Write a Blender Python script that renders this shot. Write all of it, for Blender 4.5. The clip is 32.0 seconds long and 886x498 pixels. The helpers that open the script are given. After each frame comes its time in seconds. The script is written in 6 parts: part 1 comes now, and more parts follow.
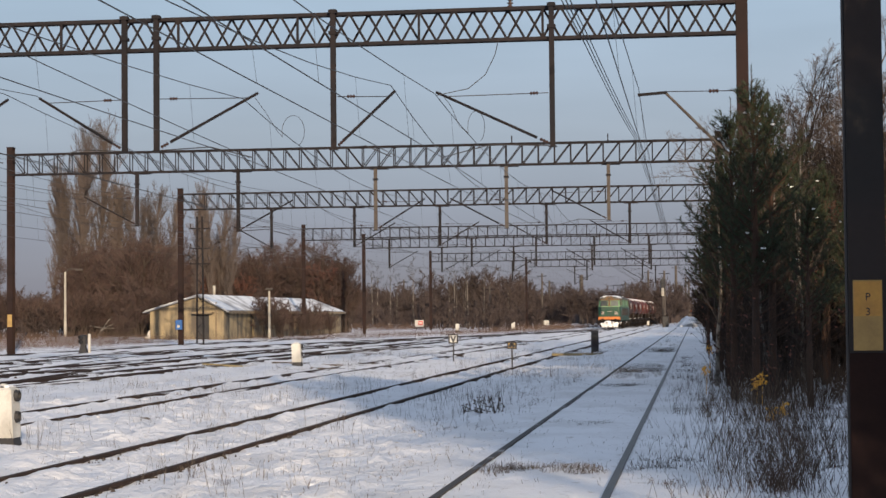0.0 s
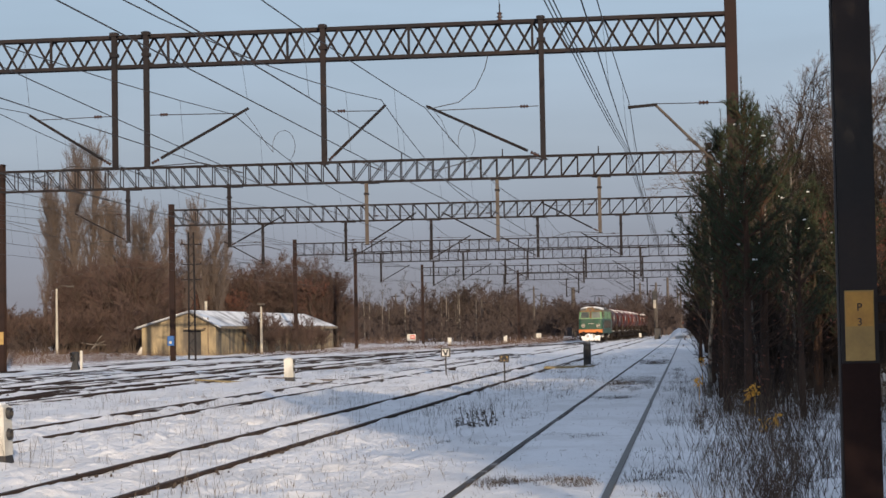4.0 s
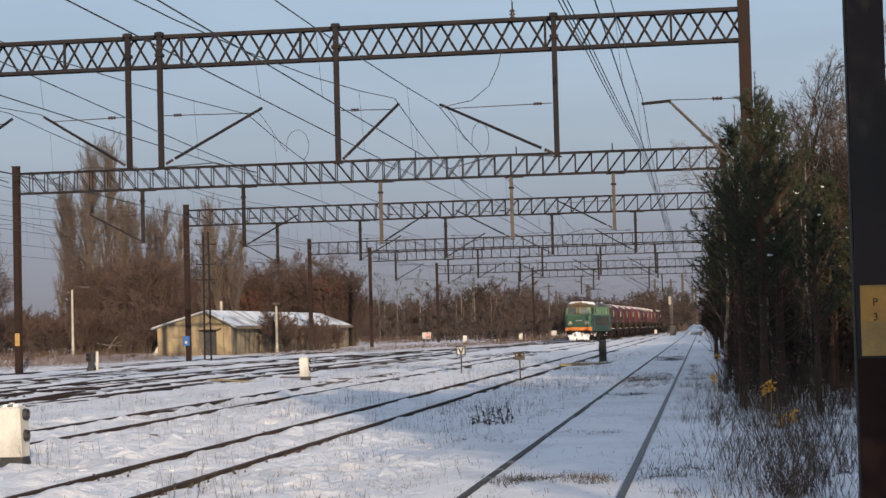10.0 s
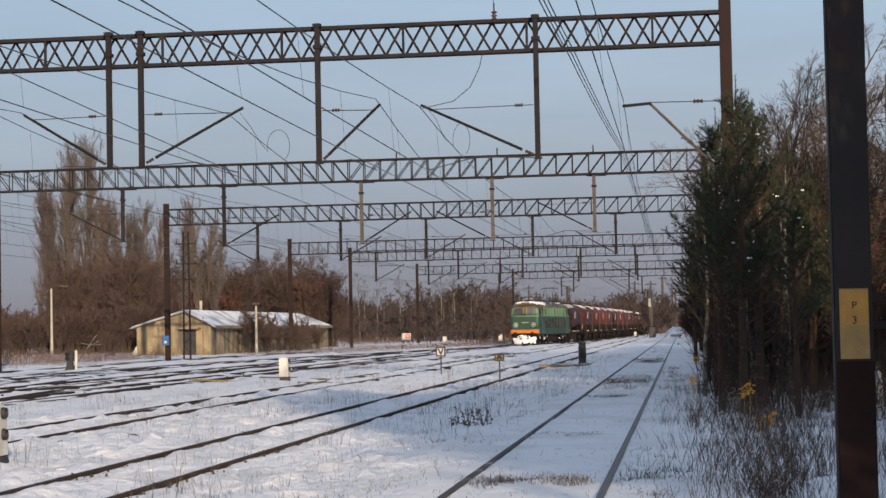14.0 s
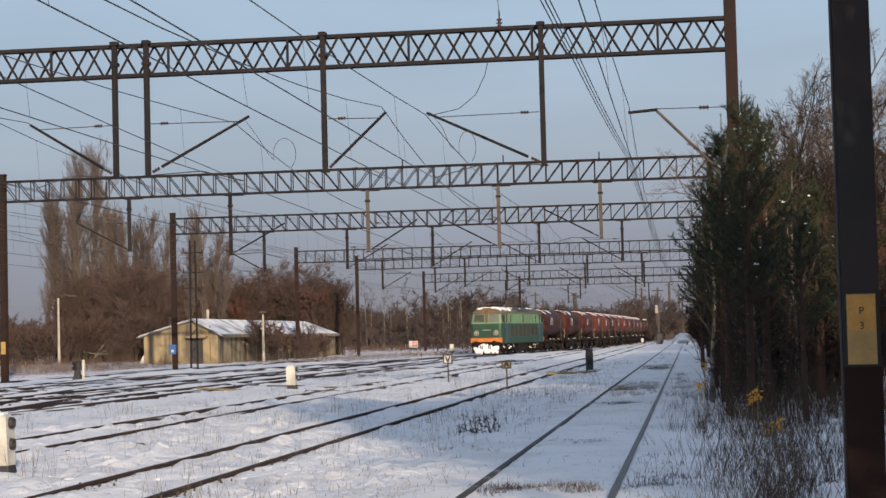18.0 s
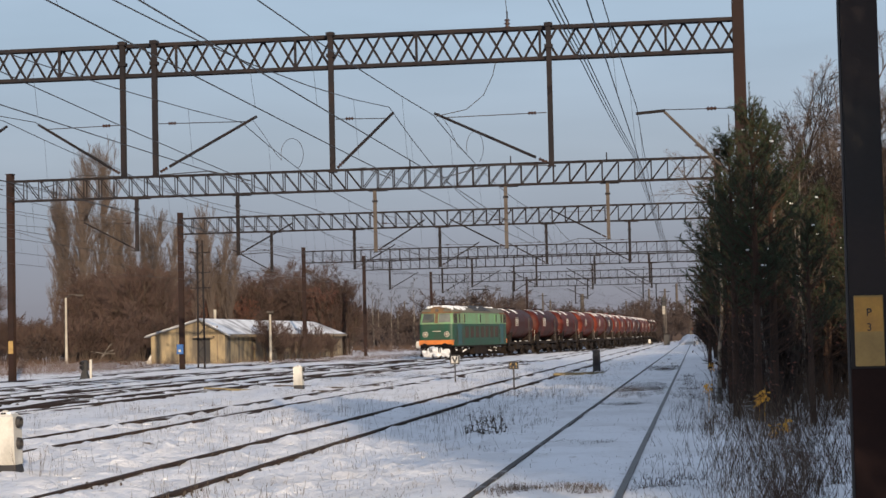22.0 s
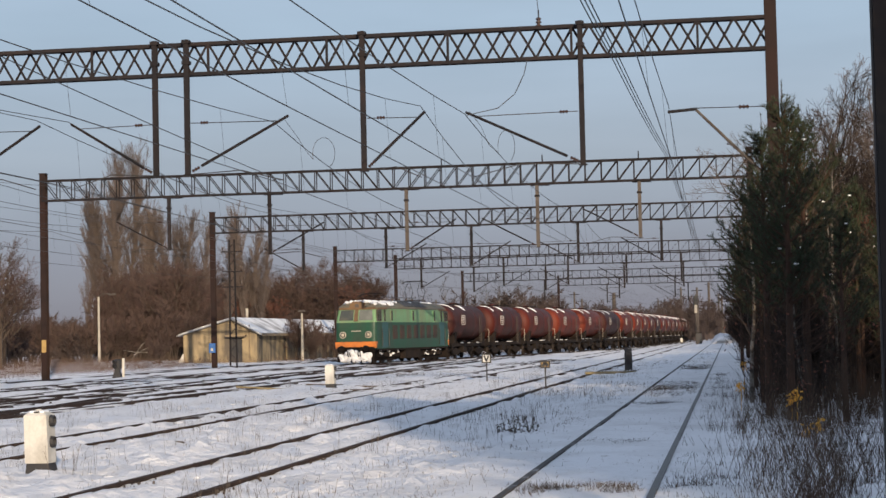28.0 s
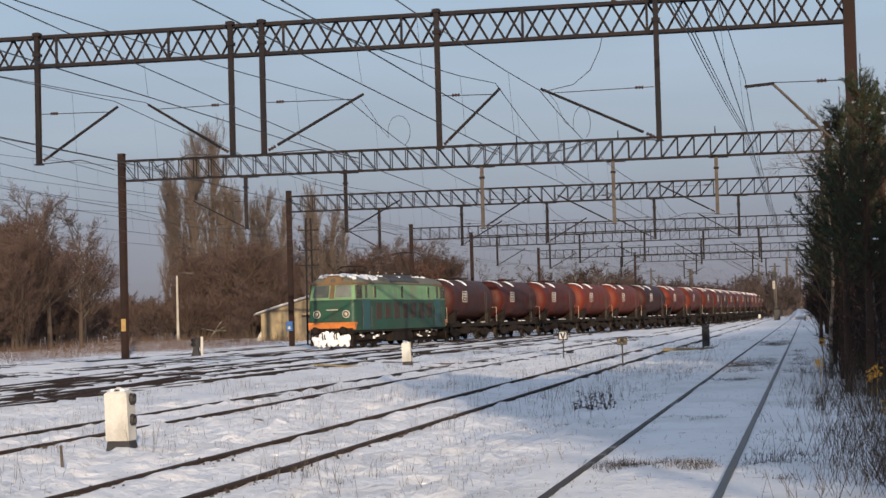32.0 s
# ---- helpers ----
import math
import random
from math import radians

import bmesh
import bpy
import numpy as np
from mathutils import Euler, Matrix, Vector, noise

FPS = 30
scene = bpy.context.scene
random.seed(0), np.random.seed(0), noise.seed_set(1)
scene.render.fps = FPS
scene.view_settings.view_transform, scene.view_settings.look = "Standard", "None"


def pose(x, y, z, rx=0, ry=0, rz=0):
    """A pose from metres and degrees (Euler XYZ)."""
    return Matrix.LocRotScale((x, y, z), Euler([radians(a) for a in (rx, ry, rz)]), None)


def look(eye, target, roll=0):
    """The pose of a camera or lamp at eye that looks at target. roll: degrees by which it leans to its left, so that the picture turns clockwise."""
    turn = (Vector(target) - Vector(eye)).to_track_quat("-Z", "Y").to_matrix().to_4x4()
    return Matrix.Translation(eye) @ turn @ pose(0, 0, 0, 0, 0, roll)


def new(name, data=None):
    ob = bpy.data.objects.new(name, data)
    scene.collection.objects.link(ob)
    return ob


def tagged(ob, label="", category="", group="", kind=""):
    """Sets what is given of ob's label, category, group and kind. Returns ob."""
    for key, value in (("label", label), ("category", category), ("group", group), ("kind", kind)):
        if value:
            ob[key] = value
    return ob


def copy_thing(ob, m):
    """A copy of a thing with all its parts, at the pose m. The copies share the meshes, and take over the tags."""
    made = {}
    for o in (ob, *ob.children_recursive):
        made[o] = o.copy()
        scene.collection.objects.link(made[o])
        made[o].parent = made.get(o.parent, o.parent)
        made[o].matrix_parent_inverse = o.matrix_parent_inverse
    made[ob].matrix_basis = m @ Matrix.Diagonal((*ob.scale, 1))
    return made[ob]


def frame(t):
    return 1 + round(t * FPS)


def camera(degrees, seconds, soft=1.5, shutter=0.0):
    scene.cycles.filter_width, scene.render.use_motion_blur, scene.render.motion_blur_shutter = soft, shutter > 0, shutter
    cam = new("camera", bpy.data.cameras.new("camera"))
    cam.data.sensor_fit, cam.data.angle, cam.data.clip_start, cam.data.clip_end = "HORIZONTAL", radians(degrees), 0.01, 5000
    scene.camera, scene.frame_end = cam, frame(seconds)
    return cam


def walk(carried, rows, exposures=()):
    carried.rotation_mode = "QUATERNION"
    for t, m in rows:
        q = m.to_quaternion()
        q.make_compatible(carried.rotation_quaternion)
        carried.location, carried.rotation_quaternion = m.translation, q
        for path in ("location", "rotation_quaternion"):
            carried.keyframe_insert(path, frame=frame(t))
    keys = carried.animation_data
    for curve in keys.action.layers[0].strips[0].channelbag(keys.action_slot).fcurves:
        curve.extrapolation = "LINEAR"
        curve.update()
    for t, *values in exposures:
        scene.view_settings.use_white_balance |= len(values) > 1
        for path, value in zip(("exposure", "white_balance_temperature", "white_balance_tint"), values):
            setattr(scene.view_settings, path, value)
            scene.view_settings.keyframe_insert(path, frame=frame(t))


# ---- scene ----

# camera: it stands on one spot and only turns
FOV, EYE = 27.3, 1.58
cam = camera(FOV, 32.0, soft=1.5)
CAM_ROWS = [
    (0.0, 92.141, 0.534, 7.862), (0.5, 92.183, 0.598, 7.773), (1.0, 92.253, 0.709, 7.717),
    (1.5, 92.348, 0.847, 7.605), (2.0, 92.342, 0.994, 7.661), (2.5, 92.435, 1.103, 7.622),
    (3.0, 92.511, 1.098, 7.571), (3.5, 92.537, 1.015, 7.616), (5.5, 92.658, 1.083, 7.554),
    (6.0, 92.616, 1.184, 7.574), (6.5, 92.477, 1.112, 7.842), (7.0, 92.363, 1.155, 7.876),
    (7.5, 92.260, 1.313, 7.687), (8.0, 92.457, 1.280, 7.649), (8.5, 92.770, 1.353, 7.724),
    (9.0, 92.838, 1.391, 7.787), (9.5, 92.791, 1.486, 7.944), (10.0, 92.522, 1.449, 8.092),
    (10.5, 92.447, 1.321, 7.957), (11.0, 92.256, 1.226, 7.739), (11.5, 92.155, 1.175, 7.725),
    (12.0, 92.309, 1.277, 7.645), (12.5, 92.269, 1.226, 7.572), (13.0, 92.307, 1.330, 7.485),
    (13.5, 92.464, 1.208, 7.404), (14.0, 92.537, 1.134, 7.460), (14.5, 92.427, 1.169, 7.430),
    (16.5, 92.592, 1.464, 7.532), (17.0, 92.585, 1.455, 7.588), (17.5, 92.716, 1.507, 7.635),
    (18.0, 92.779, 1.427, 7.678), (18.5, 92.801, 1.402, 7.655), (19.0, 92.793, 1.417, 7.702),
    (19.5, 92.752, 1.437, 7.734), (20.0, 92.724, 1.383, 7.793), (20.5, 92.933, 1.357, 7.837),
    (21.0, 92.873, 1.398, 7.844), (21.5, 92.806, 1.369, 7.822), (22.0, 92.800, 1.276, 7.900),
    (22.5, 92.847, 1.307, 7.946), (23.0, 92.916, 1.343, 7.946), (23.5, 92.817, 1.399, 7.927),
    (24.0, 92.730, 1.453, 7.925), (24.5, 92.690, 1.423, 7.954), (25.0, 92.702, 1.380, 7.993),
    (25.5, 92.649, 1.378, 8.109), (27.5, 92.771, 1.224, 8.803), (28.0, 92.786, 1.279, 8.891),
    (28.5, 92.585, 1.389, 9.037), (29.0, 92.526, 1.405, 9.742), (29.5, 92.400, 1.273, 10.262),
    (30.0, 92.342, 1.460, 10.677), (30.5, 92.253, 1.546, 11.039), (31.0, 92.057, 1.503, 11.197),
    (31.5, 92.070, 1.498, 11.094), (32.0, 92.135, 1.523, 11.287),
]

walk(cam, [(t, pose(0, 0, EYE, rx, ry, rz)) for t, rx, ry, rz in CAM_ROWS])

# world and sun: low winter sun from behind, a little to the right
SUN_ELEV, SUN_AZ = 13.0, 160.0     # azimuth clockwise from +y, where the sun stands
world = bpy.data.worlds.new("world")
scene.world = world
world.use_nodes = True
wn, wl = world.node_tree.nodes, world.node_tree.links
sky = wn.new("ShaderNodeTexSky")
sky.sky_type, sky.sun_disc = "NISHITA", False
sky.sun_elevation, sky.sun_rotation = radians(SUN_ELEV), radians(SUN_AZ)
sky.air_density, sky.dust_density, sky.ozone_density = 1.0, 0.6, 1.6
# thin high haze greys the sky towards the horizon
tc = wn.new("ShaderNodeTexCoord")
sep = wn.new("ShaderNodeSeparateXYZ")
wl.new(tc.outputs["Generated"], sep.inputs[0])
haze = wn.new("ShaderNodeValToRGB")
haze.color_ramp.elements[0].position, haze.color_ramp.elements[0].color = 0.0, (1.2, 1.25, 1.78, 1)
haze.color_ramp.elements[1].position, haze.color_ramp.elements[1].color = 0.45, (3.1, 3.75, 4.9, 1)
e = haze.color_ramp.elements.new(0.045)
e.color = (1.72, 1.83, 2.54, 1)
e = haze.color_ramp.elements.new(0.1)
e.color = (2.64, 3.02, 3.72, 1)
e = haze.color_ramp.elements.new(0.17)
e.color = (2.88, 3.66, 4.6, 1)
wl.new(sep.outputs["Z"], haze.inputs[0])
blend = wn.new("ShaderNodeMix")
blend.data_type = "RGBA"
blend.inputs[0].default_value = 0.9
wl.new(sky.outputs["Color"], blend.inputs[6])
cloud = wn.new("ShaderNodeTexNoise")
cloud.inputs["Scale"].default_value, cloud.inputs["Detail"].default_value = 5.0, 4.0
stretch = wn.new("ShaderNodeMapping")
stretch.inputs["Scale"].default_value = (1.0, 1.0, 5.0)
wl.new(tc.outputs["Generated"], stretch.inputs["Vector"])
wl.new(stretch.outputs["Vector"], cloud.inputs["Vector"])
level = wn.new("ShaderNodeMapRange")
level.inputs["From Min"].default_value, level.inputs["From Max"].default_value = 0.35, 0.7
level.inputs["To Min"].default_value, level.inputs["To Max"].default_value = 0.95, 1.07
wl.new(cloud.outputs["Fac"], level.inputs["Value"])
veil = wn.new("ShaderNodeVectorMath")
veil.operation = "SCALE"
wl.new(haze.outputs["Color"], veil.inputs[0])
wl.new(level.outputs["Result"], veil.inputs["Scale"])
wl.new(veil.outputs["Vector"], blend.inputs[7])
wn["Background"].inputs["Strength"].default_value = 0.11
wl.new(blend.outputs[2], wn["Background"].inputs["Color"])
sun_data = bpy.data.lights.new("sun", "SUN")
sun_data.energy, sun_data.angle, sun_data.color = 4.3, radians(0.6), (1.0, 0.79, 0.56)
sun = new("sun", sun_data)
sa, se = radians(SUN_AZ), radians(SUN_ELEV)
sun_from = Vector((math.sin(sa) * math.cos(se), math.cos(sa) * math.cos(se), math.sin(se)))
sun.matrix_world = look(sun_from * 200, (0, 0, 0))
scene.view_settings.exposure = 0.30


# ---- materials ----
def mat(name, color, rough=0.7, metal=0.0, second=None, scale=3.0, amount=0.5, fine=40.0, bump=0.15, random_tint=0.0,
        spec=0.5, coords="Object", low=0.4, high=0.65, stretch=None):
    """Two tones mixed by a broad noise, a fine grain over them, and a bump."""
    m = bpy.data.materials.new(name)
    m.use_nodes = True
    n, l = m.node_tree.nodes, m.node_tree.links
    b = n["Principled BSDF"]
    b.inputs["Roughness"].default_value, b.inputs["Metallic"].default_value = rough, metal
    b.inputs["Specular IOR Level"].default_value = spec
    second = second or tuple(c * 0.6 for c in color)
    tc = n.new("ShaderNodeTexCoord")
    broad, grain = n.new("ShaderNodeTexNoise"), n.new("ShaderNodeTexNoise")
    broad.inputs["Scale"].default_value, broad.inputs["Detail"].default_value = scale, 5
    grain.inputs["Scale"].default_value, grain.inputs["Detail"].default_value = fine, 3
    for x in (broad, grain):
        l.new(tc.outputs[coords], x.inputs["Vector"])
    if stretch:
        mp = n.new("ShaderNodeMapping")
        mp.inputs["Scale"].default_value = stretch
        l.new(tc.outputs[coords], mp.inputs["Vector"])
        l.new(mp.outputs["Vector"], broad.inputs["Vector"])
    ramp = n.new("ShaderNodeMapRange")
    ramp.inputs["From Min"].default_value, ramp.inputs["From Max"].default_value = low, high
    ramp.inputs["To Max"].default_value = amount
    l.new(broad.outputs["Fac"], ramp.inputs["Value"])
    mix = n.new("ShaderNodeMix")
    mix.data_type = "RGBA"
    mix.inputs[6].default_value, mix.inputs[7].default_value = (*color, 1), (*second, 1)
    l.new(ramp.outputs["Result"], mix.inputs[0])
    hsv = n.new("ShaderNodeHueSaturation")
    val = n.new("ShaderNodeMapRange")
    val.inputs["To Min"].default_value, val.inputs["To Max"].default_value = 0.82, 1.18
    l.new(grain.outputs["Fac"], val.inputs["Value"])
    if random_tint:
        info = n.new("ShaderNodeObjectInfo")
        r = n.new("ShaderNodeMapRange")
        r.inputs["To Min"].default_value, r.inputs["To Max"].default_value = 1 - random_tint, 1 + random_tint
        l.new(info.outputs["Random"], r.inputs["Value"])
        mul = n.new("ShaderNodeMath")
        mul.operation = "MULTIPLY"
        l.new(val.outputs["Result"], mul.inputs[0])
        l.new(r.outputs["Result"], mul.inputs[1])
        l.new(mul.outputs[0], hsv.inputs["Value"])
    else:
        l.new(val.outputs["Result"], hsv.inputs["Value"])
    l.new(mix.outputs[2], hsv.inputs["Color"])
    l.new(hsv.outputs["Color"], b.inputs["Base Color"])
    if bump:
        bp = n.new("ShaderNodeBump")
        bp.inputs["Strength"].default_value, bp.inputs["Distance"].default_value = bump, 0.02
        l.new(grain.outputs["Fac"], bp.inputs["Height"])
        l.new(bp.outputs["Normal"], b.inputs["Normal"])
    return m


def glow(name, color, strength):
    m = mat(name, color, 0.3)
    b = m.node_tree.nodes["Principled BSDF"]
    b.inputs["Emission Color"].default_value, b.inputs["Emission Strength"].default_value = (*color, 1), strength
    return m


SNOW_CAP = mat("snow_cap", (0.85, 0.86, 0.88), 0.8, 0, (0.6, 0.6, 0.6), 3, 0.4, 20, 0.3)
BALLAST = mat("oily_ballast_under_snow", (0.040, 0.027, 0.022), 0.95, 0, (0.68, 0.68, 0.70), 2.6, 1.0, 14.0, 0.5, spec=0.04, low=0.55, high=0.61, stretch=(1, 0.07, 1))
OILY = mat("sooty_main_track_ballast", (0.036, 0.026, 0.022), 0.95, 0, (0.66, 0.66, 0.68), 2.2, 1.0, 14.0, 0.5, spec=0.04, low=0.50, high=0.56, stretch=(1, 0.06, 1))
SIGN_WHITE = mat("white_sign_enamel", (0.58, 0.58, 0.56), 0.6, 0, (0.45, 0.44, 0.42), 4, 0.6, 30)
RAIL = mat("rail_steel", (0.036, 0.025, 0.021), 0.75, 0.0, (0.055, 0.031, 0.022), 2.0, 0.7, 30, spec=0.12)
BRIGHT_RAIL = mat("rail_head", (0.046, 0.043, 0.045), 0.48, 0.4, (0.035, 0.028, 0.026), 1.5, 0.7, 30)
DULL_RAIL = mat("rusted_rail_head", (0.030, 0.025, 0.023), 0.75, 0.1, (0.30, 0.30, 0.31), 1.6, 0.8, 30, low=0.58, high=0.70)
TIMBER = mat("sleeper_timber", (0.07, 0.055, 0.045), 0.9, 0, (0.12, 0.10, 0.08), 4, 0.6, 40, 0.4)
STEEL = mat("rusted_gantry_steel", (0.0145, 0.0135, 0.016), 0.85, 0.0, (0.024, 0.018, 0.0175), 1.2, 0.8, 25, random_tint=0.2, spec=0.2)
MAST = mat("rusted_mast_steel", (0.024, 0.0122, 0.0103), 0.85, 0.0, (0.015, 0.010, 0.0095), 0.9, 0.8, 25, spec=0.25)
PRIMED = mat("red_brown_primed_steel", (0.017, 0.0072, 0.0062), 0.8, 0.0, (0.011, 0.006, 0.0055), 1.2, 0.8, 25, spec=0.2)
DARK_MAST = mat("dark_mast_paint", (0.013, 0.012, 0.013), 0.8, 0.0, (0.03, 0.015, 0.012), 0.5, 0.7, 20)
GREY_STEEL = mat("weathered_grey_steel", (0.085, 0.072, 0.062), 0.75, 0.1, (0.05, 0.036, 0.028), 1.5, 0.8, 25)
WIRE = mat("copper_wire", (0.045, 0.04, 0.038), 0.6, 0.5)
INSUL = mat("brown_porcelain", (0.04, 0.022, 0.017), 0.25, 0, (0.06, 0.03, 0.02), 5)
YELLOW = mat("yellow_enamel", (0.36, 0.235, 0.075), 0.55, 0, (0.25, 0.16, 0.055), 4, 0.7, 30)
BLUE = mat("blue_enamel", (0.03, 0.11, 0.32), 0.5, 0, (0.025, 0.08, 0.22), 5)
BLACK = mat("black_paint", (0.018, 0.018, 0.02), 0.6, 0, (0.035, 0.03, 0.03), 5)
WHITE = mat("white_paint", (0.56, 0.545, 0.50), 0.7, 0, (0.36, 0.335, 0.29), 3.5, 0.75, 25, stretch=(1, 1, 0.4))
RED = mat("red_paint", (0.50, 0.05, 0.04), 0.55, 0, (0.35, 0.04, 0.03), 4)
CONCRETE = mat("weathered_concrete", (0.42, 0.39, 0.33), 0.9, 0, (0.27, 0.24, 0.2), 1.2, 0.8, 20, 0.3)
GREEN_D = mat("dark_green_paint", (0.014, 0.064, 0.038), 0.5, 0, (0.030, 0.048, 0.034), 1.6, 0.85, 20, spec=0.35, stretch=(1, 1, 0.25))
GREEN_L = mat("pale_green_paint", (0.14, 0.275, 0.14), 0.5, 0, (0.16, 0.195, 0.11), 1.6, 0.8, 20, spec=0.35, stretch=(1, 1, 0.25))
GREEN_B = mat("bluish_green_door_paint", (0.02, 0.075, 0.085), 0.5, 0, (0.02, 0.065, 0.055), 1.0, 0.6, 20)
ORANGE = mat("orange_warning_paint", (0.58, 0.17, 0.025), 0.55, 0, (0.33, 0.11, 0.03), 2.5, 0.7, 20)
BROWN = mat("brown_dirty_roof_paint", (0.15, 0.088, 0.04), 0.75, 0, (0.09, 0.055, 0.03), 1.5, 0.8, 20)
ROOF_GREY = mat("sooty_roof_paint", (0.12, 0.115, 0.085), 0.75, 0.0, (0.105, 0.08, 0.055), 0.7, 0.9, 20)
ROOF_SNOW = mat("thin_roof_snow", (0.76, 0.77, 0.79), 0.8, 0, (0.24, 0.24, 0.25), 0.45, 0.9, 9, 0.3, low=0.46, high=0.66)
LOUVRE = mat("rusty_red_louvre", (0.058, 0.030, 0.024), 0.75, 0, (0.028, 0.042, 0.032), 1.5, 0.6, 25)
UNDER = mat("sooty_underframe", (0.016, 0.013, 0.012), 0.95, 0.0, (0.028, 0.020, 0.016), 1.5, 0.7, 20, spec=0.15)
WHEEL = mat("worn_wheel_steel", (0.03, 0.025, 0.022), 0.65, 0.2, (0.05, 0.03, 0.022), 4)
TANK = mat("oxide_red_tank_paint", (0.086, 0.015, 0.0085), 0.55, 0, (0.033, 0.011, 0.0085), 1.6, 0.95, 12, 0.1, random_tint=0.28, spec=0.2, stretch=(0.8, 1, 0.22))
TANK_B = mat("orange_red_tank_paint", (0.118, 0.0205, 0.0092), 0.55, 0, (0.056, 0.0145, 0.010), 1.6, 0.9, 12, 0.1, random_tint=0.2, spec=0.2, stretch=(0.8, 1, 0.22))
TANK_D = mat("sooty_brown_tank_paint", (0.053, 0.0145, 0.0105), 0.55, 0, (0.026, 0.0115, 0.010), 1.6, 0.9, 12, 0.1, random_tint=0.25, spec=0.2, stretch=(0.8, 1, 0.22))
PLASTER = mat("stained_yellow_plaster", (0.30, 0.235, 0.140), 0.9, 0, (0.10, 0.083, 0.064), 1.1, 1.0, 8, 0.3, low=0.40, high=0.64, stretch=(1, 1, 0.35))
ASBESTOS = mat("grey_roof_sheet", (0.3, 0.31, 0.33), 0.8, 0, (0.2, 0.2, 0.2), 1.0, 0.6, 20)
WOOD = mat("weathered_timber", (0.25, 0.19, 0.12), 0.85, 0, (0.15, 0.11, 0.07), 2.5, 0.7, 30, 0.3)
STRAW = mat("yellowed_board", (0.21, 0.17, 0.09), 0.85, 0, (0.13, 0.105, 0.065), 3)
BARK = mat("grey_brown_bark", (0.065, 0.048, 0.037), 0.95, 0, (0.07, 0.05, 0.038), 1.5, 0.8, 12, 0.5)
TWIG = mat("bare_brown_twigs", (0.092, 0.061, 0.053), 0.95, 0, (0.064, 0.045, 0.041), 0.25, 0.9, 5, 0, random_tint=0.25, spec=0.1)
# far twigs: a little haze is put into the colour, paler and greyer
FAR_TWIG = mat("haze_greyed_far_twigs", (0.076, 0.059, 0.055), 0.95, 0, (0.058, 0.046, 0.044), 0.1, 0.8, 5, 0, spec=0.1)
TAN_TWIG = mat("tan_crown_twigs", (0.118, 0.092, 0.078), 0.95, 0, (0.085, 0.067, 0.057), 0.6, 0.8, 5, 0, spec=0.1)
POPLAR = mat("bare_poplar_twigs", (0.115, 0.090, 0.078), 0.95, 0, (0.088, 0.069, 0.061), 0.8, 0.8, 5, 0)
RUSSET = mat("withered_russet_leaves", (0.125, 0.044, 0.028), 0.9, 0, (0.085, 0.040, 0.028), 1.2, 0.8, 5, 0, random_tint=0.25)
BIRCH = mat("birch_bark", (0.20, 0.175, 0.15), 0.85, 0, (0.045, 0.037, 0.031), 3.2, 0.95, 8, 0.3, low=0.44, high=0.54)
PINE_BARK = mat("pine_bark", (0.065, 0.038, 0.027), 0.95, 0, (0.038, 0.026, 0.020), 2.0, 0.8, 12, 0.5, spec=0.15)
NEEDLE = mat("pine_needles", (0.027, 0.040, 0.021), 0.8, 0, (0.043, 0.054, 0.028), 1.5, 0.8, 5, 0, spec=0.25)
# brown twigs with the thicket's deep shade put into the colour
SHADED_TWIG = mat("shade_darkened_twigs", (0.033, 0.025, 0.021), 0.95, 0, (0.022, 0.017, 0.015), 0.8, 0.8, 5, 0, random_tint=0.3, spec=0.1)
STALK = mat("dry_stalks", (0.105, 0.076, 0.055), 0.95, 0, (0.055, 0.042, 0.033), 0.7, 0.8, 6, 0)
YELLOW_B = mat("bright_yellow_enamel", (0.47, 0.25, 0.045), 0.5, 0, (0.34, 0.17, 0.04), 6, 0.6, 30)
DRYGRASS = mat("withered_grass", (0.100, 0.062, 0.044), 0.95, 0, (0.066, 0.044, 0.033), 0.25, 0.8, 4, 0)
PALE_GRASS = mat("pale_dry_grass", (0.17, 0.125, 0.09), 0.95, 0, (0.11, 0.08, 0.058), 0.5, 0.8, 5, 0)
UNDERGROWTH = mat("matted_undergrowth", (0.07, 0.047, 0.033), 0.95, 0, (0.04, 0.03, 0.024), 0.6, 0.8, 5, 0, spec=0.1)
YLEAF = mat("yellow_leaves", (0.80, 0.40, 0.04), 0.8, 0, (0.62, 0.28, 0.03), 4)
# the distance's haze is mixed into this greyed wood colour
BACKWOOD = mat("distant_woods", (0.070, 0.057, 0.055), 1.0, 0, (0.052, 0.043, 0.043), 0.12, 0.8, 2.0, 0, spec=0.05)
GLASS = mat("dusty_window_glass", (0.05, 0.055, 0.045), 0.12, 0, (0.13, 0.115, 0.075), 2, spec=0.8)
LAMP_ON = glow("lit_headlamp", (0.42, 0.37, 0.29), 0.06)
# lighter copy of the glass: the lit windscreen's brightness is in its colour
LIT_GLASS = mat("lit_cab_glass", (0.16, 0.165, 0.14), 0.15, 0, (0.07, 0.075, 0.06), 1.2, spec=0.8)
SOIL = mat("dark_frozen_stones", (0.045, 0.038, 0.034), 0.95, 0, (0.085, 0.07, 0.06), 2.0, 0.8, 20, 0.3, spec=0.15)


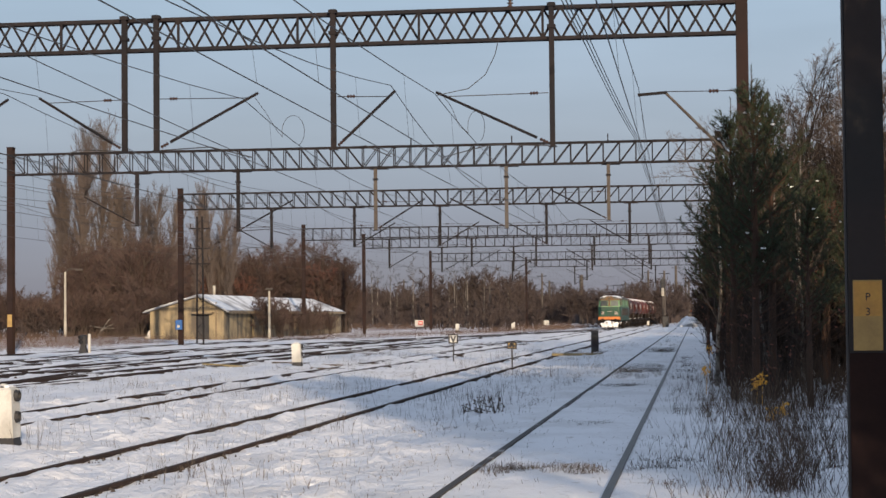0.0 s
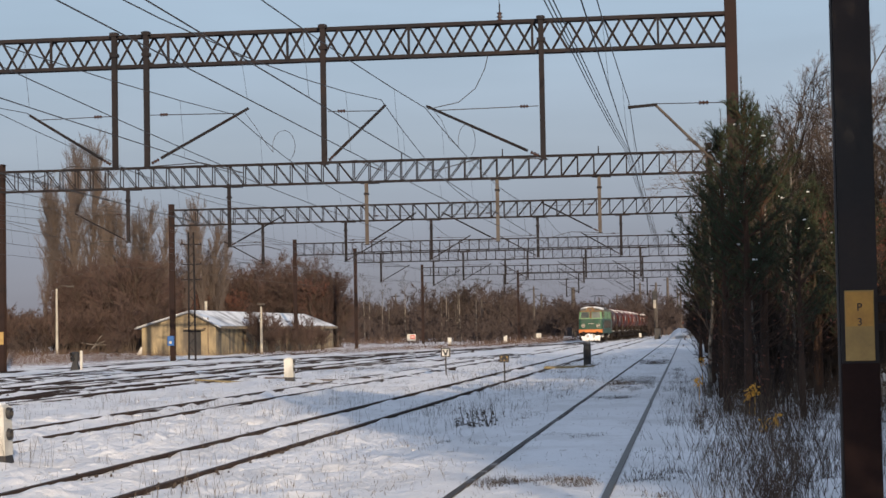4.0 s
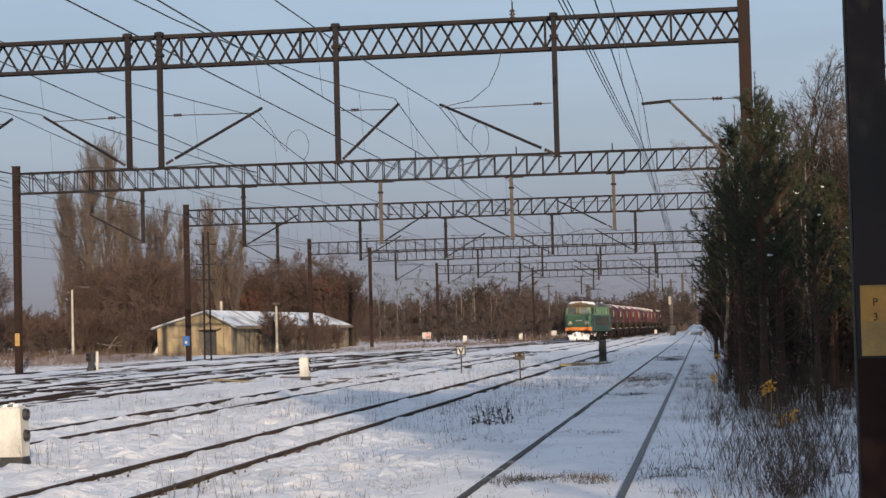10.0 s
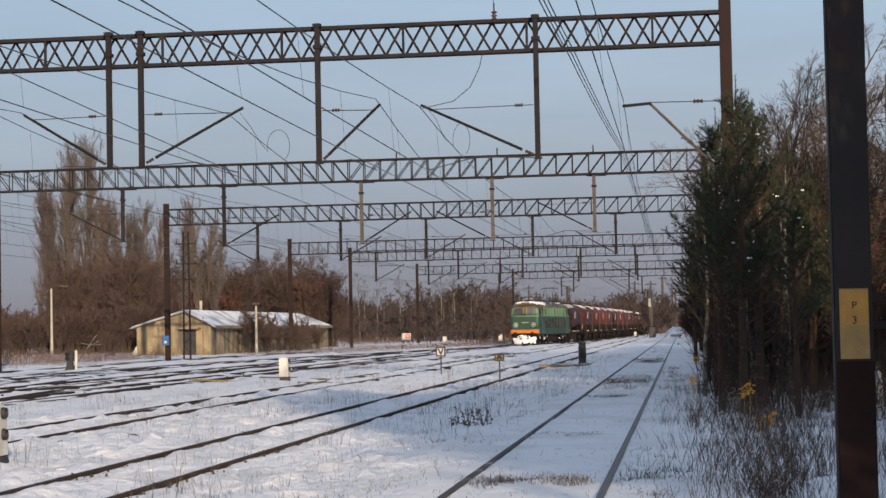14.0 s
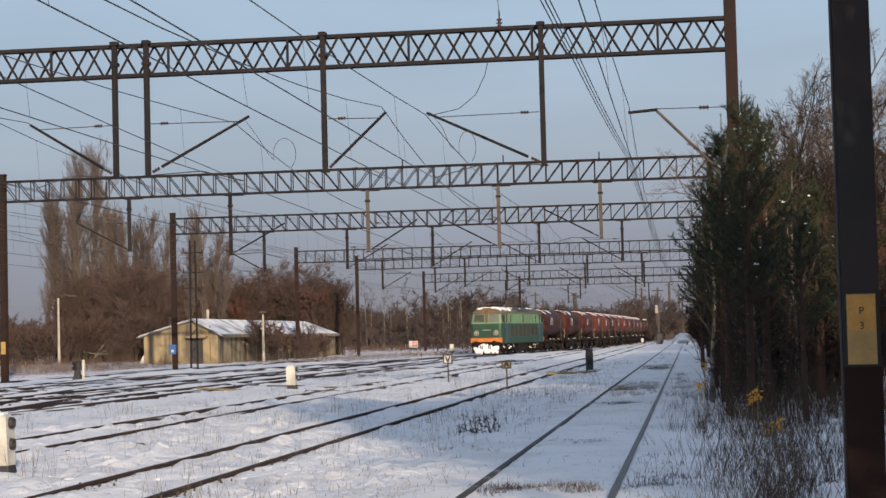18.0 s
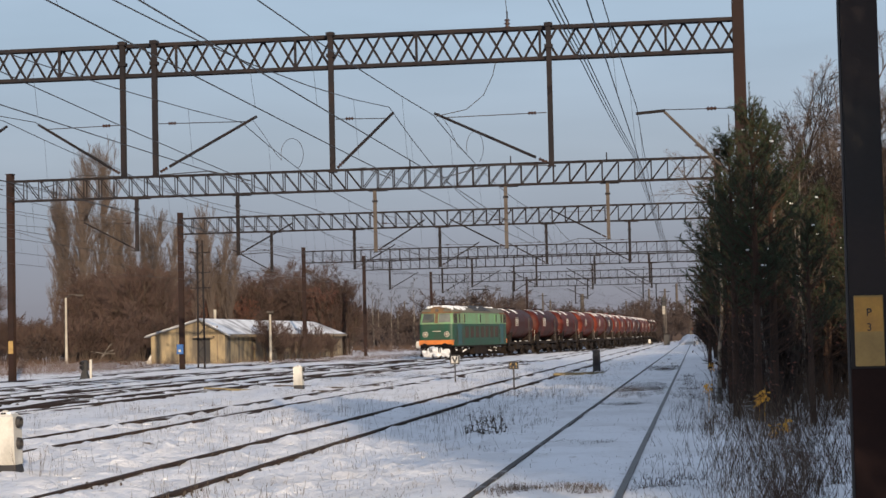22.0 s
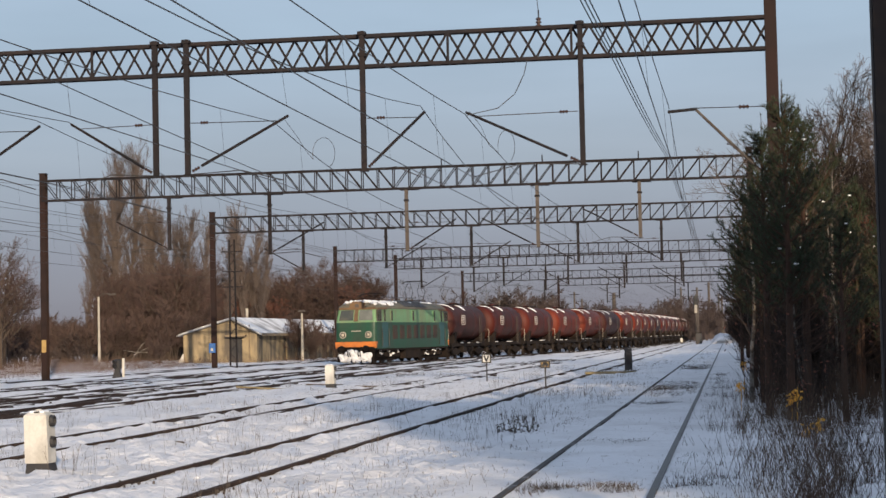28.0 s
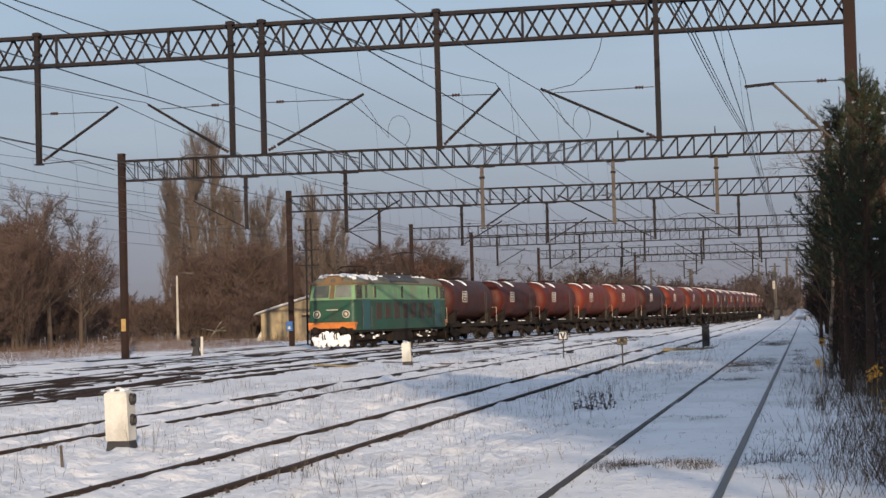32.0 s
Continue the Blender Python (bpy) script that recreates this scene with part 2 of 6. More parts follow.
def crusted_snow(name, clean, dirty, grit):
    """Old snow: broad dirty patches, specks of grit and a lumpy relief."""
    m = bpy.data.materials.new(name)
    m.use_nodes = True
    n, l = m.node_tree.nodes, m.node_tree.links
    b = n["Principled BSDF"]
    b.inputs["Roughness"].default_value, b.inputs["Specular IOR Level"].default_value = 0.7, 0.3
    tc = n.new("ShaderNodeTexCoord")

    def layer(scale, detail, low, high, top):
        t, r = n.new("ShaderNodeTexNoise"), n.new("ShaderNodeMapRange")
        t.inputs["Scale"].default_value, t.inputs["Detail"].default_value = scale, detail
        t.inputs["Roughness"].default_value = 0.62
        r.inputs["From Min"].default_value, r.inputs["From Max"].default_value, r.inputs["To Max"].default_value = low, high, top
        l.new(tc.outputs["Object"], t.inputs["Vector"])
        l.new(t.outputs["Fac"], r.inputs["Value"])
        return t, r
    _, broad = layer(0.5, 5, 0.44, 0.74, 0.75)
    _, specks = layer(6.5, 7, 0.60, 0.74, 0.8)
    lump, _ = layer(6.5, 9, 0, 1, 1)
    mix = n.new("ShaderNodeMix")
    mix.data_type = "RGBA"
    mix.inputs[6].default_value, mix.inputs[7].default_value = (*clean, 1), (*dirty, 1)
    l.new(broad.outputs["Result"], mix.inputs[0])
    mix2 = n.new("ShaderNodeMix")
    mix2.data_type = "RGBA"
    mix2.inputs[7].default_value = (*grit, 1)
    l.new(specks.outputs["Result"], mix2.inputs[0])
    l.new(mix.outputs[2], mix2.inputs[6])
    l.new(mix2.outputs[2], b.inputs["Base Color"])
    bp = n.new("ShaderNodeBump")
    bp.inputs["Strength"].default_value, bp.inputs["Distance"].default_value = 0.7, 0.085
    l.new(lump.outputs["Fac"], bp.inputs["Height"])
    l.new(bp.outputs["Normal"], b.inputs["Normal"])
    return m


SNOW = crusted_snow("snow", (0.76, 0.76, 0.785), (0.54, 0.53, 0.535), (0.26, 0.22, 0.185))


# ---- mesh kit ----
CIRCLE = {n: [(math.cos(2 * math.pi * i / n), math.sin(2 * math.pi * i / n)) for i in range(n)] for n in range(3, 33)}


class Geo:
    """A growing mesh of simple solids."""

    def __init__(self):
        self.v, self.f = [], []

    def add(self, verts, faces):
        o = len(self.v)
        self.v.extend(verts)
        self.f.extend([tuple(i + o for i in q) for q in faces])
        return self

    def box(self, c, s, rz=0.0):
        x, y, z = s[0] / 2, s[1] / 2, s[2] / 2
        ca, sa_ = math.cos(rz), math.sin(rz)
        pts = []
        for dz in (-z, z):
            for dx, dy in ((-x, -y), (x, -y), (x, y), (-x, y)):
                pts.append((c[0] + dx * ca - dy * sa_, c[1] + dx * sa_ + dy * ca, c[2] + dz))
        return self.add(pts, [(3, 2, 1, 0), (4, 5, 6, 7), (0, 1, 5, 4), (1, 2, 6, 5), (2, 3, 7, 6), (3, 0, 4, 7)])

    def chamfer(self, c, s, b):
        """A box with its upright edges and its top edge cut back by b."""
        x, y, z = s[0] / 2, s[1] / 2, s[2] / 2
        rings = []
        for k, zz in ((0, -z), (0, z - b), (b, z)):
            X, Y, e = x - k, y - k, b
            ring = [(-X + e, -Y), (X - e, -Y), (X, -Y + e), (X, Y - e), (X - e, Y), (-X + e, Y), (-X, Y - e), (-X, -Y + e)]
            rings.append([(c[0] + p, c[1] + q, c[2] + zz) for p, q in ring])
        return self.loft(rings)

    def loft(self, rings, caps=True):
        n = len(rings[0])
        pts = [p for r in rings for p in r]
        fc = []
        for k in range(len(rings) - 1):
            for i in range(n):
                j = (i + 1) % n
                fc.append((k * n + i, k * n + j, (k + 1) * n + j, (k + 1) * n + i))
        if caps:
            fc.append(tuple(range(n))[::-1])
            fc.append(tuple((len(rings) - 1) * n + i for i in range(n)))
        return self.add(pts, fc)

    def bar(self, a, b, w, h=None):
        """A square bar from a to b."""
        h = h or w
        a, b = Vector(a), Vector(b)
        d = (b - a).normalized()
        u = d.cross(Vector((0, 0, 1)))
        u = Vector((1, 0, 0)) if u.length < 1e-4 else u.normalized()
        v = u.cross(d)
        ring = [u * w / 2 + v * h / 2, -u * w / 2 + v * h / 2, -u * w / 2 - v * h / 2, u * w / 2 - v * h / 2]
        return self.loft([[tuple(a + r) for r in ring], [tuple(b + r) for r in ring]])

    def rod(self, a, b, r0, r1=None, n=6, caps=True):
        r1 = r0 if r1 is None else r1
        ax, ay, az = a
        bx, by, bz = b
        dx, dy, dz = bx - ax, by - ay, bz - az
        l = math.sqrt(dx * dx + dy * dy + dz * dz)
        if l < 1e-6:
            return self
        dx, dy, dz = dx / l, dy / l, dz / l
        if abs(dz) < 0.9:
            ux, uy, uz = dy, -dx, 0.0
        else:
            ux, uy, uz = 0.0, dz, -dy
        l = math.sqrt(ux * ux + uy * uy + uz * uz)
        ux, uy, uz = ux / l, uy / l, uz / l
        vx, vy, vz = dy * uz - dz * uy, dz * ux - dx * uz, dx * uy - dy * ux
        o = len(self.v)
        v, f = self.v, self.f
        for px, py, pz, r in ((ax, ay, az, r0), (bx, by, bz, r1)):
            for c, s in CIRCLE[n]:
                c, s = c * r, s * r
                v.append((px + ux * c + vx * s, py + uy * c + vy * s, pz + uz * c + vz * s))
        for i in range(n):
            j = (i + 1) % n
            f.append((o + i, o + j, o + n + j, o + n + i))
        if caps:
            f.append(tuple(range(o + n - 1, o - 1, -1)))
            f.append(tuple(range(o + n, o + 2 * n)))
        return self

    def tube(self, pts, r, n=5):
        """One bent tube through the points."""
        pts = [Vector(p) for p in pts]
        u = None
        rings = []
        for k, p in enumerate(pts):
            d = (pts[min(k + 1, len(pts) - 1)] - pts[max(k - 1, 0)]).normalized()
            u = d.orthogonal().normalized() if u is None else (u - d * u.dot(d)).normalized()
            v = d.cross(u)
            rings.append([tuple(p + (u * math.cos(2 * math.pi * i / n) + v * math.sin(2 * math.pi * i / n)) * r) for i in range(n)])
        return self.loft(rings)

    def lathe(self, prof, a, d, n=16):
        """Profile of (along, radius) turned about the axis from a in direction d."""
        a, d = Vector(a), Vector(d).normalized()
        u = d.orthogonal().normalized()
        v = d.cross(u)
        rings = []
        for s, r in prof:
            rings.append([tuple(a + d * s + (u * math.cos(2 * math.pi * i / n) + v * math.sin(2 * math.pi * i / n)) * max(r, 1e-4)) for i in range(n)])
        return self.loft(rings)

    def mesh(self, name, smooth=False):
        me = bpy.data.meshes.new(name)
        me.from_pydata(self.v, [], self.f)
        if smooth:
            me.polygons.foreach_set("use_smooth", [True] * len(me.polygons))
        me.update()
        return me


def part(name, geo, material, parent=None, label="", at=None, smooth=False):
    """One mesh object under a thing or a part; geo is a Geo or a ready mesh."""
    me = geo if isinstance(geo, bpy.types.Mesh) else geo.mesh(name, smooth)
    if not me.materials:
        me.materials.append(material)
    ob = new(name, me)
    ob.parent = parent
    if at is not None:
        ob.matrix_basis = at
    return tagged(ob, label)


def thing(name, label, category, group="", kind="", at=None):
    ob = new(name)
    ob.empty_display_size = 0.2
    if at is not None:
        ob.matrix_basis = at
    return tagged(ob, label, category, group, kind)


def solid(name, geo, material, label, category="", group="", kind="", at=None, smooth=False):
    ob = part(name, geo, material, None, "", at, smooth)
    return tagged(ob, label, category, group, kind)


def rnd(a, b):
    return random.uniform(a, b)


# ---- the plan ----
# right-hand siding along x = -1.55 (rail tops at z = 0), yard tracks a little lower
YARD = -0.15
TRAIN_X = ((-60, -28.4), (60, -28.4), (82, -28.4), (104.5, -27.85), (123, -25.5), (145.5, -22.3), (163.5, -19.4), (190, -15.45),
           (208, -13.35), (221.6, -12.35), (248, -11.55), (283, -10.3), (348, -8.8), (457, -8.1), (900, -7.6))
_y = np.arange(-60, 900, 1.0)
_x = np.interp(_y, [p[0] for p in TRAIN_X], [p[1] for p in TRAIN_X])
_k = np.hanning(27)
_xs = np.convolve(np.pad(_x, 13, mode="edge"), _k / _k.sum(), mode="valid")
_s = np.concatenate([[0], np.cumsum(np.hypot(np.diff(_xs), 1.0))])
TRAIN_Z = -0.09


def track_x(y):
    return float(np.interp(y, _y, _xs))


def along(s):
    """The point of the train's track s metres from its start."""
    return float(np.interp(s, _s, _xs)), float(np.interp(s, _s, _y))


def way_of(y):
    return float(np.interp(y, _y, _s))


def ground_z(x, y):
    if x > -2.9:
        z = -0.017 + 0.025 * max(0.0, min(1.0, (x - 0.2) / 2.0))
    elif x > -5.0:
        z = -0.017 - 0.173 * (-2.9 - x) / 2.1
    elif x > -22:
        z = -0.19
    elif x > -30:
        z = -0.19 + 0.06 * (-22 - x) / 8
    elif x > -46:
        z = -0.13 + 0.23 * (-30 - x) / 16
    else:
        z = 0.10
    return z

# ---- ground ----
def grade(stops):
    out = []
    for a, b, step in stops:
        out += list(np.arange(a, b, step))
    return out


def build_ground():
    xs = grade(((-2600, -400, 200), (-400, -80, 16), (-80, -34, 2), (-34, -14, 0.5), (-14, 6, 0.14), (6, 30, 2), (30, 400, 18), (400, 2700, 200)))
    ys = grade(((-2600, -200, 200), (-200, 0, 10), (0, 13, 1.0), (13, 40, 0.15), (40, 80, 0.5), (80, 170, 1.5), (170, 420, 6), (420, 1000, 40), (1000, 3000, 200)))
    g = Geo()
    for y in ys:
        for x in xs:
            z = ground_z(x, y)
            if -60 < x < 30 and 0 < y < 260:
                a = noise.noise((x * 0.45, y * 0.25, 1.0)) * 0.045 + noise.noise((x * 1.7, y * 1.1, 5.0)) * 0.04 + noise.noise((x * 4.5, y * 3.5, 9.0)) * (0.085 if x < -3.2 else 0.034) + noise.noise((x * 9.0, y * 6.0, 3.0)) * (0.03 if x < -3.2 else 0.012) + (max(0.0, noise.noise((x * 2.3, y * 1.7, 21.0)) - 0.12) * 0.17 if x < -3.2 else 0.0)
                near = min(abs(x + 2.31), abs(x + 0.79), abs(x + 7.65), abs(x + 6.15), abs(x + 12.75), abs(x + 11.25), abs(x + 19.35), abs(x + 17.85), abs(x + 23.35), abs(x + 21.85))
                z += a * min(1.0, 0.25 + near / 0.6)
                if x < -3:
                    z -= 0.022 * math.exp(-(near / 0.12) ** 2)
            g.v.append((x, y, z))
    n = len(xs)
    g.f = [(j * n + i, j * n + i + 1, (j + 1) * n + i + 1, (j + 1) * n + i) for j in range(len(ys) - 1) for i in range(n - 1)]
    solid("ground", g, SNOW, "thin trampled snow over level railway ground", "ground", kind="structure", smooth=True)


build_ground()

RAIL_SHAPE = ((-0.036, 0), (-0.036, -0.035), (-0.01, -0.05), (-0.01, -0.13), (-0.07, -0.15), (-0.07, -0.165),
              (0.07, -0.165), (0.07, -0.15), (0.01, -0.13), (0.01, -0.05), (0.036, -0.035), (0.036, 0))


def rail_geo(line, z):
    """The rail section swept along a plan line of (x, y)."""
    g = Geo()
    rings = []
    for k, (x, y) in enumerate(line):
        a, b = line[max(0, k - 1)], line[min(len(line) - 1, k + 1)]
        d = Vector((b[0] - a[0], b[1] - a[1], 0)).normalized()
        u = Vector((d.y, -d.x, 0))
        rings.append([(x + u.x * p, y + u.y * p, z + q + 0.004 * noise.noise((x, y * 0.2, 2))) for p, q in RAIL_SHAPE])
    return g.loft(rings)


def track(name, label, centre, z, ys, material=RAIL, other=None):
    ob = thing(name, label, "track", "railway tracks", "structure")
    for side, metal in ((-0.7525, other or material), (0.7525, material)):
        part("rail", rail_geo([(centre(y) + side, y) for y in ys], z), metal, ob)
    return ob


Y_LONG = list(range(-30, 60, 6)) + list(range(60, 300, 10)) + list(range(300, 900, 60))
track("track_siding", "straight siding rails with worn grey heads in snow", lambda y: -1.55, 0.0, [y for y in Y_LONG if y < 246], BRIGHT_RAIL, DULL_RAIL)
track("track_second", "rusty rails half buried in snow", lambda y: -6.9 + 0.002 * max(0, y - 60), YARD, Y_LONG)
track("track_third", "rusty rails half buried in snow", lambda y: -12.0 + 0.006 * max(0, y - 40), YARD, Y_LONG)
track("track_fourth", "dark rails in trampled snow", lambda y: -18.6 + 0.0002 * max(0, y - 90) ** 2 * 0.35, YARD + 0.03, list(range(-30, 240, 6)))
track("track_fifth", "dark rails in trampled snow", lambda y: -22.6, YARD + 0.04, list(range(-30, 150, 6)))
track("track_train", "main track rails curving between yard tracks", track_x, TRAIN_Z, list(range(-50, 300, 5)) + list(range(300, 900, 40)))
track("track_left", "dark rails in trampled snow beside the bank", lambda y: -34.2 + 0.00045 * max(0, y - 75) ** 2, -0.04, list(range(-30, 150, 6)))


def ballast(centre, z, ys, half, name="ballast", stone=BALLAST):
    """A low bed of stones along a track, with snow lying in patches."""
    g = Geo()
    rings = []
    for k, y in enumerate(ys):
        c = centre(y)
        w = half * (1 + 0.2 * noise.noise((y * 0.23, half * 9, 3.0)))
        q = half * (1 + 0.2 * noise.noise((y * 0.19, half * 5, 8.0)))
        rings.append([(c - w - 0.3, y, z - 0.2), (c - w, y, z - 0.055), (c, y, z - 0.045 + 0.01 * noise.noise((c, y, 1))), (c + q, y, z - 0.055), (c + q + 0.3, y, z - 0.2)])
    g.loft(rings)
    solid(name, g, stone, "dark oily ballast with patches of snow", "ballast", kind="structure")


ballast(track_x, TRAIN_Z, list(np.arange(20, 330, 1.5)), 2.0, stone=OILY)
for side in (-0.7525, 0.7525):
    ballast(lambda y: side - 18.6 + 0.0002 * max(0, y - 90) ** 2 * 0.35, YARD + 0.065, list(np.arange(20, 200, 0.9)), 0.30)
    ballast(lambda y: side - 22.6, YARD + 0.075, list(np.arange(24, 146, 0.9)), 0.33)
    ballast(lambda y: side - 12.0 + 0.006 * max(0, y - 40), YARD + 0.035, list(np.arange(40, 200, 0.9)), 0.24)
    ballast(lambda y: side - 6.9 + 0.002 * max(0, y - 60), YARD + 0.025, list(np.arange(50, 220, 0.9)), 0.20)
    ballast(lambda y: side - 34.2 + 0.00045 * max(0, y - 75) ** 2, 0.0, list(np.arange(40, 150, 0.9)), 0.33)
    ballast(lambda y: side + track_x(y), TRAIN_Z + 0.03, list(np.arange(24, 330, 1.2)), 0.40)
# crossovers between the yard tracks
def crossover(y0, x0, y1, x1, z):
    def c(y):
        k = min(1.0, max(0.0, (y - y0) / (y1 - y0)))
        return x0 + (x1 - x0) * (k * k * (3 - 2 * k))
    track("track_crossover", "dark crossover rails between yard tracks", c, z, list(range(y0, y1 + 1, 3)))
    for side in (-0.7525, 0.7525):
        ballast(lambda y: c(y) + side, z + 0.03, list(np.arange(y0, y1 + 1, 1.0)), 0.2)


crossover(30, -18.6, 76, -22.6, YARD + 0.015)
crossover(44, -22.6, 96, -27.6, YARD + 0.04)
crossover(84, -18.6, 132, -12.0, YARD + 0.01)
crossover(70, -28.3, 116, -33.6, YARD + 0.06)


# ---- lumps of snow and stones along the tracks ----
def lumps(name, label, spots, material, category):
    """Low six-sided lumps at (x, y, radius, height), joined."""
    g = Geo()
    for x, y, r, h in spots:
        z = ground_z(x, y) - 0.03
        t0 = rnd(0, 6.28)
        rings = []
        for k, q in ((0.0, 1.0), (0.65, 0.8), (1.0, 0.3)):
            rings.append([(x + math.cos(t0 + i * 1.047) * r * q * rnd(0.75, 1.25), y + math.sin(t0 + i * 1.047) * r * q * rnd(0.9, 1.6), z + (h + 0.03) * k) for i in range(6)])
        g.loft(rings)
    return solid(name, g, material, label, category, kind="stuff")


random.seed(77)
near_y = lambda a, b: a + (b - a) * random.random() ** 1.7
spots = []
for k in range(1100):
    x, y = rnd(-17.5, -2.7), near_y(15, 70)
    if min(abs(x + 7.65), abs(x + 6.15), abs(x + 12.75), abs(x + 11.25)) > 0.16:
        r = rnd(0.04, 0.17)
        spots.append((x, y, r, rnd(0.001, 0.008)))
lumps("snow_lumps", "small lumps of crusted snow over the yard", spots, SNOW, "snow")
spots = []
for centre, y0, y1, n in ((-6.9, 15, 110, 900), (-12.0, 18, 120, 1300), (-18.6, 28, 130, 900), (-22.6, 34, 130, 900), (-28.4, 42, 84, 500), (-34.2, 50, 90, 400)):
    for k in range(n):
        r = rnd(0.012, 0.032) if centre > -15 else rnd(0.03, 0.07)
        side = random.choice((-0.7525, 0.7525)) + random.gauss(0, 0.11 if centre > -15 else 0.3)
        spots.append((centre + side, near_y(y0, y1), r, r * rnd(0.4, 0.9)))
lumps("track_stones", "dark frozen stones beside the rails", spots, SOIL, "stones")
# a heap of cleared snow where the siding ends
g = Geo()
rings = []
for k in range(7):
    u = k / 6
    hh = 1.75 * math.sin(math.pi * (0.12 + 0.76 * u)) ** 0.8
    rings.append([(-2.5 + 0.2 * math.sin(k) + 3.4 * i / 8, 247 + u * 9 + 0.4 * math.sin(i * 2.1), -0.3 + (hh + 0.12 * math.sin(i * 1.9 + k)) * (math.sin(math.pi * i / 8) ** 0.7 if 0 < i < 8 else 0)) for i in range(9)])
g.loft(rings)
solid("snow_mound", g, SNOW, "mound of cleared snow at the end of the siding", "snow", smooth=True)


# ---- gantries of the overhead line ----
def mast_geo(h, w, d, base=-0.5):
    """A rolled I-section: two wide flanges and a web, as one extrusion."""
    t, v = 0.024, w * 0.42
    a, b, c, e = w / 2, d / 2, d / 2 - t, w / 2 - v
    shape = [(-a, -b), (a, -b), (a, -c), (e, -c), (e, c), (a, c), (a, b), (-a, b), (-a, c), (-e, c), (-e, -c), (-a, -c)]
    return Geo().loft([[(x, y, z) for x, y in shape] for z in (base, h)])


INS_PROFILE = [(0, 0.02), (0.02, 0.05), (0.05, 0.055), (0.06, 0.03), (0.10, 0.03), (0.11, 0.055), (0.14, 0.055), (0.15, 0.03),
               (0.19, 0.03), (0.20, 0.055), (0.23, 0.05), (0.25, 0.02)]


def insulator(parent, a, d, k=1.0):
    part("insulator", Geo().lathe([(s * k, r * k) for s, r in INS_PROFILE], a, d, 8), INSUL, parent)


def hanger(gantry, x, y, top, foot, arm, w=0.16, metal=None):
    """A post hung from the beam, with an inclined strut and a tie that hold the wires at x + arm."""
    g = Geo()
    c = w / 2 - 0.02
    shape = [(-w / 2, -0.07), (w / 2, -0.07), (w / 2, -0.05), (0.02, -0.05), (0.02, 0.05), (w / 2, 0.05), (w / 2, 0.07), (-w / 2, 0.07), (-w / 2, 0.05), (-0.02, 0.05), (-0.02, -0.05), (-w / 2, -0.05)]
    g.loft([[(x + p, y + q, z) for p, q in shape] for z in (foot, top)])
    post = part("hanger_post", g, metal or STEEL, gantry)
    for z in (foot, top - 0.62, top - 0.06):
        part("clamp_plate", Geo().box((x, y, z), (w + 0.08, 0.2, 0.09 if z > foot else 0.03)), STEEL, post)
    if not arm:
        return post
    sgn = 1 if arm > 0 else -1
    tip = (x + arm, y, foot + 1.42)
    root = (x + sgn * 0.12, y, foot + 0.10)
    d = Vector(tip) - Vector(root)
    a0 = Vector(root) + d * 0.10
    part("strut", Geo().rod(a0, Vector(tip) + d.normalized() * 0.12, 0.042, 0.038, 6), STEEL, post)
    insulator(post, Vector(root), d, 0.9)
    tz = foot + 1.38
    tie = Geo().rod((x + sgn * 0.1, y, tz), (x + arm * 0.92, y, tz - 0.03), 0.012, 0.012, 5)
    part("tie_rod", tie, WIRE, post)
    insulator(post, (x + sgn * 0.36, y, tz), (sgn, 0, 0), 0.85)
    # registration arm that steadies the contact wire
    reg = Geo().tube([(x + sgn * 0.1, y, foot + 0.02), (x + arm * 0.55, y, foot + 0.08), (x + arm * 0.98, y, foot - 0.22)], 0.014, 5)
    part("registration_arm", reg, WIRE, post)
    return post


BRACES = {}


def brace_mesh(length, w):
    key = (round(length, 3), w)
    if key not in BRACES:
        BRACES[key] = Geo().box((0, 0, length / 2), (w, 0.012, length)).mesh("brace")
        BRACES[key].materials.append(STEEL)
    return BRACES[key]


def brace(parent, a, b, w):
    a, b = Vector(a), Vector(b)
    d = b - a
    m = Matrix.Translation(a) @ Matrix.Rotation(math.atan2(d.x, d.z), 4, "Y")
    part("brace", brace_mesh(d.length, w), STEEL, parent, at=m)


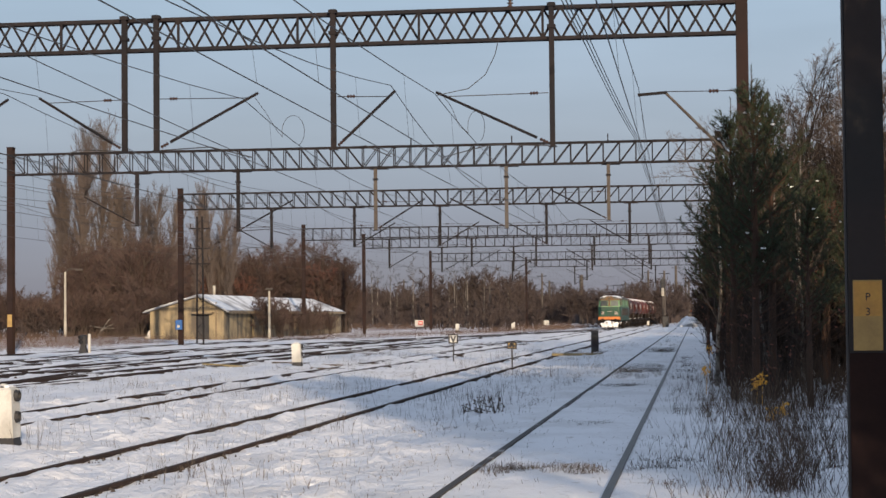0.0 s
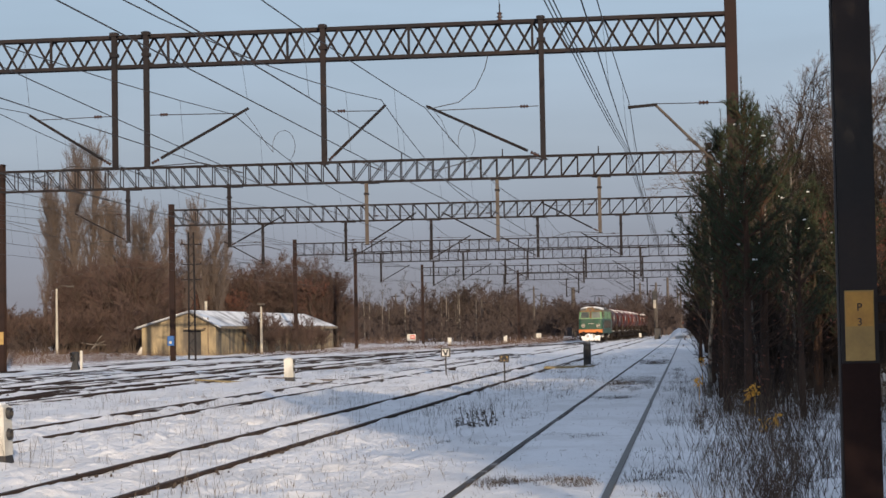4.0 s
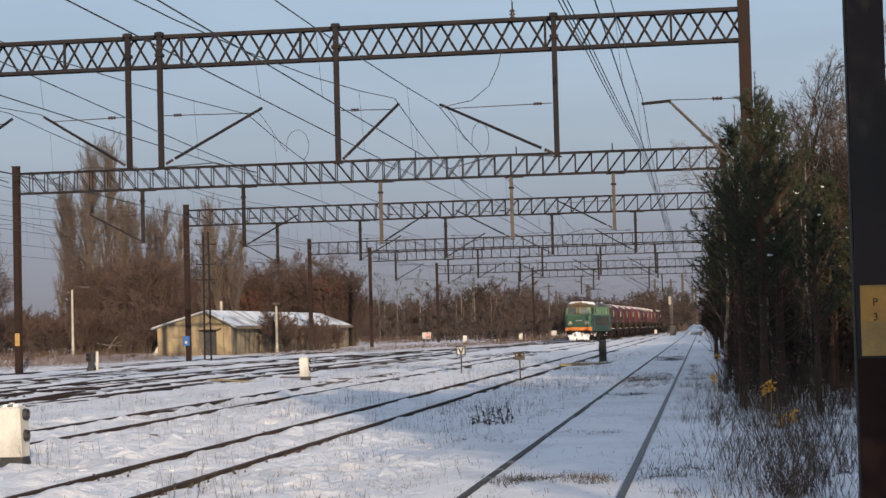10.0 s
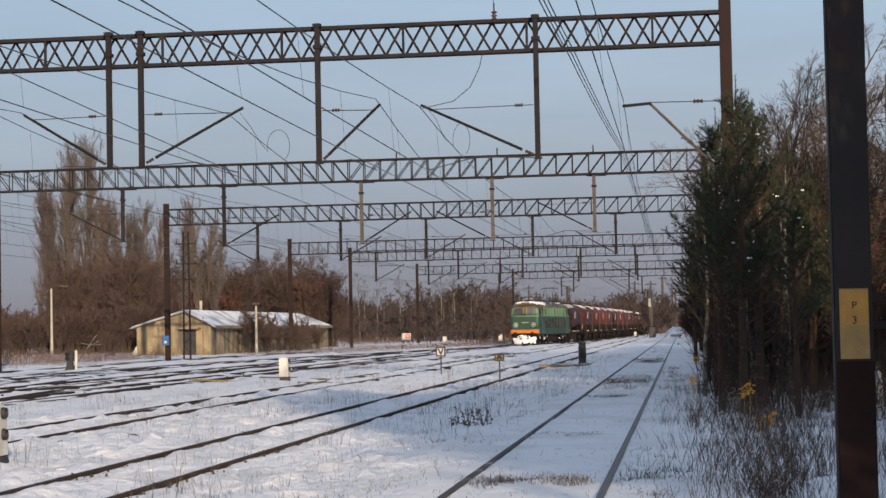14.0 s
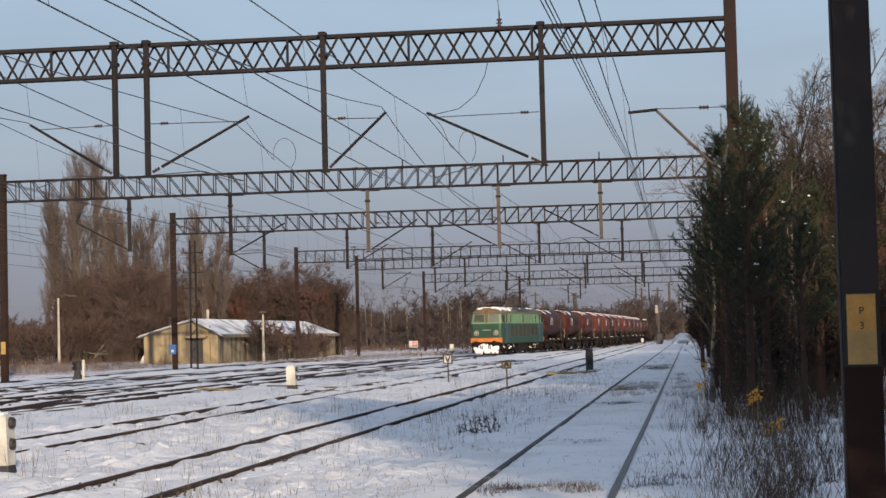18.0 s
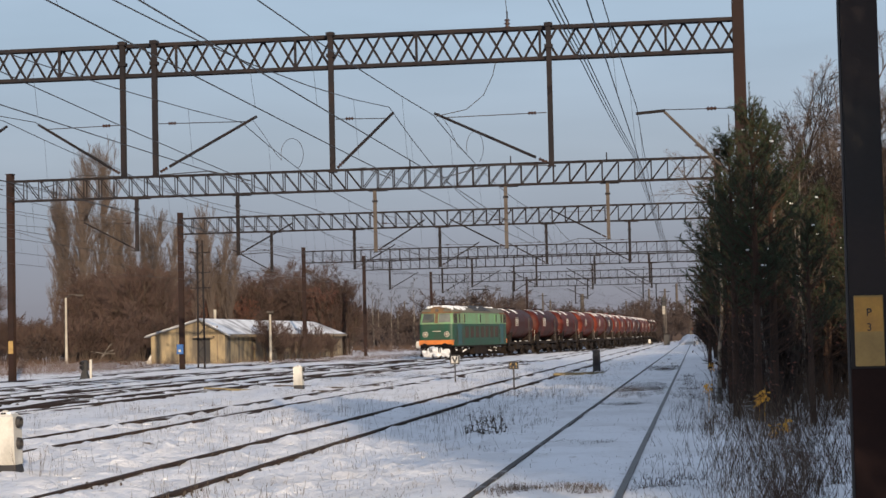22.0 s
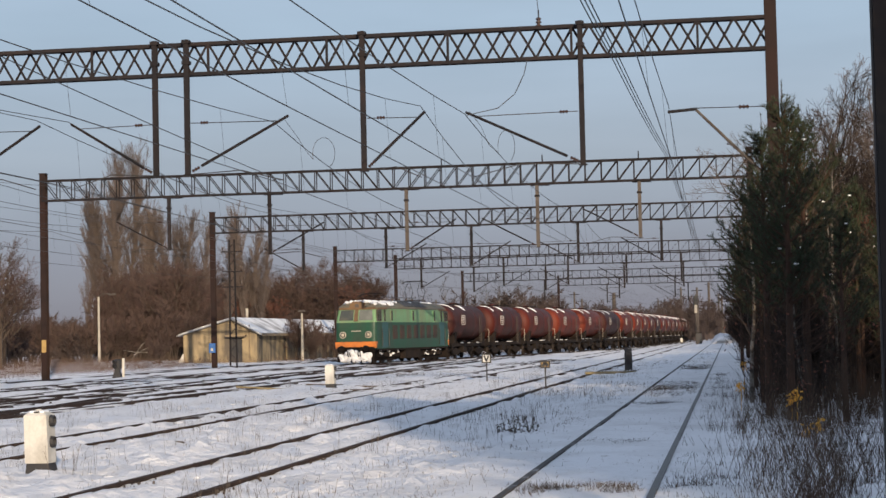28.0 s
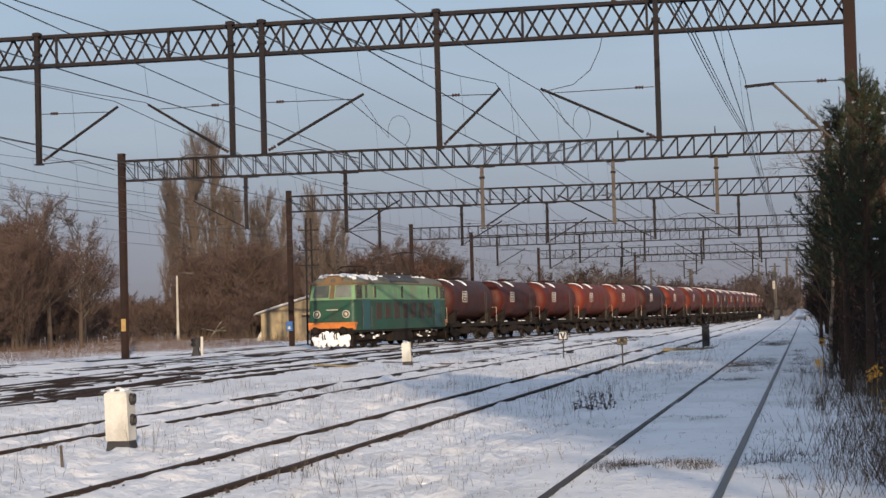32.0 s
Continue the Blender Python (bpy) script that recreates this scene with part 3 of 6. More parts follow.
def gantry(y, x0, x1, bottom, height, style, bay, hangers, label, post_z=0.0, split=True, right_mast=True, pegs=(), hang_mat=None):
    ob = thing("portal_gantry", label, "gantry", "overhead line gantries")
    depth = 0.28 if style == "lattice" else 0.45
    top = bottom + height
    for sx, mz, has in ((x0, post_z, True), (x1, 0.0, right_mast)):
        if has:
            up = 1.9 if y < 50 and sx > 0 else 0.35
            m = part("mast", mast_geo(top - mz + up, 0.30, 0.36), MAST, ob, "rust-brown steel mast", at=pose(sx, y, mz))
            part("cap_plate", Geo().box((0, 0, top - mz + up + 0.02), (0.36, 0.42, 0.03)), MAST, m)
    for fy in (-depth / 2, depth / 2):
        for z in (bottom, top):
            part("chord", Geo().box(((x0 + x1) / 2, y + fy, z), (x1 - x0, 0.03, 0.085)).box(((x0 + x1) / 2, y + fy + (0.035 if fy < 0 else -0.035), z + (-0.036 if z == bottom else 0.036)), (x1 - x0, 0.05, 0.010)), STEEL, ob)
    n = max(2, round((x1 - x0) / bay))
    step = (x1 - x0) / n
    joined = Geo()

    def put(a, b, w):
        if split:
            brace(ob, a, b, w)
        else:
            joined.bar(a, b, w, 0.012)
    mid = (x0 + x1) / 2
    for k in range(n):
        a, b = x0 + k * step, x0 + (k + 1) * step
        for face, fy in enumerate((-depth / 2, depth / 2)):
            yy = y + fy
            if style == "lattice":
                up = (k + face) % 2 == 0
                put((a, yy, bottom if up else top), (b, yy, top if up else bottom), 0.062)
            else:
                up = a < mid
                put((a, yy, top if up else bottom), (b, yy, bottom if up else top), 0.045)
                put((a, yy, bottom), (a, yy, top), 0.05)
        if k % 2 == 0:
            joined.bar((a, y - depth / 2, top), (b, y + depth / 2, top), 0.04, 0.012)
            joined.bar((a, y - depth / 2, bottom), (b, y + depth / 2, bottom), 0.04, 0.012)
    if style == "lattice":
        for k in range(0, n, 7):
            joined.bar((x0 + k * step, y - depth / 2, bottom), (x0 + k * step, y - depth / 2, top), 0.06)
    tagged(part("cross_bracing", joined, STEEL, ob), kind="stuff")
    for x, foot, arm in hangers:
        hanger(ob, x, y - depth / 2 - 0.1, top + 0.1 if style == "lattice" else bottom + 0.02, foot, arm, 0.13 if style == "lattice" else 0.16, hang_mat if x > -20 else None)
        if style != "lattice":
            part("clamp_plate", Geo().box((x + 0.1, y, bottom - 0.06), (0.9, 0.5, 0.05)), STEEL, ob)
    for x in pegs:
        part("support_peg", Geo().rod((x, y, top), (x, y, top + 0.4), 0.035, 0.03, 6), STEEL, ob)
    return ob


G_Y = (46.8, 87.0, 114.5, 163.0, 181.0)
gantry(G_Y[0], -36.0, 1.28, 8.74, 0.80, "lattice", 0.46,
       ((-26.1, 5.95, -2.2), (-20.41, 6.02, 2.2), (-14.89, 6.03, -2.25), (-14.02, 6.03, 2.65), (-9.26, 5.97, 1.55), (-3.55, 5.93, -2.9)),
       "rust-brown steel portal gantry with crossed lattice beam", -0.2)
gantry(G_Y[1], -33.7, 1.2, 8.86, 1.0, "frame", 0.78,
       ((-27.1, 6.2, -2.6), (-22.0, 5.85, 2.6), (-15.2, 5.8, 2.3), (-8.85, 5.8, -2.6), (-3.98, 6.1, -2.6)),
       "rust-brown steel portal gantry over the yard tracks", 0.1, pegs=(-13.5, -8.6, -4.0), hang_mat=GREY_STEEL)
gantry(G_Y[2], -32.9, 1.2, 8.68, 1.0, "frame", 0.84,
       ((-26.8, 6.1, -2.5), (-21.4, 6.1, 2.5), (-15.9, 6.1, 2.4), (-9.15, 6.1, -2.5), (-3.95, 6.1, -2.4)),
       "rust-brown steel portal gantry over the yard tracks", 0.0)
gantry(G_Y[3], -35.3, 1.2, 8.70, 1.05, "frame", 0.9,
       ((-27.3, 6.1, 2.5), (-19.8, 6.1, 2.5), (-14.0, 6.1, -2.4), (-8.8, 6.1, -2.4), (-3.95, 6.1, -2.4)),
       "rust-brown steel portal gantry far along the yard", 0.0, split=False)
gantry(G_Y[4], -33.0, 1.2, 8.60, 1.05, "frame", 0.95,
       ((-25.0, 6.1, 2.5), (-17.8, 6.1, 2.5), (-10.0, 6.1, -2.4), (-4.2, 6.1, -2.4)),
       "rust-brown steel portal gantry far along the yard", 0.0, split=False)
gantry(232.0, -33.6, 1.2, 8.70, 1.05, "frame", 1.1,
       ((-23.0, 6.1, 2.5), (-13.5, 6.1, -2.5), (-6.5, 6.1, -2.4)), "rust-brown steel portal gantry far along the yard", 0.0, split=False)
gantry(262.0, -24.0, 1.2, 8.70, 1.05, "frame", 1.2, ((-17.0, 6.1, 2.5), (-5.5, 6.1, -2.4)), "rust-brown steel portal gantry far along the yard", 0.0, split=False)

# ---- rolling stock: local y runs back along the train from the front buffers, z from the rail top ----
def wheelset(parent, y, r=0.6, name="wheel"):
    for sx in (-0.75, 0.75):
        prof = [(-0.07, r + 0.03), (-0.045, r + 0.03), (-0.03, r), (0.07, r - 0.008), (0.07, r - 0.09), (0.03, r - 0.12), (0.03, 0.17), (0.09, 0.15), (0.09, 0.06)]
        part(name, Geo().lathe([(s if sx > 0 else s, q) for s, q in prof], (sx, y, r), (1 if sx > 0 else -1, 0, 0), 20), WHEEL, parent)


def loco():
    ob = thing("electric_locomotive", "two-tone green electric locomotive with orange front band and snow-packed plough", "locomotive")
    W, L0, L1 = 1.49, 0.62, 17.95
    SILL, WAIST, EAVE, TOP = 1.02, 2.88, 3.80, 4.36

    def band(z0, z1, rake0, rake1, wscale0=1.0, wscale1=1.0, round_=0.34):
        """One horizontal band of the body: a rounded rectangle in plan at z0 and z1."""
        rings = []
        for z, rk, ws in ((z0, rake0, wscale0), (z1, rake1, wscale1)):
            w, a, b, r = W * ws, L0 + rk, L1 - rk, round_
            pts = []
            for cx, cy, a0 in ((w - r, a + r * 0.7, -90), (w - r, b - r * 0.7, 0), (-w + r, b - r * 0.7, 90), (-w + r, a + r * 0.7, 180)):
                for k in range(5):
                    t = radians(a0 + k * 22.5)
                    pts.append((cx + r * math.cos(t), cy + r * 0.7 * math.sin(t), z))
            rings.append(pts)
        return rings
    lower = band(SILL, 1.9, 0.0, 0.0) + band(2.5, WAIST, 0.0, 0.05)
    part("lower_body", Geo().loft(lower), GREEN_D, ob, "dark green lower body", smooth=False)
    part("upper_body", Geo().loft(band(WAIST + 0.004, EAVE, 0.055, 0.38, 1.0, 0.965)), GREEN_L, ob, "pale green upper body", smooth=False)
    part("waist_rail", Geo().loft(band(WAIST - 0.03, WAIST + 0.03, 0.035, 0.05, 1.008, 1.008)), GREEN_L, ob)
    roof = [band(z, z, rk, rk, ws, ws, 0.3)[0] for z, rk, ws in ((EAVE + 0.002, 0.34, 0.99), (EAVE + 0.10, 0.39, 0.97), (EAVE + 0.22, 0.50, 0.91), (EAVE + 0.34, 0.70, 0.81),
                                                                 (EAVE + 0.45, 1.0, 0.66), (EAVE + 0.53, 1.4, 0.47), (TOP, 1.8, 0.30))]
    rf = part("roof", Geo().loft(roof), ROOF_GREY, ob, "sooty grey domed roof", smooth=True)
    g = Geo()
    for y, l, w in ((2.9, 1.3, 0.7), (4.2, 1.5, 0.8), (8.5, 2.0, 0.6), (11.0, 2.0, 0.6), (14.2, 1.6, 0.7)):
        for k in range(6):
            g.chamfer((rnd(-0.25, 0.25), y + rnd(-0.6, 0.6), TOP - 0.01 + 0.006 * k), (w * rnd(0.4, 0.9), l * rnd(0.4, 0.9), 0.05), 0.02)
    for k in range(104):
        sx, x = random.choice((-1, 1)), rnd(0.45, 1.25)
        y = rnd(1.3, 5.6) if k < 74 else rnd(5, 16)
        z = EAVE + float(np.interp(x, (0.45, 0.70, 0.98, 1.21, 1.36, 1.45), (0.56, 0.53, 0.45, 0.34, 0.22, 0.10)))
        q = rnd(0.2, 0.45)
        g.lathe([(-q, 0.02), (-q * 0.7, 0.09), (0, 0.13), (q * 0.7, 0.09), (q, 0.02)], (sx * x, y, z - 0.045), (rnd(-0.3, 0.3), 1, 0), 7)
    tagged(part("roof_snow", g, SNOW_CAP, rf, "patches of snow on the roof"), kind="stuff")
    for sx in (-1, 1):
        for k in range(6):
            y = 7.3 + k * 0.92
            part("roof_grille", Geo().add([(sx * 0.72, y, TOP + 0.10), (sx * 0.72, y + 0.7, TOP + 0.10), (sx * 1.43, y + 0.7, EAVE + 0.20), (sx * 1.43, y, EAVE + 0.20),
                   (sx * 0.66, y, TOP - 0.05), (sx * 0.66, y + 0.7, TOP - 0.05), (sx * 1.36, y + 0.7, EAVE + 0.08), (sx * 1.36, y, EAVE + 0.08)],
                  [(0, 1, 2, 3), (7, 6, 5, 4), (0, 4, 5, 1), (1, 5, 6, 2), (2, 6, 7, 3), (3, 7, 4, 0)]), BLACK, rf)
    for d, base in ((1, L0), (-1, L1)):
        part("cab_cornice", Geo().loft([[(x * ws, base + d * yy, z) for x, yy in ((-1.30, 0.30), (1.30, 0.30), (1.50, 0.62), (1.50, 2.5), (-1.50, 2.5), (-1.50, 0.62))] for z, ws in ((EAVE - 0.06, 0.985), (EAVE + 0.05, 0.985), (EAVE + 0.10, 0.955))]), BROWN, ob, "rust-brown cornice over the cab")
        part("centre_pillar", Geo().loft([[(-0.15, base + d * 0.03, WAIST + 0.05), (0.15, base + d * 0.03, WAIST + 0.05), (0.15, base + d * 0.14, WAIST + 0.05), (-0.15, base + d * 0.14, WAIST + 0.05)],
                                          [(-0.13, base + d * 0.335, EAVE - 0.06), (0.13, base + d * 0.335, EAVE - 0.06), (0.13, base + d * 0.45, EAVE - 0.06), (-0.13, base + d * 0.45, EAVE - 0.06)]]), BROWN, ob, "rust-stained pillar between the windscreens")
    # brown headlamp dome in the middle of the cab roof
    for y, d in ((L0 + 0.42, 1), (L1 - 0.42, -1)):
        dome = part("lamp_dome", Geo().loft([[(-0.62, y - 0.05 * d, EAVE - 0.02), (0.62, y - 0.05 * d, EAVE - 0.02), (0.62, y + 2.6 * d, EAVE), (-0.62, y + 2.6 * d, EAVE)],
                                             [(-0.5, y, EAVE + 0.36), (0.5, y, EAVE + 0.36), (0.55, y + 2.6 * d, TOP - 0.02), (-0.55, y + 2.6 * d, TOP - 0.02)],
                                             [(-0.36, y + 0.14 * d, EAVE + 0.52), (0.36, y + 0.14 * d, EAVE + 0.52), (0.4, y + 2.6 * d, TOP + 0.03), (-0.4, y + 2.6 * d, TOP + 0.03)]]), BROWN, ob, "dirty brown headlamp dome")
        part("top_headlamp", Geo().lathe([(0, 0.15), (0.05, 0.15), (0.06, 0.10)], (0, y - 0.02 * d, EAVE + 0.2), (0, -d, 0), 14), GREY_STEEL, dome)
    # cab windows in the raked front and rear
    for d, base in ((1, L0), (-1, L1)):
        for sx in (-1, 1):
            def on(u, z):
                k = (z - WAIST) / (EAVE - WAIST)
                return (sx * u, base + d * (0.055 + 0.325 * k - 0.012), z)
            fr = part("windscreen_frame", Geo().add([on(0.07, 2.94), on(1.30, 2.94), on(1.20, 3.76), on(0.09, 3.76)] + [(x, y + d * 0.04, z) for x, y, z in (on(0.07, 2.94), on(1.30, 2.94), on(1.20, 3.76), on(0.09, 3.76))],
                      [(0, 1, 2, 3), (7, 6, 5, 4), (0, 4, 5, 1), (1, 5, 6, 2), (2, 6, 7, 3), (3, 7, 4, 0)]), GREEN_L, ob)
            q = [on(0.20, 3.0), on(1.24, 3.0), on(1.14, 3.71), on(0.22, 3.71)]
            q = [(x, y - d * 0.012, z) for x, y, z in q]
            part("windscreen", Geo().add(q + [(x, y + d * 0.008, z) for x, y, z in q], [(0, 1, 2, 3), (7, 6, 5, 4), (0, 4, 5, 1), (1, 5, 6, 2), (2, 6, 7, 3), (3, 7, 4, 0)]), LIT_GLASS if sx * d > 0 else GLASS, fr)
            # round lamps low on the nose
            lamp = part("lamp_ring", Geo().lathe([(0, 0.24), (0.06, 0.24), (0.08, 0.19), (0.05, 0.16)], (sx * 0.93, base + 0.02 * d, 2.0), (0, -d, 0), 18), CONCRETE, ob, "pale lamp ring")
            part("lamp_bowl", Geo().lathe([(0, 0.175), (0.015, 0.17), (0.02, 0.05)], (sx * 0.93, base - 0.055 * d, 2.0), (0, -d, 0), 16), UNDER, lamp)
            part("headlamp", Geo().lathe([(0, 0.12), (0.03, 0.08), (0.05, 0.04)], (sx * 0.93, base - 0.07 * d, 2.0), (0, -d, 0), 14), LAMP_ON if d > 0 else RED, lamp, "lit headlamp" if d > 0 else "")
            buf = part("buffer", Geo().lathe([(0, 0.14), (0.28, 0.14), (0.28, 0.10), (0.5, 0.10), (0.5, 0.21), (0.56, 0.21), (0.58, 0.16)], (sx * 0.875, base + 0.02 * d, 1.06), (0, -d, 0), 16), UNDER, ob)
        part("front_band", Geo().loft([[(-1.48, base - 0.02 * d, 1.08), (1.48, base - 0.02 * d, 1.08), (1.48, base + 0.35 * d, 1.08), (-1.48, base + 0.35 * d, 1.08)],
                                       [(-1.495, base - 0.02 * d, 1.52), (1.495, base - 0.02 * d, 1.52), (1.495, base + 0.35 * d, 1.52), (-1.495, base + 0.35 * d, 1.52)]]), ORANGE, ob, "orange warning band")
        part("buffer_beam", Geo().box((0, base + 0.1 * d, 0.98), (2.7, 0.3, 0.36)), UNDER, ob)
        part("coupling_hook", Geo().box((0, base - 0.2 * d, 1.02), (0.10, 0.35, 0.16)).box((0, base - 0.35 * d, 0.85), (0.07, 0.08, 0.4)), UNDER, ob)
        g = Geo()
        for sx in (-1, 1):
            g.add([(sx * 0.02, base - 0.5 * d, 0.13), (sx * 1.35, base - 0.12 * d, 0.13), (sx * 1.35, base - 0.05 * d, 0.74), (sx * 0.02, base - 0.3 * d, 0.74),
                   (sx * 0.02, base - 0.45 * d, 0.13), (sx * 1.35, base - 0.06 * d, 0.13), (sx * 1.35, base + 0.02 * d, 0.74), (sx * 0.02, base - 0.24 * d, 0.74)],
                  [(0, 1, 2, 3), (7, 6, 5, 4), (0, 4, 5, 1), (1, 5, 6, 2), (2, 6, 7, 3), (3, 7, 4, 0)])
        plough = part("snow_plough", g, UNDER, ob)
        if d > 0:
            g = Geo()
            for k in range(105):
                x = rnd(-1.15, 1.15)
                z = rnd(0.16, 0.66) if abs(abs(x) - 0.875) < 0.25 else rnd(0.16, 0.85)
                r = rnd(0.10, 0.19)
                yy = base - 0.16 - 0.25 * (1 - abs(x) / 1.35)
                g.lathe([(-r * 0.6, 0.02), (-r * 0.4, r * 0.75), (0, r), (r * 0.4, r * 0.75), (r * 0.6, 0.02)], (x, yy, z), (rnd(-0.3, 0.3), -1, rnd(-0.3, 0.3)), 8)
            part("packed_snow", g, SNOW_CAP, plough, "white packed snow on the plough", smooth=True)
            for x in (-0.45, -0.3, 0.3, 0.45):
                part("brake_hose", Geo().tube([(x, base - 0.2, 0.98), (x, base - 0.42, 0.86), (x + 0.03, base - 0.52, 0.66), (x + 0.06, base - 0.46, 0.5)], 0.035, 6), BLACK, ob)
        # number strip as a plain bar
        part("number_strip", Geo().box((0.05, base - 0.012 * d, 2.26), (0.72, 0.02, 0.06)), CONCRETE, ob)
    # sides
    for sx in (-1, 1):
        X = sx * (W + 0.006)
        for y in (1.35, L1 - 0.75):
            cw = part("cab_side_window", Geo().box((sx * (W - 0.005), y, 3.32), (0.05, 0.95, 0.80)), GREY_STEEL, ob)
            part("pane", Geo().box((sx * (W + 0.012), y, 3.32), (0.03, 0.82, 0.68)), GLASS, cw)
        for y in (2.55, L1 - 1.9):
            dr = part("cab_door", Geo().box((X, y, 1.98), (0.03, 1.25, 1.78)), GREEN_B, ob, "bluish green cab door")
            part("door_window", Geo().box((sx * (W + 0.002), y, 3.32), (0.035, 0.32, 0.78)), GLASS, dr)
            for dy in (-0.72, 0.72):
                part("handrail", Geo().rod((X + sx * 0.06, y + dy, 1.2), (X + sx * 0.06, y + dy, 2.4), 0.018, 0.018, 6), GREY_STEEL, dr)
        for k in range(7):
            y = 4.75 + k * 1.6
            lv = part("louvre_panel", Geo().box((X, y, 2.16), (0.025, 1.0, 0.98)), LOUVRE, ob, "rust-stained louvre panel")
            for j in range(9):
                part("slat", Geo().box((X + sx * 0.02, y, 1.75 + j * 0.105), (0.03, 0.94, 0.03)), LOUVRE, lv)
        for y, w in ((4.1, 0.34), (9.0, 0.42), (14.2, 0.34)):
            wn_ = part("side_window", Geo().box((sx * (W - 0.012), y, 3.33), (0.05, w + 0.12, 0.80)), GREEN_L, ob)
            part("pane", Geo().box((sx * (W + 0.004), y, 3.33), (0.045, w, 0.72)), GLASS, wn_)
        part("sole_bar", Geo().box((sx * 1.38, (L0 + L1) / 2, 0.97), (0.14, L1 - L0 - 0.5, 0.16)), UNDER, ob)
        part("battery_box", Geo().chamfer((sx * 1.12, 9.3, 0.62), (0.5, 3.6, 0.7), 0.05), UNDER, ob)
        part("air_tank", Geo().lathe([(0, 0.05), (0.08, 0.2), (1.6, 0.2), (1.68, 0.05)], (sx * 0.8, 6.9, 0.55), (0, 1, 0), 12), UNDER, ob)
    part("underframe", Geo().chamfer((0, (L0 + L1) / 2, 0.66), (1.3, L1 - L0 - 1.2, 0.76), 0.06), UNDER, ob)
    # bogies
    for yc in (3.95, 14.6):
        bg = carrier("bogie", Geo().box((0, yc, 0.75), (2.0, 0.7, 0.3)), ob)
        for sx in (-1, 1):
            part("bogie_frame", Geo().box((sx * 1.05, yc, 0.68), (0.14, 5.2, 0.56)).box((sx * 1.05, yc - 2.5, 0.62), (0.14, 0.3, 0.5)).box((sx * 1.05, yc + 2.5, 0.62), (0.14, 0.3, 0.5)), UNDER, bg)
            s = Geo()
            for dy in (-1.75, 0, 1.75):
                part("axle_box", Geo().chamfer((sx * 1.12, yc + dy, 0.62), (0.22, 0.36, 0.36), 0.05), UNDER, bg)
                for q in (-0.36, 0.36):
                    part("coil_spring", Geo().rod((sx * 1.12, yc + dy + q, 0.5), (sx * 1.12, yc + dy + q, 0.86), 0.10, 0.10, 8), UNDER, bg)
                for k in range(4):
                    s.chamfer((sx * 1.16 + rnd(-.05, .05), yc + dy + rnd(-0.7, 0.7), rnd(0.45, 0.95)), (0.16, rnd(0.1, 0.35), 0.09), 0.03)
            part("bogie_snow", s, SNOW_CAP, bg, "clumps of snow")
        for sx in (-0.9, 0.9):
            part("brake_rigging", Geo().box((sx, yc, 0.38), (0.06, 5.3, 0.42)).box((sx, yc - 0.88, 0.2), (0.1, 0.16, 0.26)).box((sx, yc + 0.88, 0.2), (0.1, 0.16, 0.26)), UNDER, bg)
        for dy in (-1.75, 0, 1.75):
            wheelset(bg, yc + dy, 0.625)
    # pantographs: the rear one raised, the front one folded
    for yc, lift in ((4.2, 0.32), (14.2, 1.42)):
        pg = carrier("pantograph", Geo().box((0, yc, TOP + 0.2), (1.2, 0.12, 0.08)), ob, MAST if lift < 1 else STEEL)
        for sx in (-0.55, 0.55):
            part("base_rail", Geo().bar((sx, yc - 0.8, TOP + 0.2), (sx, yc + 0.8, TOP + 0.2), 0.06), MAST if lift < 1 else STEEL, pg)
            for q in (-0.7, 0.7):
                part("support_insulator", Geo().rod((sx, yc + q, TOP - 0.1), (sx, yc + q, TOP + 0.2), 0.06, 0.05, 6), INSUL, pg)
        z0, zk, z1 = TOP + 0.22, TOP + 0.22 + lift * 0.5, TOP + 0.22 + lift
        for sx in (-0.5, 0.5):
            for sy in (-1, 1):
                reach = 1.1 if lift < 1 else 0.95
                part("lower_arm", Geo().rod((sx, yc + sy * 0.5, z0), (sx, yc + sy * reach, zk), 0.025, 0.02, 6), STEEL, pg)
                part("upper_arm", Geo().rod((sx, yc + sy * reach, zk), (sx * 0.9, yc + sy * 0.12, z1), 0.02, 0.016, 6), STEEL, pg)
        part("collector_head", Geo().tube([(-0.98, yc, z1 - 0.16), (-0.7, yc, z1), (0.7, yc, z1), (0.98, yc, z1 - 0.16)], 0.035, 6).box((0, yc, z1 + 0.03), (1.3, 0.22, 0.03)), STEEL, pg)
    for y in (6.6, 8.1, 9.6, 11.2, 12.6):
        part("roof_insulator", Geo().lathe([(s * 1.3, r * 1.5) for s, r in INS_PROFILE], (0.25, y, TOP - 0.05), (0, 0, 1), 8), INSUL, ob)
    part("roof_busbar", Geo().rod((0.25, 5.4, TOP + 0.34), (0.25, 13.6, TOP + 0.34), 0.025, 0.025, 6), WIRE, ob)
    return ob


def carrier(name, geo, parent, material=None):
    return part(name, geo, material or UNDER, parent)


WAGON = 11.32


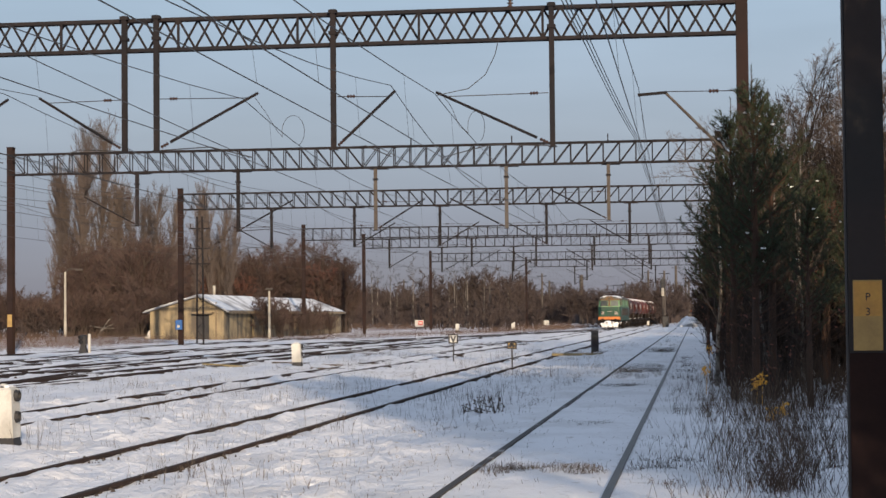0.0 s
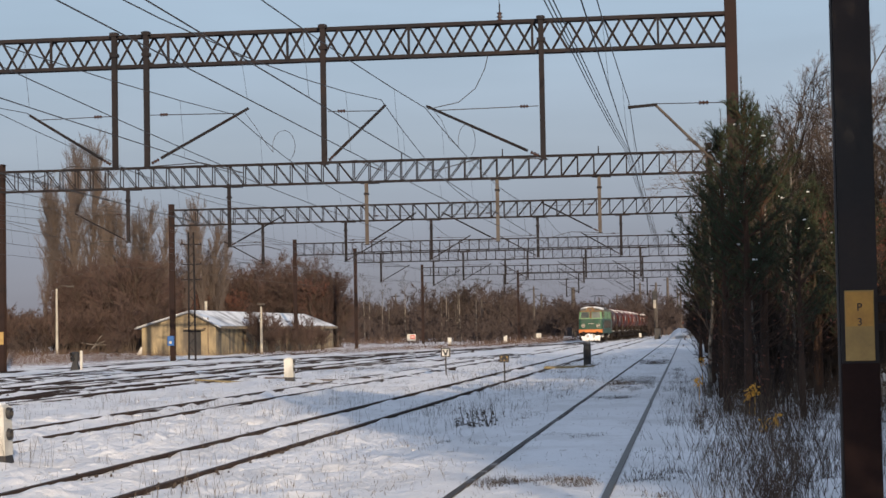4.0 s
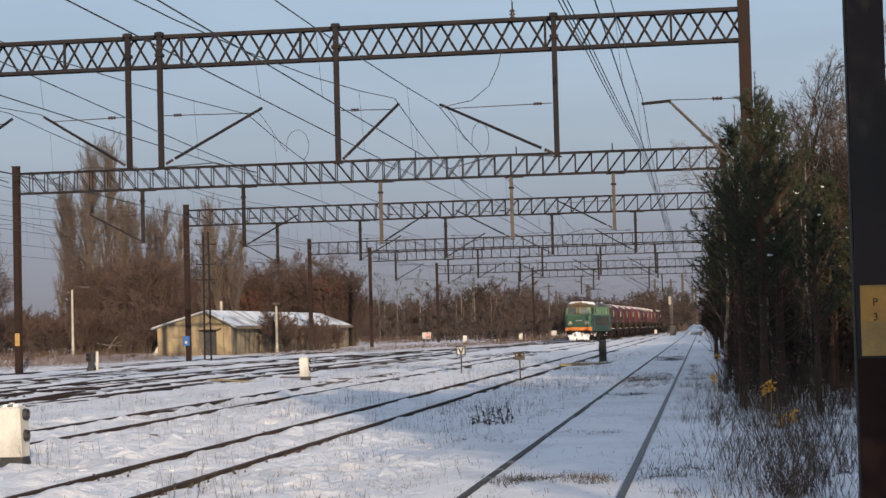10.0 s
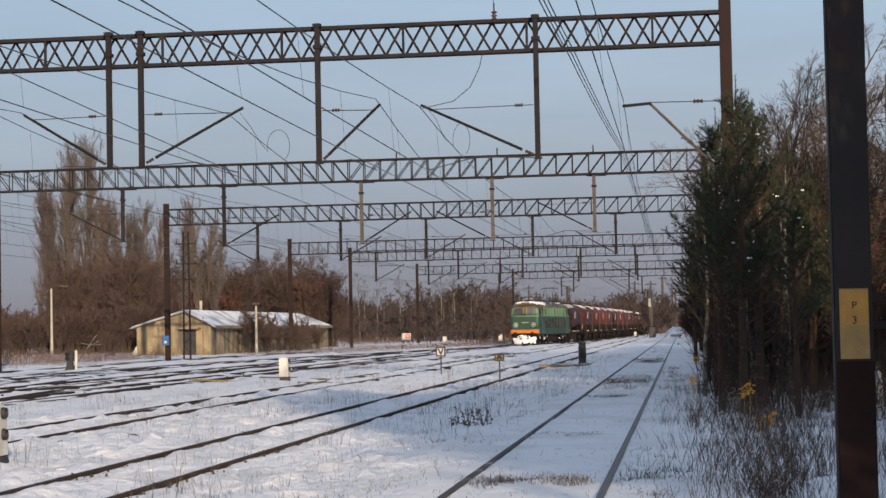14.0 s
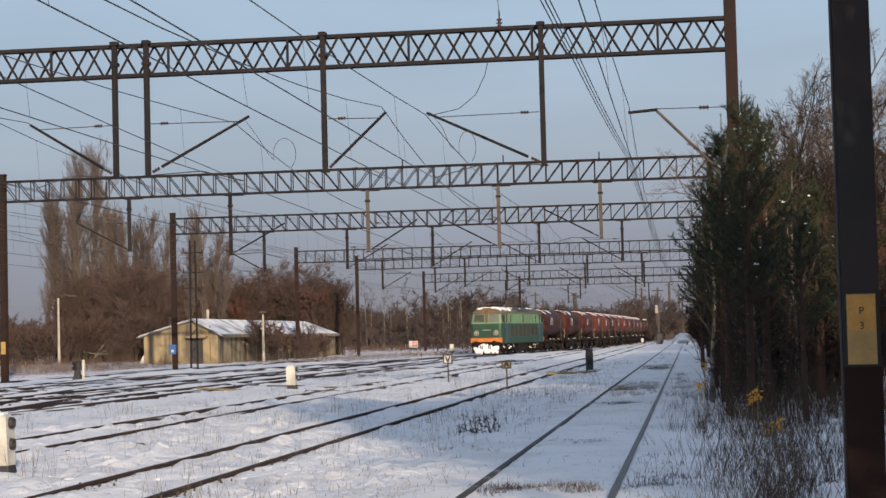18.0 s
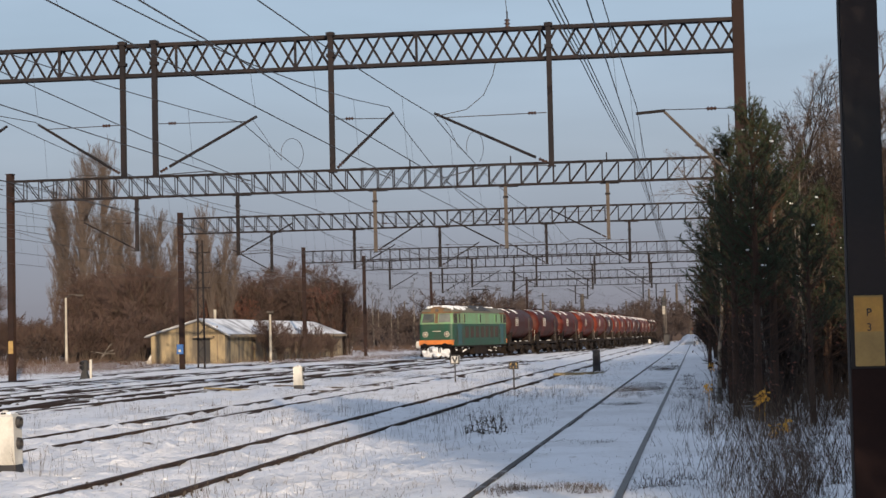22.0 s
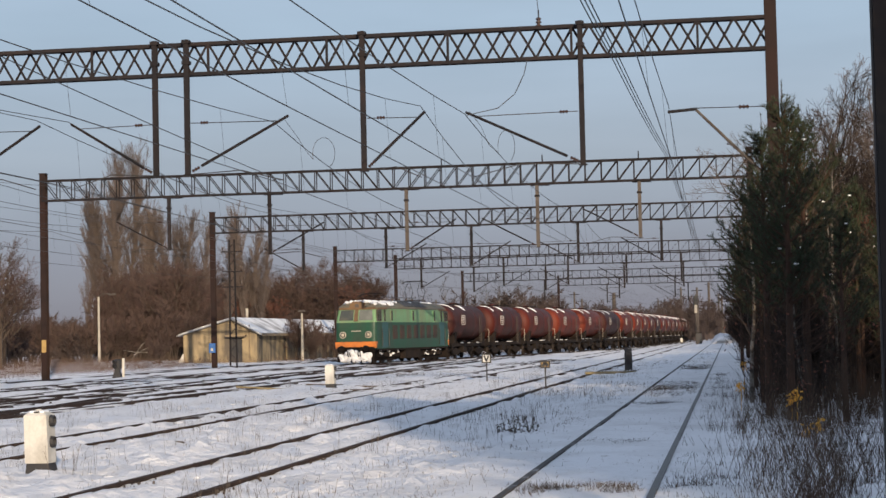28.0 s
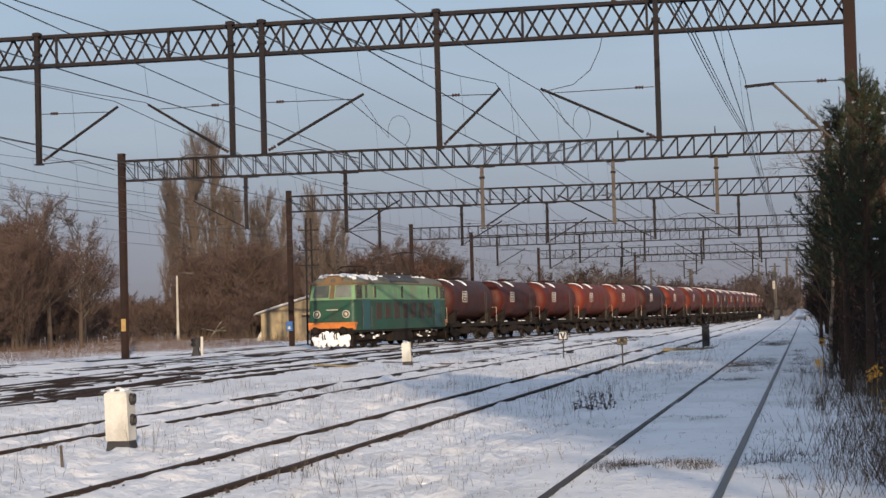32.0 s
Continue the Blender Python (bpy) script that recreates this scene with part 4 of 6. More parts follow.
def tank_wagon(paint):
    ob = thing("tank_wagon", {"a": "oxide-red railway tank wagon with white panel and snow on its top", "b": "bright orange-red railway tank wagon with white panel and snow",
                              "c": "sooty brown-red railway tank wagon with snow along its top"}[paint], "tank wagon", "tank wagons of the train")
    R, ZC, Y0, Y1 = 1.42, 2.86, 0.85, WAGON - 0.85
    prof = [(0, 0.05), (0.03, 0.55), (0.10, 0.95), (0.22, 1.25), (0.40, 1.40), (0.55, R), (Y1 - Y0 - 0.55, R), (Y1 - Y0 - 0.4, 1.40), (Y1 - Y0 - 0.22, 1.25),
            (Y1 - Y0 - 0.10, 0.95), (Y1 - Y0 - 0.03, 0.55), (Y1 - Y0, 0.05)]
    paintm = {"a": TANK, "b": TANK_B, "c": TANK_D}[paint]
    tank = part("tank", Geo().lathe(prof, (0, Y0, ZC), (0, 1, 0), 28), paintm, ob, smooth=True)
    for y in (Y0 + 0.6, Y1 - 0.6, (Y0 + Y1) / 2 - 1.6, (Y0 + Y1) / 2 + 1.6):
        part("tank_band", Geo().lathe([(0, R + 0.003), (0.02, R + 0.014), (0.10, R + 0.014), (0.12, R + 0.003)], (0, y, ZC), (0, 1, 0), 28), paintm, tank)
    for y, half in ((2.3, 0.09), (5.2, 0.24)):
        n, rings = 9, []
        for k in range(n + 1):
            a = radians(44 + k * 10.5)
            w = half * (1 + 0.4 * math.sin(k * 1.7 + half * 20)) * (1.0 if 0 < k < n else 0.4)
            rings.append([(math.cos(a) * r, yy, ZC + math.sin(a) * r) for r, yy in ((R + 0.005, y - w), (R + 0.05, y - w * 0.8), (R + 0.05, y + w * 0.8), (R + 0.005, y + w))])
        g = Geo().loft(rings)
        part("snow_streak", g, SNOW_CAP, tank, "streak of snow over the tank")
    part("manhole_dome", Geo().lathe([(0, 0.36), (0.22, 0.36), (0.26, 0.30), (0.30, 0.1)], (0, WAGON / 2, ZC + R - 0.06), (0, 0, 1), 14), paintm, tank)
    g = Geo()
    for sx in (-0.45, 0.45):
        g.bar((sx, WAGON / 2 - 1.5, ZC + R + 0.12), (sx, WAGON / 2 + 1.5, ZC + R + 0.12), 0.05)
    g.box((0, WAGON / 2 - 0.95, ZC + R + 0.08), (0.9, 1.0, 0.03)).box((0, WAGON / 2 + 0.95, ZC + R + 0.08), (0.9, 1.0, 0.03))
    part("catwalk", g, UNDER, ob)
    for sx in (-1, 1):
        X = sx * 1.43
        p = part("data_panel", Geo().box((X, 3.5, ZC + 0.2), (0.03, 1.04, 0.78)), paintm, tank, "framed data panel")
        g = Geo()
        for k in range(3):
            g.box((X + sx * 0.02, 3.5, ZC + 0.38 - k * 0.18), (0.02, 0.7 - 0.14 * k, 0.085))
        for q in (-0.5, 0.5):
            g.box((X + sx * 0.02, 3.5 + q * 0.96, ZC + 0.2), (0.02, 0.06, 0.74))
            g.box((X + sx * 0.02, 3.5, ZC + 0.2 + q * 0.7), (0.02, 1.0, 0.055))
        part("lettering", g, WHITE, p)
        part("ladder", ladder(sx * 1.47, WAGON / 2 + 2.55, 1.1, 3.4), UNDER if sx < 0 else GREY_STEEL, ob)
        part("sole_bar", Geo().box((sx * 1.02, WAGON / 2, 1.08), (0.16, WAGON - 1.1, 0.26)), UNDER, ob)
        for yy in (1.7, WAGON - 1.7):
            part("saddle", Geo().add([(sx * 0.3, yy - 0.25, 1.2), (sx * 1.25, yy - 0.25, 1.2), (sx * 1.38, yy - 0.25, 2.1), (sx * 0.6, yy - 0.25, 1.45),
                                      (sx * 0.3, yy + 0.25, 1.2), (sx * 1.25, yy + 0.25, 1.2), (sx * 1.38, yy + 0.25, 2.1), (sx * 0.6, yy + 0.25, 1.45)],
                                     [(0, 1, 2, 3), (7, 6, 5, 4), (0, 4, 5, 1), (1, 5, 6, 2), (2, 6, 7, 3), (3, 7, 4, 0)]), UNDER, ob)
        for yy, d in ((0.62, -1), (WAGON - 0.62, 1)):
            part("buffer", Geo().lathe([(0, 0.12), (0.3, 0.12), (0.3, 0.08), (0.5, 0.08), (0.5, 0.22), (0.56, 0.22), (0.58, 0.15)], (sx * 0.875, yy, 1.06), (0, d, 0), 12), UNDER, ob)
        s = Geo()
        for k in range(3):
            s.chamfer((sx * 1.06 + rnd(-0.05, 0.05), rnd(0.7, WAGON - 0.7), 1.235), (0.16, rnd(0.3, 0.8), 0.05), 0.02)
        part("frame_snow", s, SNOW_CAP, ob, "snow on the underframe")
    part("end_platform", Geo().box((0, 0.75, 1.24), (2.3, 0.5, 0.06)).box((0, WAGON - 0.75, 1.24), (2.3, 0.5, 0.06)), UNDER, ob)
    g = Geo()
    for x in (-1.1, -0.4, 0.4, 1.1):
        g.rod((x, 0.55, 1.2), (x, 0.55, 2.3), 0.018, 0.018, 5)
    g.rod((-1.1, 0.55, 2.3), (1.1, 0.55, 2.3), 0.012, 0.012, 5)
    part("end_railing", g, CONCRETE, ob, "pale end railing")
    part("drain_valve", Geo().rod((0, WAGON / 2, 0.7), (0, WAGON / 2, 1.35), 0.22, 0.28, 10).rod((-1.2, WAGON / 2, 0.72), (1.2, WAGON / 2, 0.72), 0.08, 0.08, 8), UNDER, ob)
    part("centre_sill", Geo().box((0, WAGON / 2, 0.76), (1.3, WAGON - 1.6, 0.62)), UNDER, ob)
    for sx in (-1, 1):
        part("brake_box", Geo().chamfer((sx * 0.95, WAGON / 2 - 0.9, 0.74), (0.5, 1.1, 0.52), 0.05), UNDER, ob)
        part("air_tank", Geo().lathe([(0, 0.05), (0.06, 0.22), (1.1, 0.22), (1.16, 0.05)], (sx * 0.85, WAGON / 2 + 0.4, 0.72), (0, 1, 0), 10), UNDER, ob)
        part("step_plate", Geo().box((sx * 1.2, 0.9, 0.62), (0.3, 0.4, 0.04)).box((sx * 1.3, 0.9, 0.9), (0.03, 0.4, 0.6)), UNDER, ob)
    for yc in (2.35, WAGON - 2.35):
        bg = carrier("bogie", Geo().box((0, yc, 0.66), (1.9, 0.5, 0.28)), ob)
        for sx in (-1, 1):
            part("side_frame", Geo().loft([[(sx * 1.0, yc - 1.2, 0.5), (sx * 1.0, yc - 1.2, 0.62), (sx * 1.0, yc - 0.5, 0.78), (sx * 1.0, yc + 0.5, 0.78), (sx * 1.0, yc + 1.2, 0.62), (sx * 1.0, yc + 1.2, 0.5), (sx * 1.0, yc + 0.4, 0.3), (sx * 1.0, yc - 0.4, 0.22)],
                                           [(sx * 1.14, yc - 1.2, 0.5), (sx * 1.14, yc - 1.2, 0.62), (sx * 1.14, yc - 0.5, 0.78), (sx * 1.14, yc + 0.5, 0.78), (sx * 1.14, yc + 1.2, 0.62), (sx * 1.14, yc + 1.2, 0.5), (sx * 1.14, yc + 0.4, 0.3), (sx * 1.14, yc - 0.4, 0.3)]]), UNDER, bg)
        for sx in (-0.86, 0.86):
            part("brake_rigging", Geo().box((sx, yc, 0.40), (0.05, 2.5, 0.34)).box((sx, yc - 0.42, 0.24), (0.08, 0.12, 0.3)).box((sx, yc + 0.42, 0.24), (0.08, 0.12, 0.3)), UNDER, bg)
        for dy in (-0.9, 0.9):
            wheelset(bg, yc + dy, 0.46)
    return ob


def ladder(x, y, z0, z1):
    g = Geo()
    for dy in (-0.2, 0.2):
        g.rod((x, y + dy, z0), (x, y + dy, z1), 0.02, 0.02, 5)
    for k in range(8):
        z = z0 + 0.1 + k * (z1 - z0 - 0.2) / 7
        g.rod((x, y - 0.2, z), (x, y + 0.2, z), 0.014, 0.014, 4)
    return g


LOCO = loco()
_w = {k: tank_wagon(k) for k in "abc"}
TRAIN = [(LOCO, 0.0, 18.6)]
used = set()
for k, c in enumerate("caabbcbbbacaabcabab"):
    ob = _w[c] if c not in used else copy_thing(_w[c], Matrix())
    used.add(c)
    TRAIN.append((ob, 18.6 + k * WAGON, WAGON))

# where the front buffers stand on the plan's y, time by time
FRONT_Y = ((0.0, 248.0), (6.0, 221.5), (9.0, 208.2), (13.0, 190.2), (19.0, 163.4), (23.0, 145.5), (28.0, 122.9), (32.0, 104.4))


def rolling_stock():
    times = [i * 2.0 for i in range(17)]
    for ob, back, length in TRAIN:
        rows = []
        for t in times:
            s0 = way_of(float(np.interp(t, [p[0] for p in FRONT_Y], [p[1] for p in FRONT_Y]))) + back
            a, b = along(s0 + length * 0.2), along(s0 + length * 0.8)
            turn = math.degrees(math.atan2(-(b[0] - a[0]), b[1] - a[1]))
            d = Vector((b[0] - a[0], b[1] - a[1])).normalized()
            rows.append((t, pose(a[0] - d.x * length * 0.2, a[1] - d.y * length * 0.2, TRAIN_Z, 0, 0, turn)))
        walk(ob, rows)

# ---- trees ----
def grow(wood, twigs, p, d, length, r, level, top, rng, spread, lift, kids, tw_r, ratio=(0.32, 0.55)):
    """A limb of a few bent pieces with side limbs; the last level is thin twigs."""
    n = 5 if level == 0 else 3
    pts = [Vector(p)]
    dd = Vector(d).normalized()
    for k in range(n):
        w = 0.10 if level == 0 else 0.28
        dd = (dd + Vector((rng.uniform(-w, w), rng.uniform(-w, w), rng.uniform(-w, w) + lift))).normalized()
        pts.append(pts[-1] + dd * (length / n))
    g = wood if level < top else twigs
    for k in range(n):
        ra, rb = r * (1 - 0.85 * k / n), r * (1 - 0.85 * (k + 1) / n)
        g.rod(pts[k], pts[k + 1], max(ra, tw_r), max(rb, tw_r * 0.7), 7 if level == 0 else (4 if level == 1 else 3), False)
    if level >= top:
        return
    for k in range(kids[level]):
        u = rng.uniform(0.22 if level == 0 else 0.15, 0.98)
        i = min(n - 1, int(u * n))
        q = pts[i].lerp(pts[i + 1], u * n - i)
        axis = (pts[i + 1] - pts[i]).normalized()
        side = axis.orthogonal().normalized()
        side.rotate(Matrix.Rotation(rng.uniform(0, 6.283), 3, axis))
        nd = axis * math.cos(spread) + side * math.sin(spread)
        grow(wood, twigs, q, nd, length * rng.uniform(*(ratio if level == 0 else (0.32, 0.55))) * (1.25 - 0.6 * u), r * 0.42 * (1.1 - 0.5 * u), level + 1, top, rng, spread * rng.uniform(0.8, 1.15), lift, kids, tw_r, ratio)


def bare_tree(name, label, seed, h, r, spread=0.8, lift=0.05, kids=(16, 8, 6), tw_r=0.012, twig=TWIG, bark=BARK, leaves=0, leaf_mat=None, stems=1, group="bare trees", ratio=(0.32, 0.55)):
    rng = random.Random(seed)
    wood, tw = Geo(), Geo()
    for s in range(stems):
        lean = Vector((rng.uniform(-0.25, 0.25), rng.uniform(-0.25, 0.25), 1)) if stems > 1 else Vector((rng.uniform(-0.05, 0.05), 0, 1))
        grow(wood, tw, (rng.uniform(-0.3, 0.3) * (stems > 1), rng.uniform(-0.3, 0.3) * (stems > 1), -0.3), lean, h * rng.uniform(0.75, 1.0), r, 0, len(kids), rng, spread, lift, kids, tw_r, ratio)
    ob = thing(name, label, "tree", group)
    part("trunk", wood, bark, ob)
    part("crown", tw, twig, ob)
    if leaves:
        lv = Geo()
        n = len(tw.v)
        for k in range(leaves):
            p = Vector(tw.v[rng.randrange(n)])
            leaf(lv, p, rng, 0.07)
        part("leaves", lv, leaf_mat, ob, "withered leaves")
    return ob


def leaf(g, p, rng, s):
    u = Vector((rng.uniform(-1, 1), rng.uniform(-1, 1), rng.uniform(-1, 0.4))).normalized() * s
    v = u.orthogonal().normalized() * s * 0.55
    g.add([tuple(p), tuple(p + u + v), tuple(p + u * 1.9), tuple(p + u - v)], [(0, 1, 2, 3)])


def put(proto, spots):
    """Set the prototype on the first spot and copies on the others: (x, y, scale)."""
    for k, (x, y, s) in enumerate(spots):
        m = pose(x, y, ground_z(x, y), 0, 0, random.uniform(0, 360)) @ Matrix.Scale(s, 4)
        if k == 0:
            proto.matrix_basis = m
        else:
            copy_thing(proto, Matrix(m) if proto.scale.x == 1 else m @ Matrix.Diagonal((1 / proto.scale.x, 1 / proto.scale.y, 1 / proto.scale.z, 1)))


poplar = bare_tree("poplar", "tall slender bare poplar with upswept grey-brown branches", 3, 26, 0.2, 0.24, 0.17, (84, 9, 7), 0.009, POPLAR, POPLAR, ratio=(0.13, 0.29))
put(poplar, [(-65.9, 187, 0.86), (-64.0, 188, 0.89), (-67.6, 186, 0.62), (-66.8, 190, 0.66), (-65.0, 185, 0.7), (-63.0, 186, 0.74), (-62.2, 189, 0.64), (-61.2, 187, 0.60), (-60.2, 190, 0.62),
             (-59.3, 188, 0.55), (-58.3, 188, 0.60), (-57.3, 190, 0.57), (-56.3, 188, 0.60), (-55.4, 189, 0.56), (-52.4, 188, 0.50), (-51.6, 190, 0.54), (-50.9, 188, 0.62), (-50.1, 190, 0.53), (-49.2, 188, 0.47)])
tree_a = bare_tree("bare_tree", "leafless brown tree beside the railway bank", 11, 9, 0.16, 0.75, 0.05, (22, 11, 9), 0.011)
tree_b = bare_tree("bare_tree", "leafless brown tree with many stems on the bank", 12, 7.5, 0.10, 0.6, 0.06, (13, 8, 9), 0.010, stems=3)
tree_c = bare_tree("russet_tree", "small tree with withered russet leaves", 13, 7, 0.10, 0.6, 0.06, (12, 7, 5), 0.013, leaves=2600, leaf_mat=RUSSET, stems=2)
shrub = bare_tree("bare_shrub", "dense leafless brown shrub on the bank", 14, 3.6, 0.035, 0.5, 0.03, (8, 7, 8), 0.008, stems=8, group="bare shrubs")
random.seed(5)


def wedge(y0, y1, u0, u1, s0, s1, n):
    """Spots between two distances and two lines of sight from the siding."""
    out = []
    for k in range(n):
        y = rnd(y0, y1)
        out.append((y * rnd(u0, u1), y, rnd(s0, s1)))
    return out


put(tree_a, wedge(192, 215, -0.33, -0.20, 0.85, 1.25, 24) + wedge(155, 186, -0.345, -0.295, 0.75, 1.05, 18) + wedge(105, 150, -0.58, -0.405, 0.8, 1.2, 21))
put(tree_b, wedge(190, 212, -0.335, -0.19, 1.0, 1.4, 24) + wedge(155, 186, -0.345, -0.295, 0.9, 1.25, 18) + wedge(100, 150, -0.58, -0.395, 0.8, 1.15, 19))
put(tree_c, [(-38.5, 194, 1.05), (-55, 188, 1.15), (-52, 190, 1.1), (-59, 190, 1.0), (-48, 190, 1.0), (-57.5, 128, 0.9), (-62, 138, 1.3), (-65.5, 142, 1.2), (-40.5, 193, 0.9), (-39.4, 192, 1.2)])
put(shrub, wedge(148, 186, -0.355, -0.300, 0.9, 1.6, 50) + wedge(188, 205, -0.33, -0.19, 1.0, 1.7, 36) + wedge(95, 150, -0.56, -0.42, 0.7, 1.2, 44) + wedge(150, 230, -0.43, -0.34, 0.8, 1.2, 40))

# far woods along the yard's far end: one joined mass of small trees
def sapling(seed, h, stems, kids, tw):
    """A light far tree: jointed limbs, and thin tapered blades for its twigs."""
    rng = random.Random(seed)
    g = Geo()

    def limb(p, d, length, r, level):
        mid = p + d * length * 0.5
        d2 = (d + Vector((rng.uniform(-0.25, 0.25), rng.uniform(-0.25, 0.25), rng.uniform(-0.1, 0.25)))).normalized()
        end = mid + d2 * length * 0.5
        if level < 2:
            g.rod(p, mid, r, r * 0.7, 3, False).rod(mid, end, r * 0.7, r * 0.3, 3, False)
        else:
            side = d.orthogonal().normalized()
            side.rotate(Matrix.Rotation(rng.uniform(0, 6.283), 3, d))
            side *= tw * (1.9 if level > 2 else 2.4)
            g.add([tuple(p - side), tuple(p + side), tuple(mid + side * 0.7), tuple(end), tuple(mid - side * 0.7)], [(0, 1, 2, 4), (4, 2, 3)])
        if level == len(kids):
            return
        for k in range(kids[level]):
            u = rng.uniform(0.2 if level == 0 else 0.1, 0.98)
            q = p.lerp(mid, u * 2) if u < 0.5 else mid.lerp(end, u * 2 - 1)
            side = d.orthogonal().normalized()
            side.rotate(Matrix.Rotation(rng.uniform(0, 6.283), 3, d))
            a = rng.uniform(0.5, 0.75)
            limb(q, (d * math.cos(a) + side * math.sin(a)).normalized(), length * rng.uniform(0.34, 0.56) * (1.25 - 0.6 * u), max(r * 0.4, tw), level + 1)
    for k in range(stems):
        limb(Vector((rng.uniform(-0.8, 0.8), rng.uniform(-0.8, 0.8), -0.2)), Vector((rng.uniform(-0.2, 0.2), rng.uniform(-0.2, 0.2), 1)).normalized(), h * rng.uniform(0.75, 1.05), 0.09, 0)
    return np.array(g.v), g.f


def joined_woods(name, label, material, kinds, spots):
    g = Geo()
    for x, y, s in spots:
        v, f = kinds[random.randrange(len(kinds))]
        t = rnd(0, 6.283)
        c, d = math.cos(t) * s, math.sin(t) * s
        w = np.stack([v[:, 0] * c - v[:, 1] * d + x, v[:, 0] * d + v[:, 1] * c + y, v[:, 2] * s + ground_z(x, y)], 1)
        g.add(w.tolist(), f)
    return solid(name, g, material, label, "woods", kind="stuff")


far_kinds = [sapling(61, 8.0, 2, (10, 8, 6), 0.023), sapling(62, 6.5, 2, (10, 7, 6), 0.023), sapling(63, 9.0, 1, (17, 9, 6), 0.023)]
low_kinds = [sapling(64, 4.2, 3, (7, 6, 5), 0.022), sapling(65, 3.4, 3, (7, 6, 5), 0.022)]
random.seed(41)
joined_woods("far_woods", "leafless brown woods far beyond the yard", FAR_TWIG, far_kinds, wedge(290, 400, -0.30, -0.09, 0.75, 1.15, 115) + wedge(320, 410, -0.10, -0.005, 0.6, 1.05, 100) + wedge(275, 325, -0.21, -0.10, 0.55, 0.8, 40) + wedge(230, 340, -0.5, -0.34, 0.5, 0.8, 40))
joined_woods("far_undergrowth", "dense brown undergrowth far beyond the yard", FAR_TWIG, low_kinds, wedge(260, 330, -0.27, -0.085, 0.8, 1.25, 120) + wedge(320, 380, -0.09, -0.015, 0.6, 1.0, 36) + wedge(180, 300, -0.5, -0.345, 0.7, 1.1, 60) + wedge(225, 290, -0.22, -0.095, 0.5, 0.9, 70) + wedge(150, 190, -0.46, -0.30, 0.45, 0.7, 60) + wedge(200, 300, -0.60, -0.42, 0.8, 1.2, 50))


def pine(seed, h, bare=1.9):
    rng = random.Random(seed)
    wood, nd, snow = Geo(), Geo(), Geo()
    wood.rod((0, 0, -0.2), (0.03, 0, h * 0.55), 0.085, 0.05, 8)
    wood.rod((0.03, 0, h * 0.55), (0, 0.02, h * 0.97), 0.05, 0.012, 6)

    def tuft(p, d, n, l):
        d = d.normalized()
        for k in range(n):
            side = d.orthogonal().normalized()
            side.rotate(Matrix.Rotation(rng.uniform(0, 6.283), 3, d))
            q = p - d * rng.uniform(0, 0.16)
            e = q + (d * rng.uniform(0.5, 1.0) + side * rng.uniform(0.35, 0.9)).normalized() * l * rng.uniform(0.7, 1.1)
            w = d.cross(side) * 0.0055
            nd.add([tuple(q - w), tuple(q + w), tuple(e)], [(0, 1, 2)])
    z = 0.9
    while z < h * 0.97:
        k = z / h
        reach = (1.12 if k < 0.55 else 1.12 * ((1 - k) / 0.45) ** 0.8) * rng.uniform(0.8, 1.12) + 0.10
        for b in range(rng.randint(3, 6) if z > bare else 2):
            a = rng.uniform(0, 6.283)
            up = 0.25 + 0.9 * k
            d = Vector((math.cos(a), math.sin(a), up)).normalized()
            ln = reach * rng.uniform(0.65, 1.1)
            p0 = Vector((0, 0, z + rng.uniform(-0.08, 0.08)))
            bend = [p0, p0 + d * ln * 0.5, p0 + d * ln * 0.5 + (d + Vector((0, 0, 0.35))).normalized() * ln * 0.5]
            wood.rod(bend[0], bend[1], 0.016, 0.011, 4, False).rod(bend[1], bend[2], 0.011, 0.005, 3, False)
            steps = max(3, int(ln / 0.15))
            for s in range(1, steps + 1):
                u = s / steps
                if u < 0.25 and k < 0.7:
                    continue
                q = bend[0].lerp(bend[1], u * 2) if u < 0.5 else bend[1].lerp(bend[2], u * 2 - 1)
                if bend[0].z < bare + rng.uniform(-0.5, 0.5):
                    continue
                for c in range(2):
                    sd = Vector((rng.uniform(-1, 1), rng.uniform(-1, 1), rng.uniform(-0.1, 0.9))).normalized()
                    tip = q + (sd + d * 0.5).normalized() * rng.uniform(0.08, 0.22)
                    wood.rod(q, tip, 0.004, 0.003, 3, False)
                    tuft(tip, (tip - q), 18, 0.105)
                tuft(q, d, 10, 0.09)
                if rng.random() < 0.022:
                    snow.chamfer((q.x, q.y, q.z + 0.03), (0.085 * rng.uniform(0.5, 1.2), 0.06, 0.03), 0.008)
        z += rng.uniform(0.18, 0.28)
    for b in range(6):
        a = b * 1.26
        tip = Vector((math.cos(a) * (0.22 if b else 0), math.sin(a) * 0.2, h * (0.985 if b else 1.05)))
        wood.rod((0, 0, h * 0.9), tip, 0.008, 0.005, 4, False)
        for s in range(6):
            tuft(Vector((0, 0, h * 0.9)).lerp(tip, s / 5), tip - Vector((0, 0, h * 0.9)), 16, 0.085)
    ob = thing("pine_tree", "young dark green pine with specks of snow on its needles", "tree", "young pines by the siding")
    part("trunk", wood, PINE_BARK, ob)
    part("crown", nd, NEEDLE, ob)
    tagged(part("snow_dusting", snow, SNOW_CAP, ob, "specks of snow"), kind="stuff")
    return ob

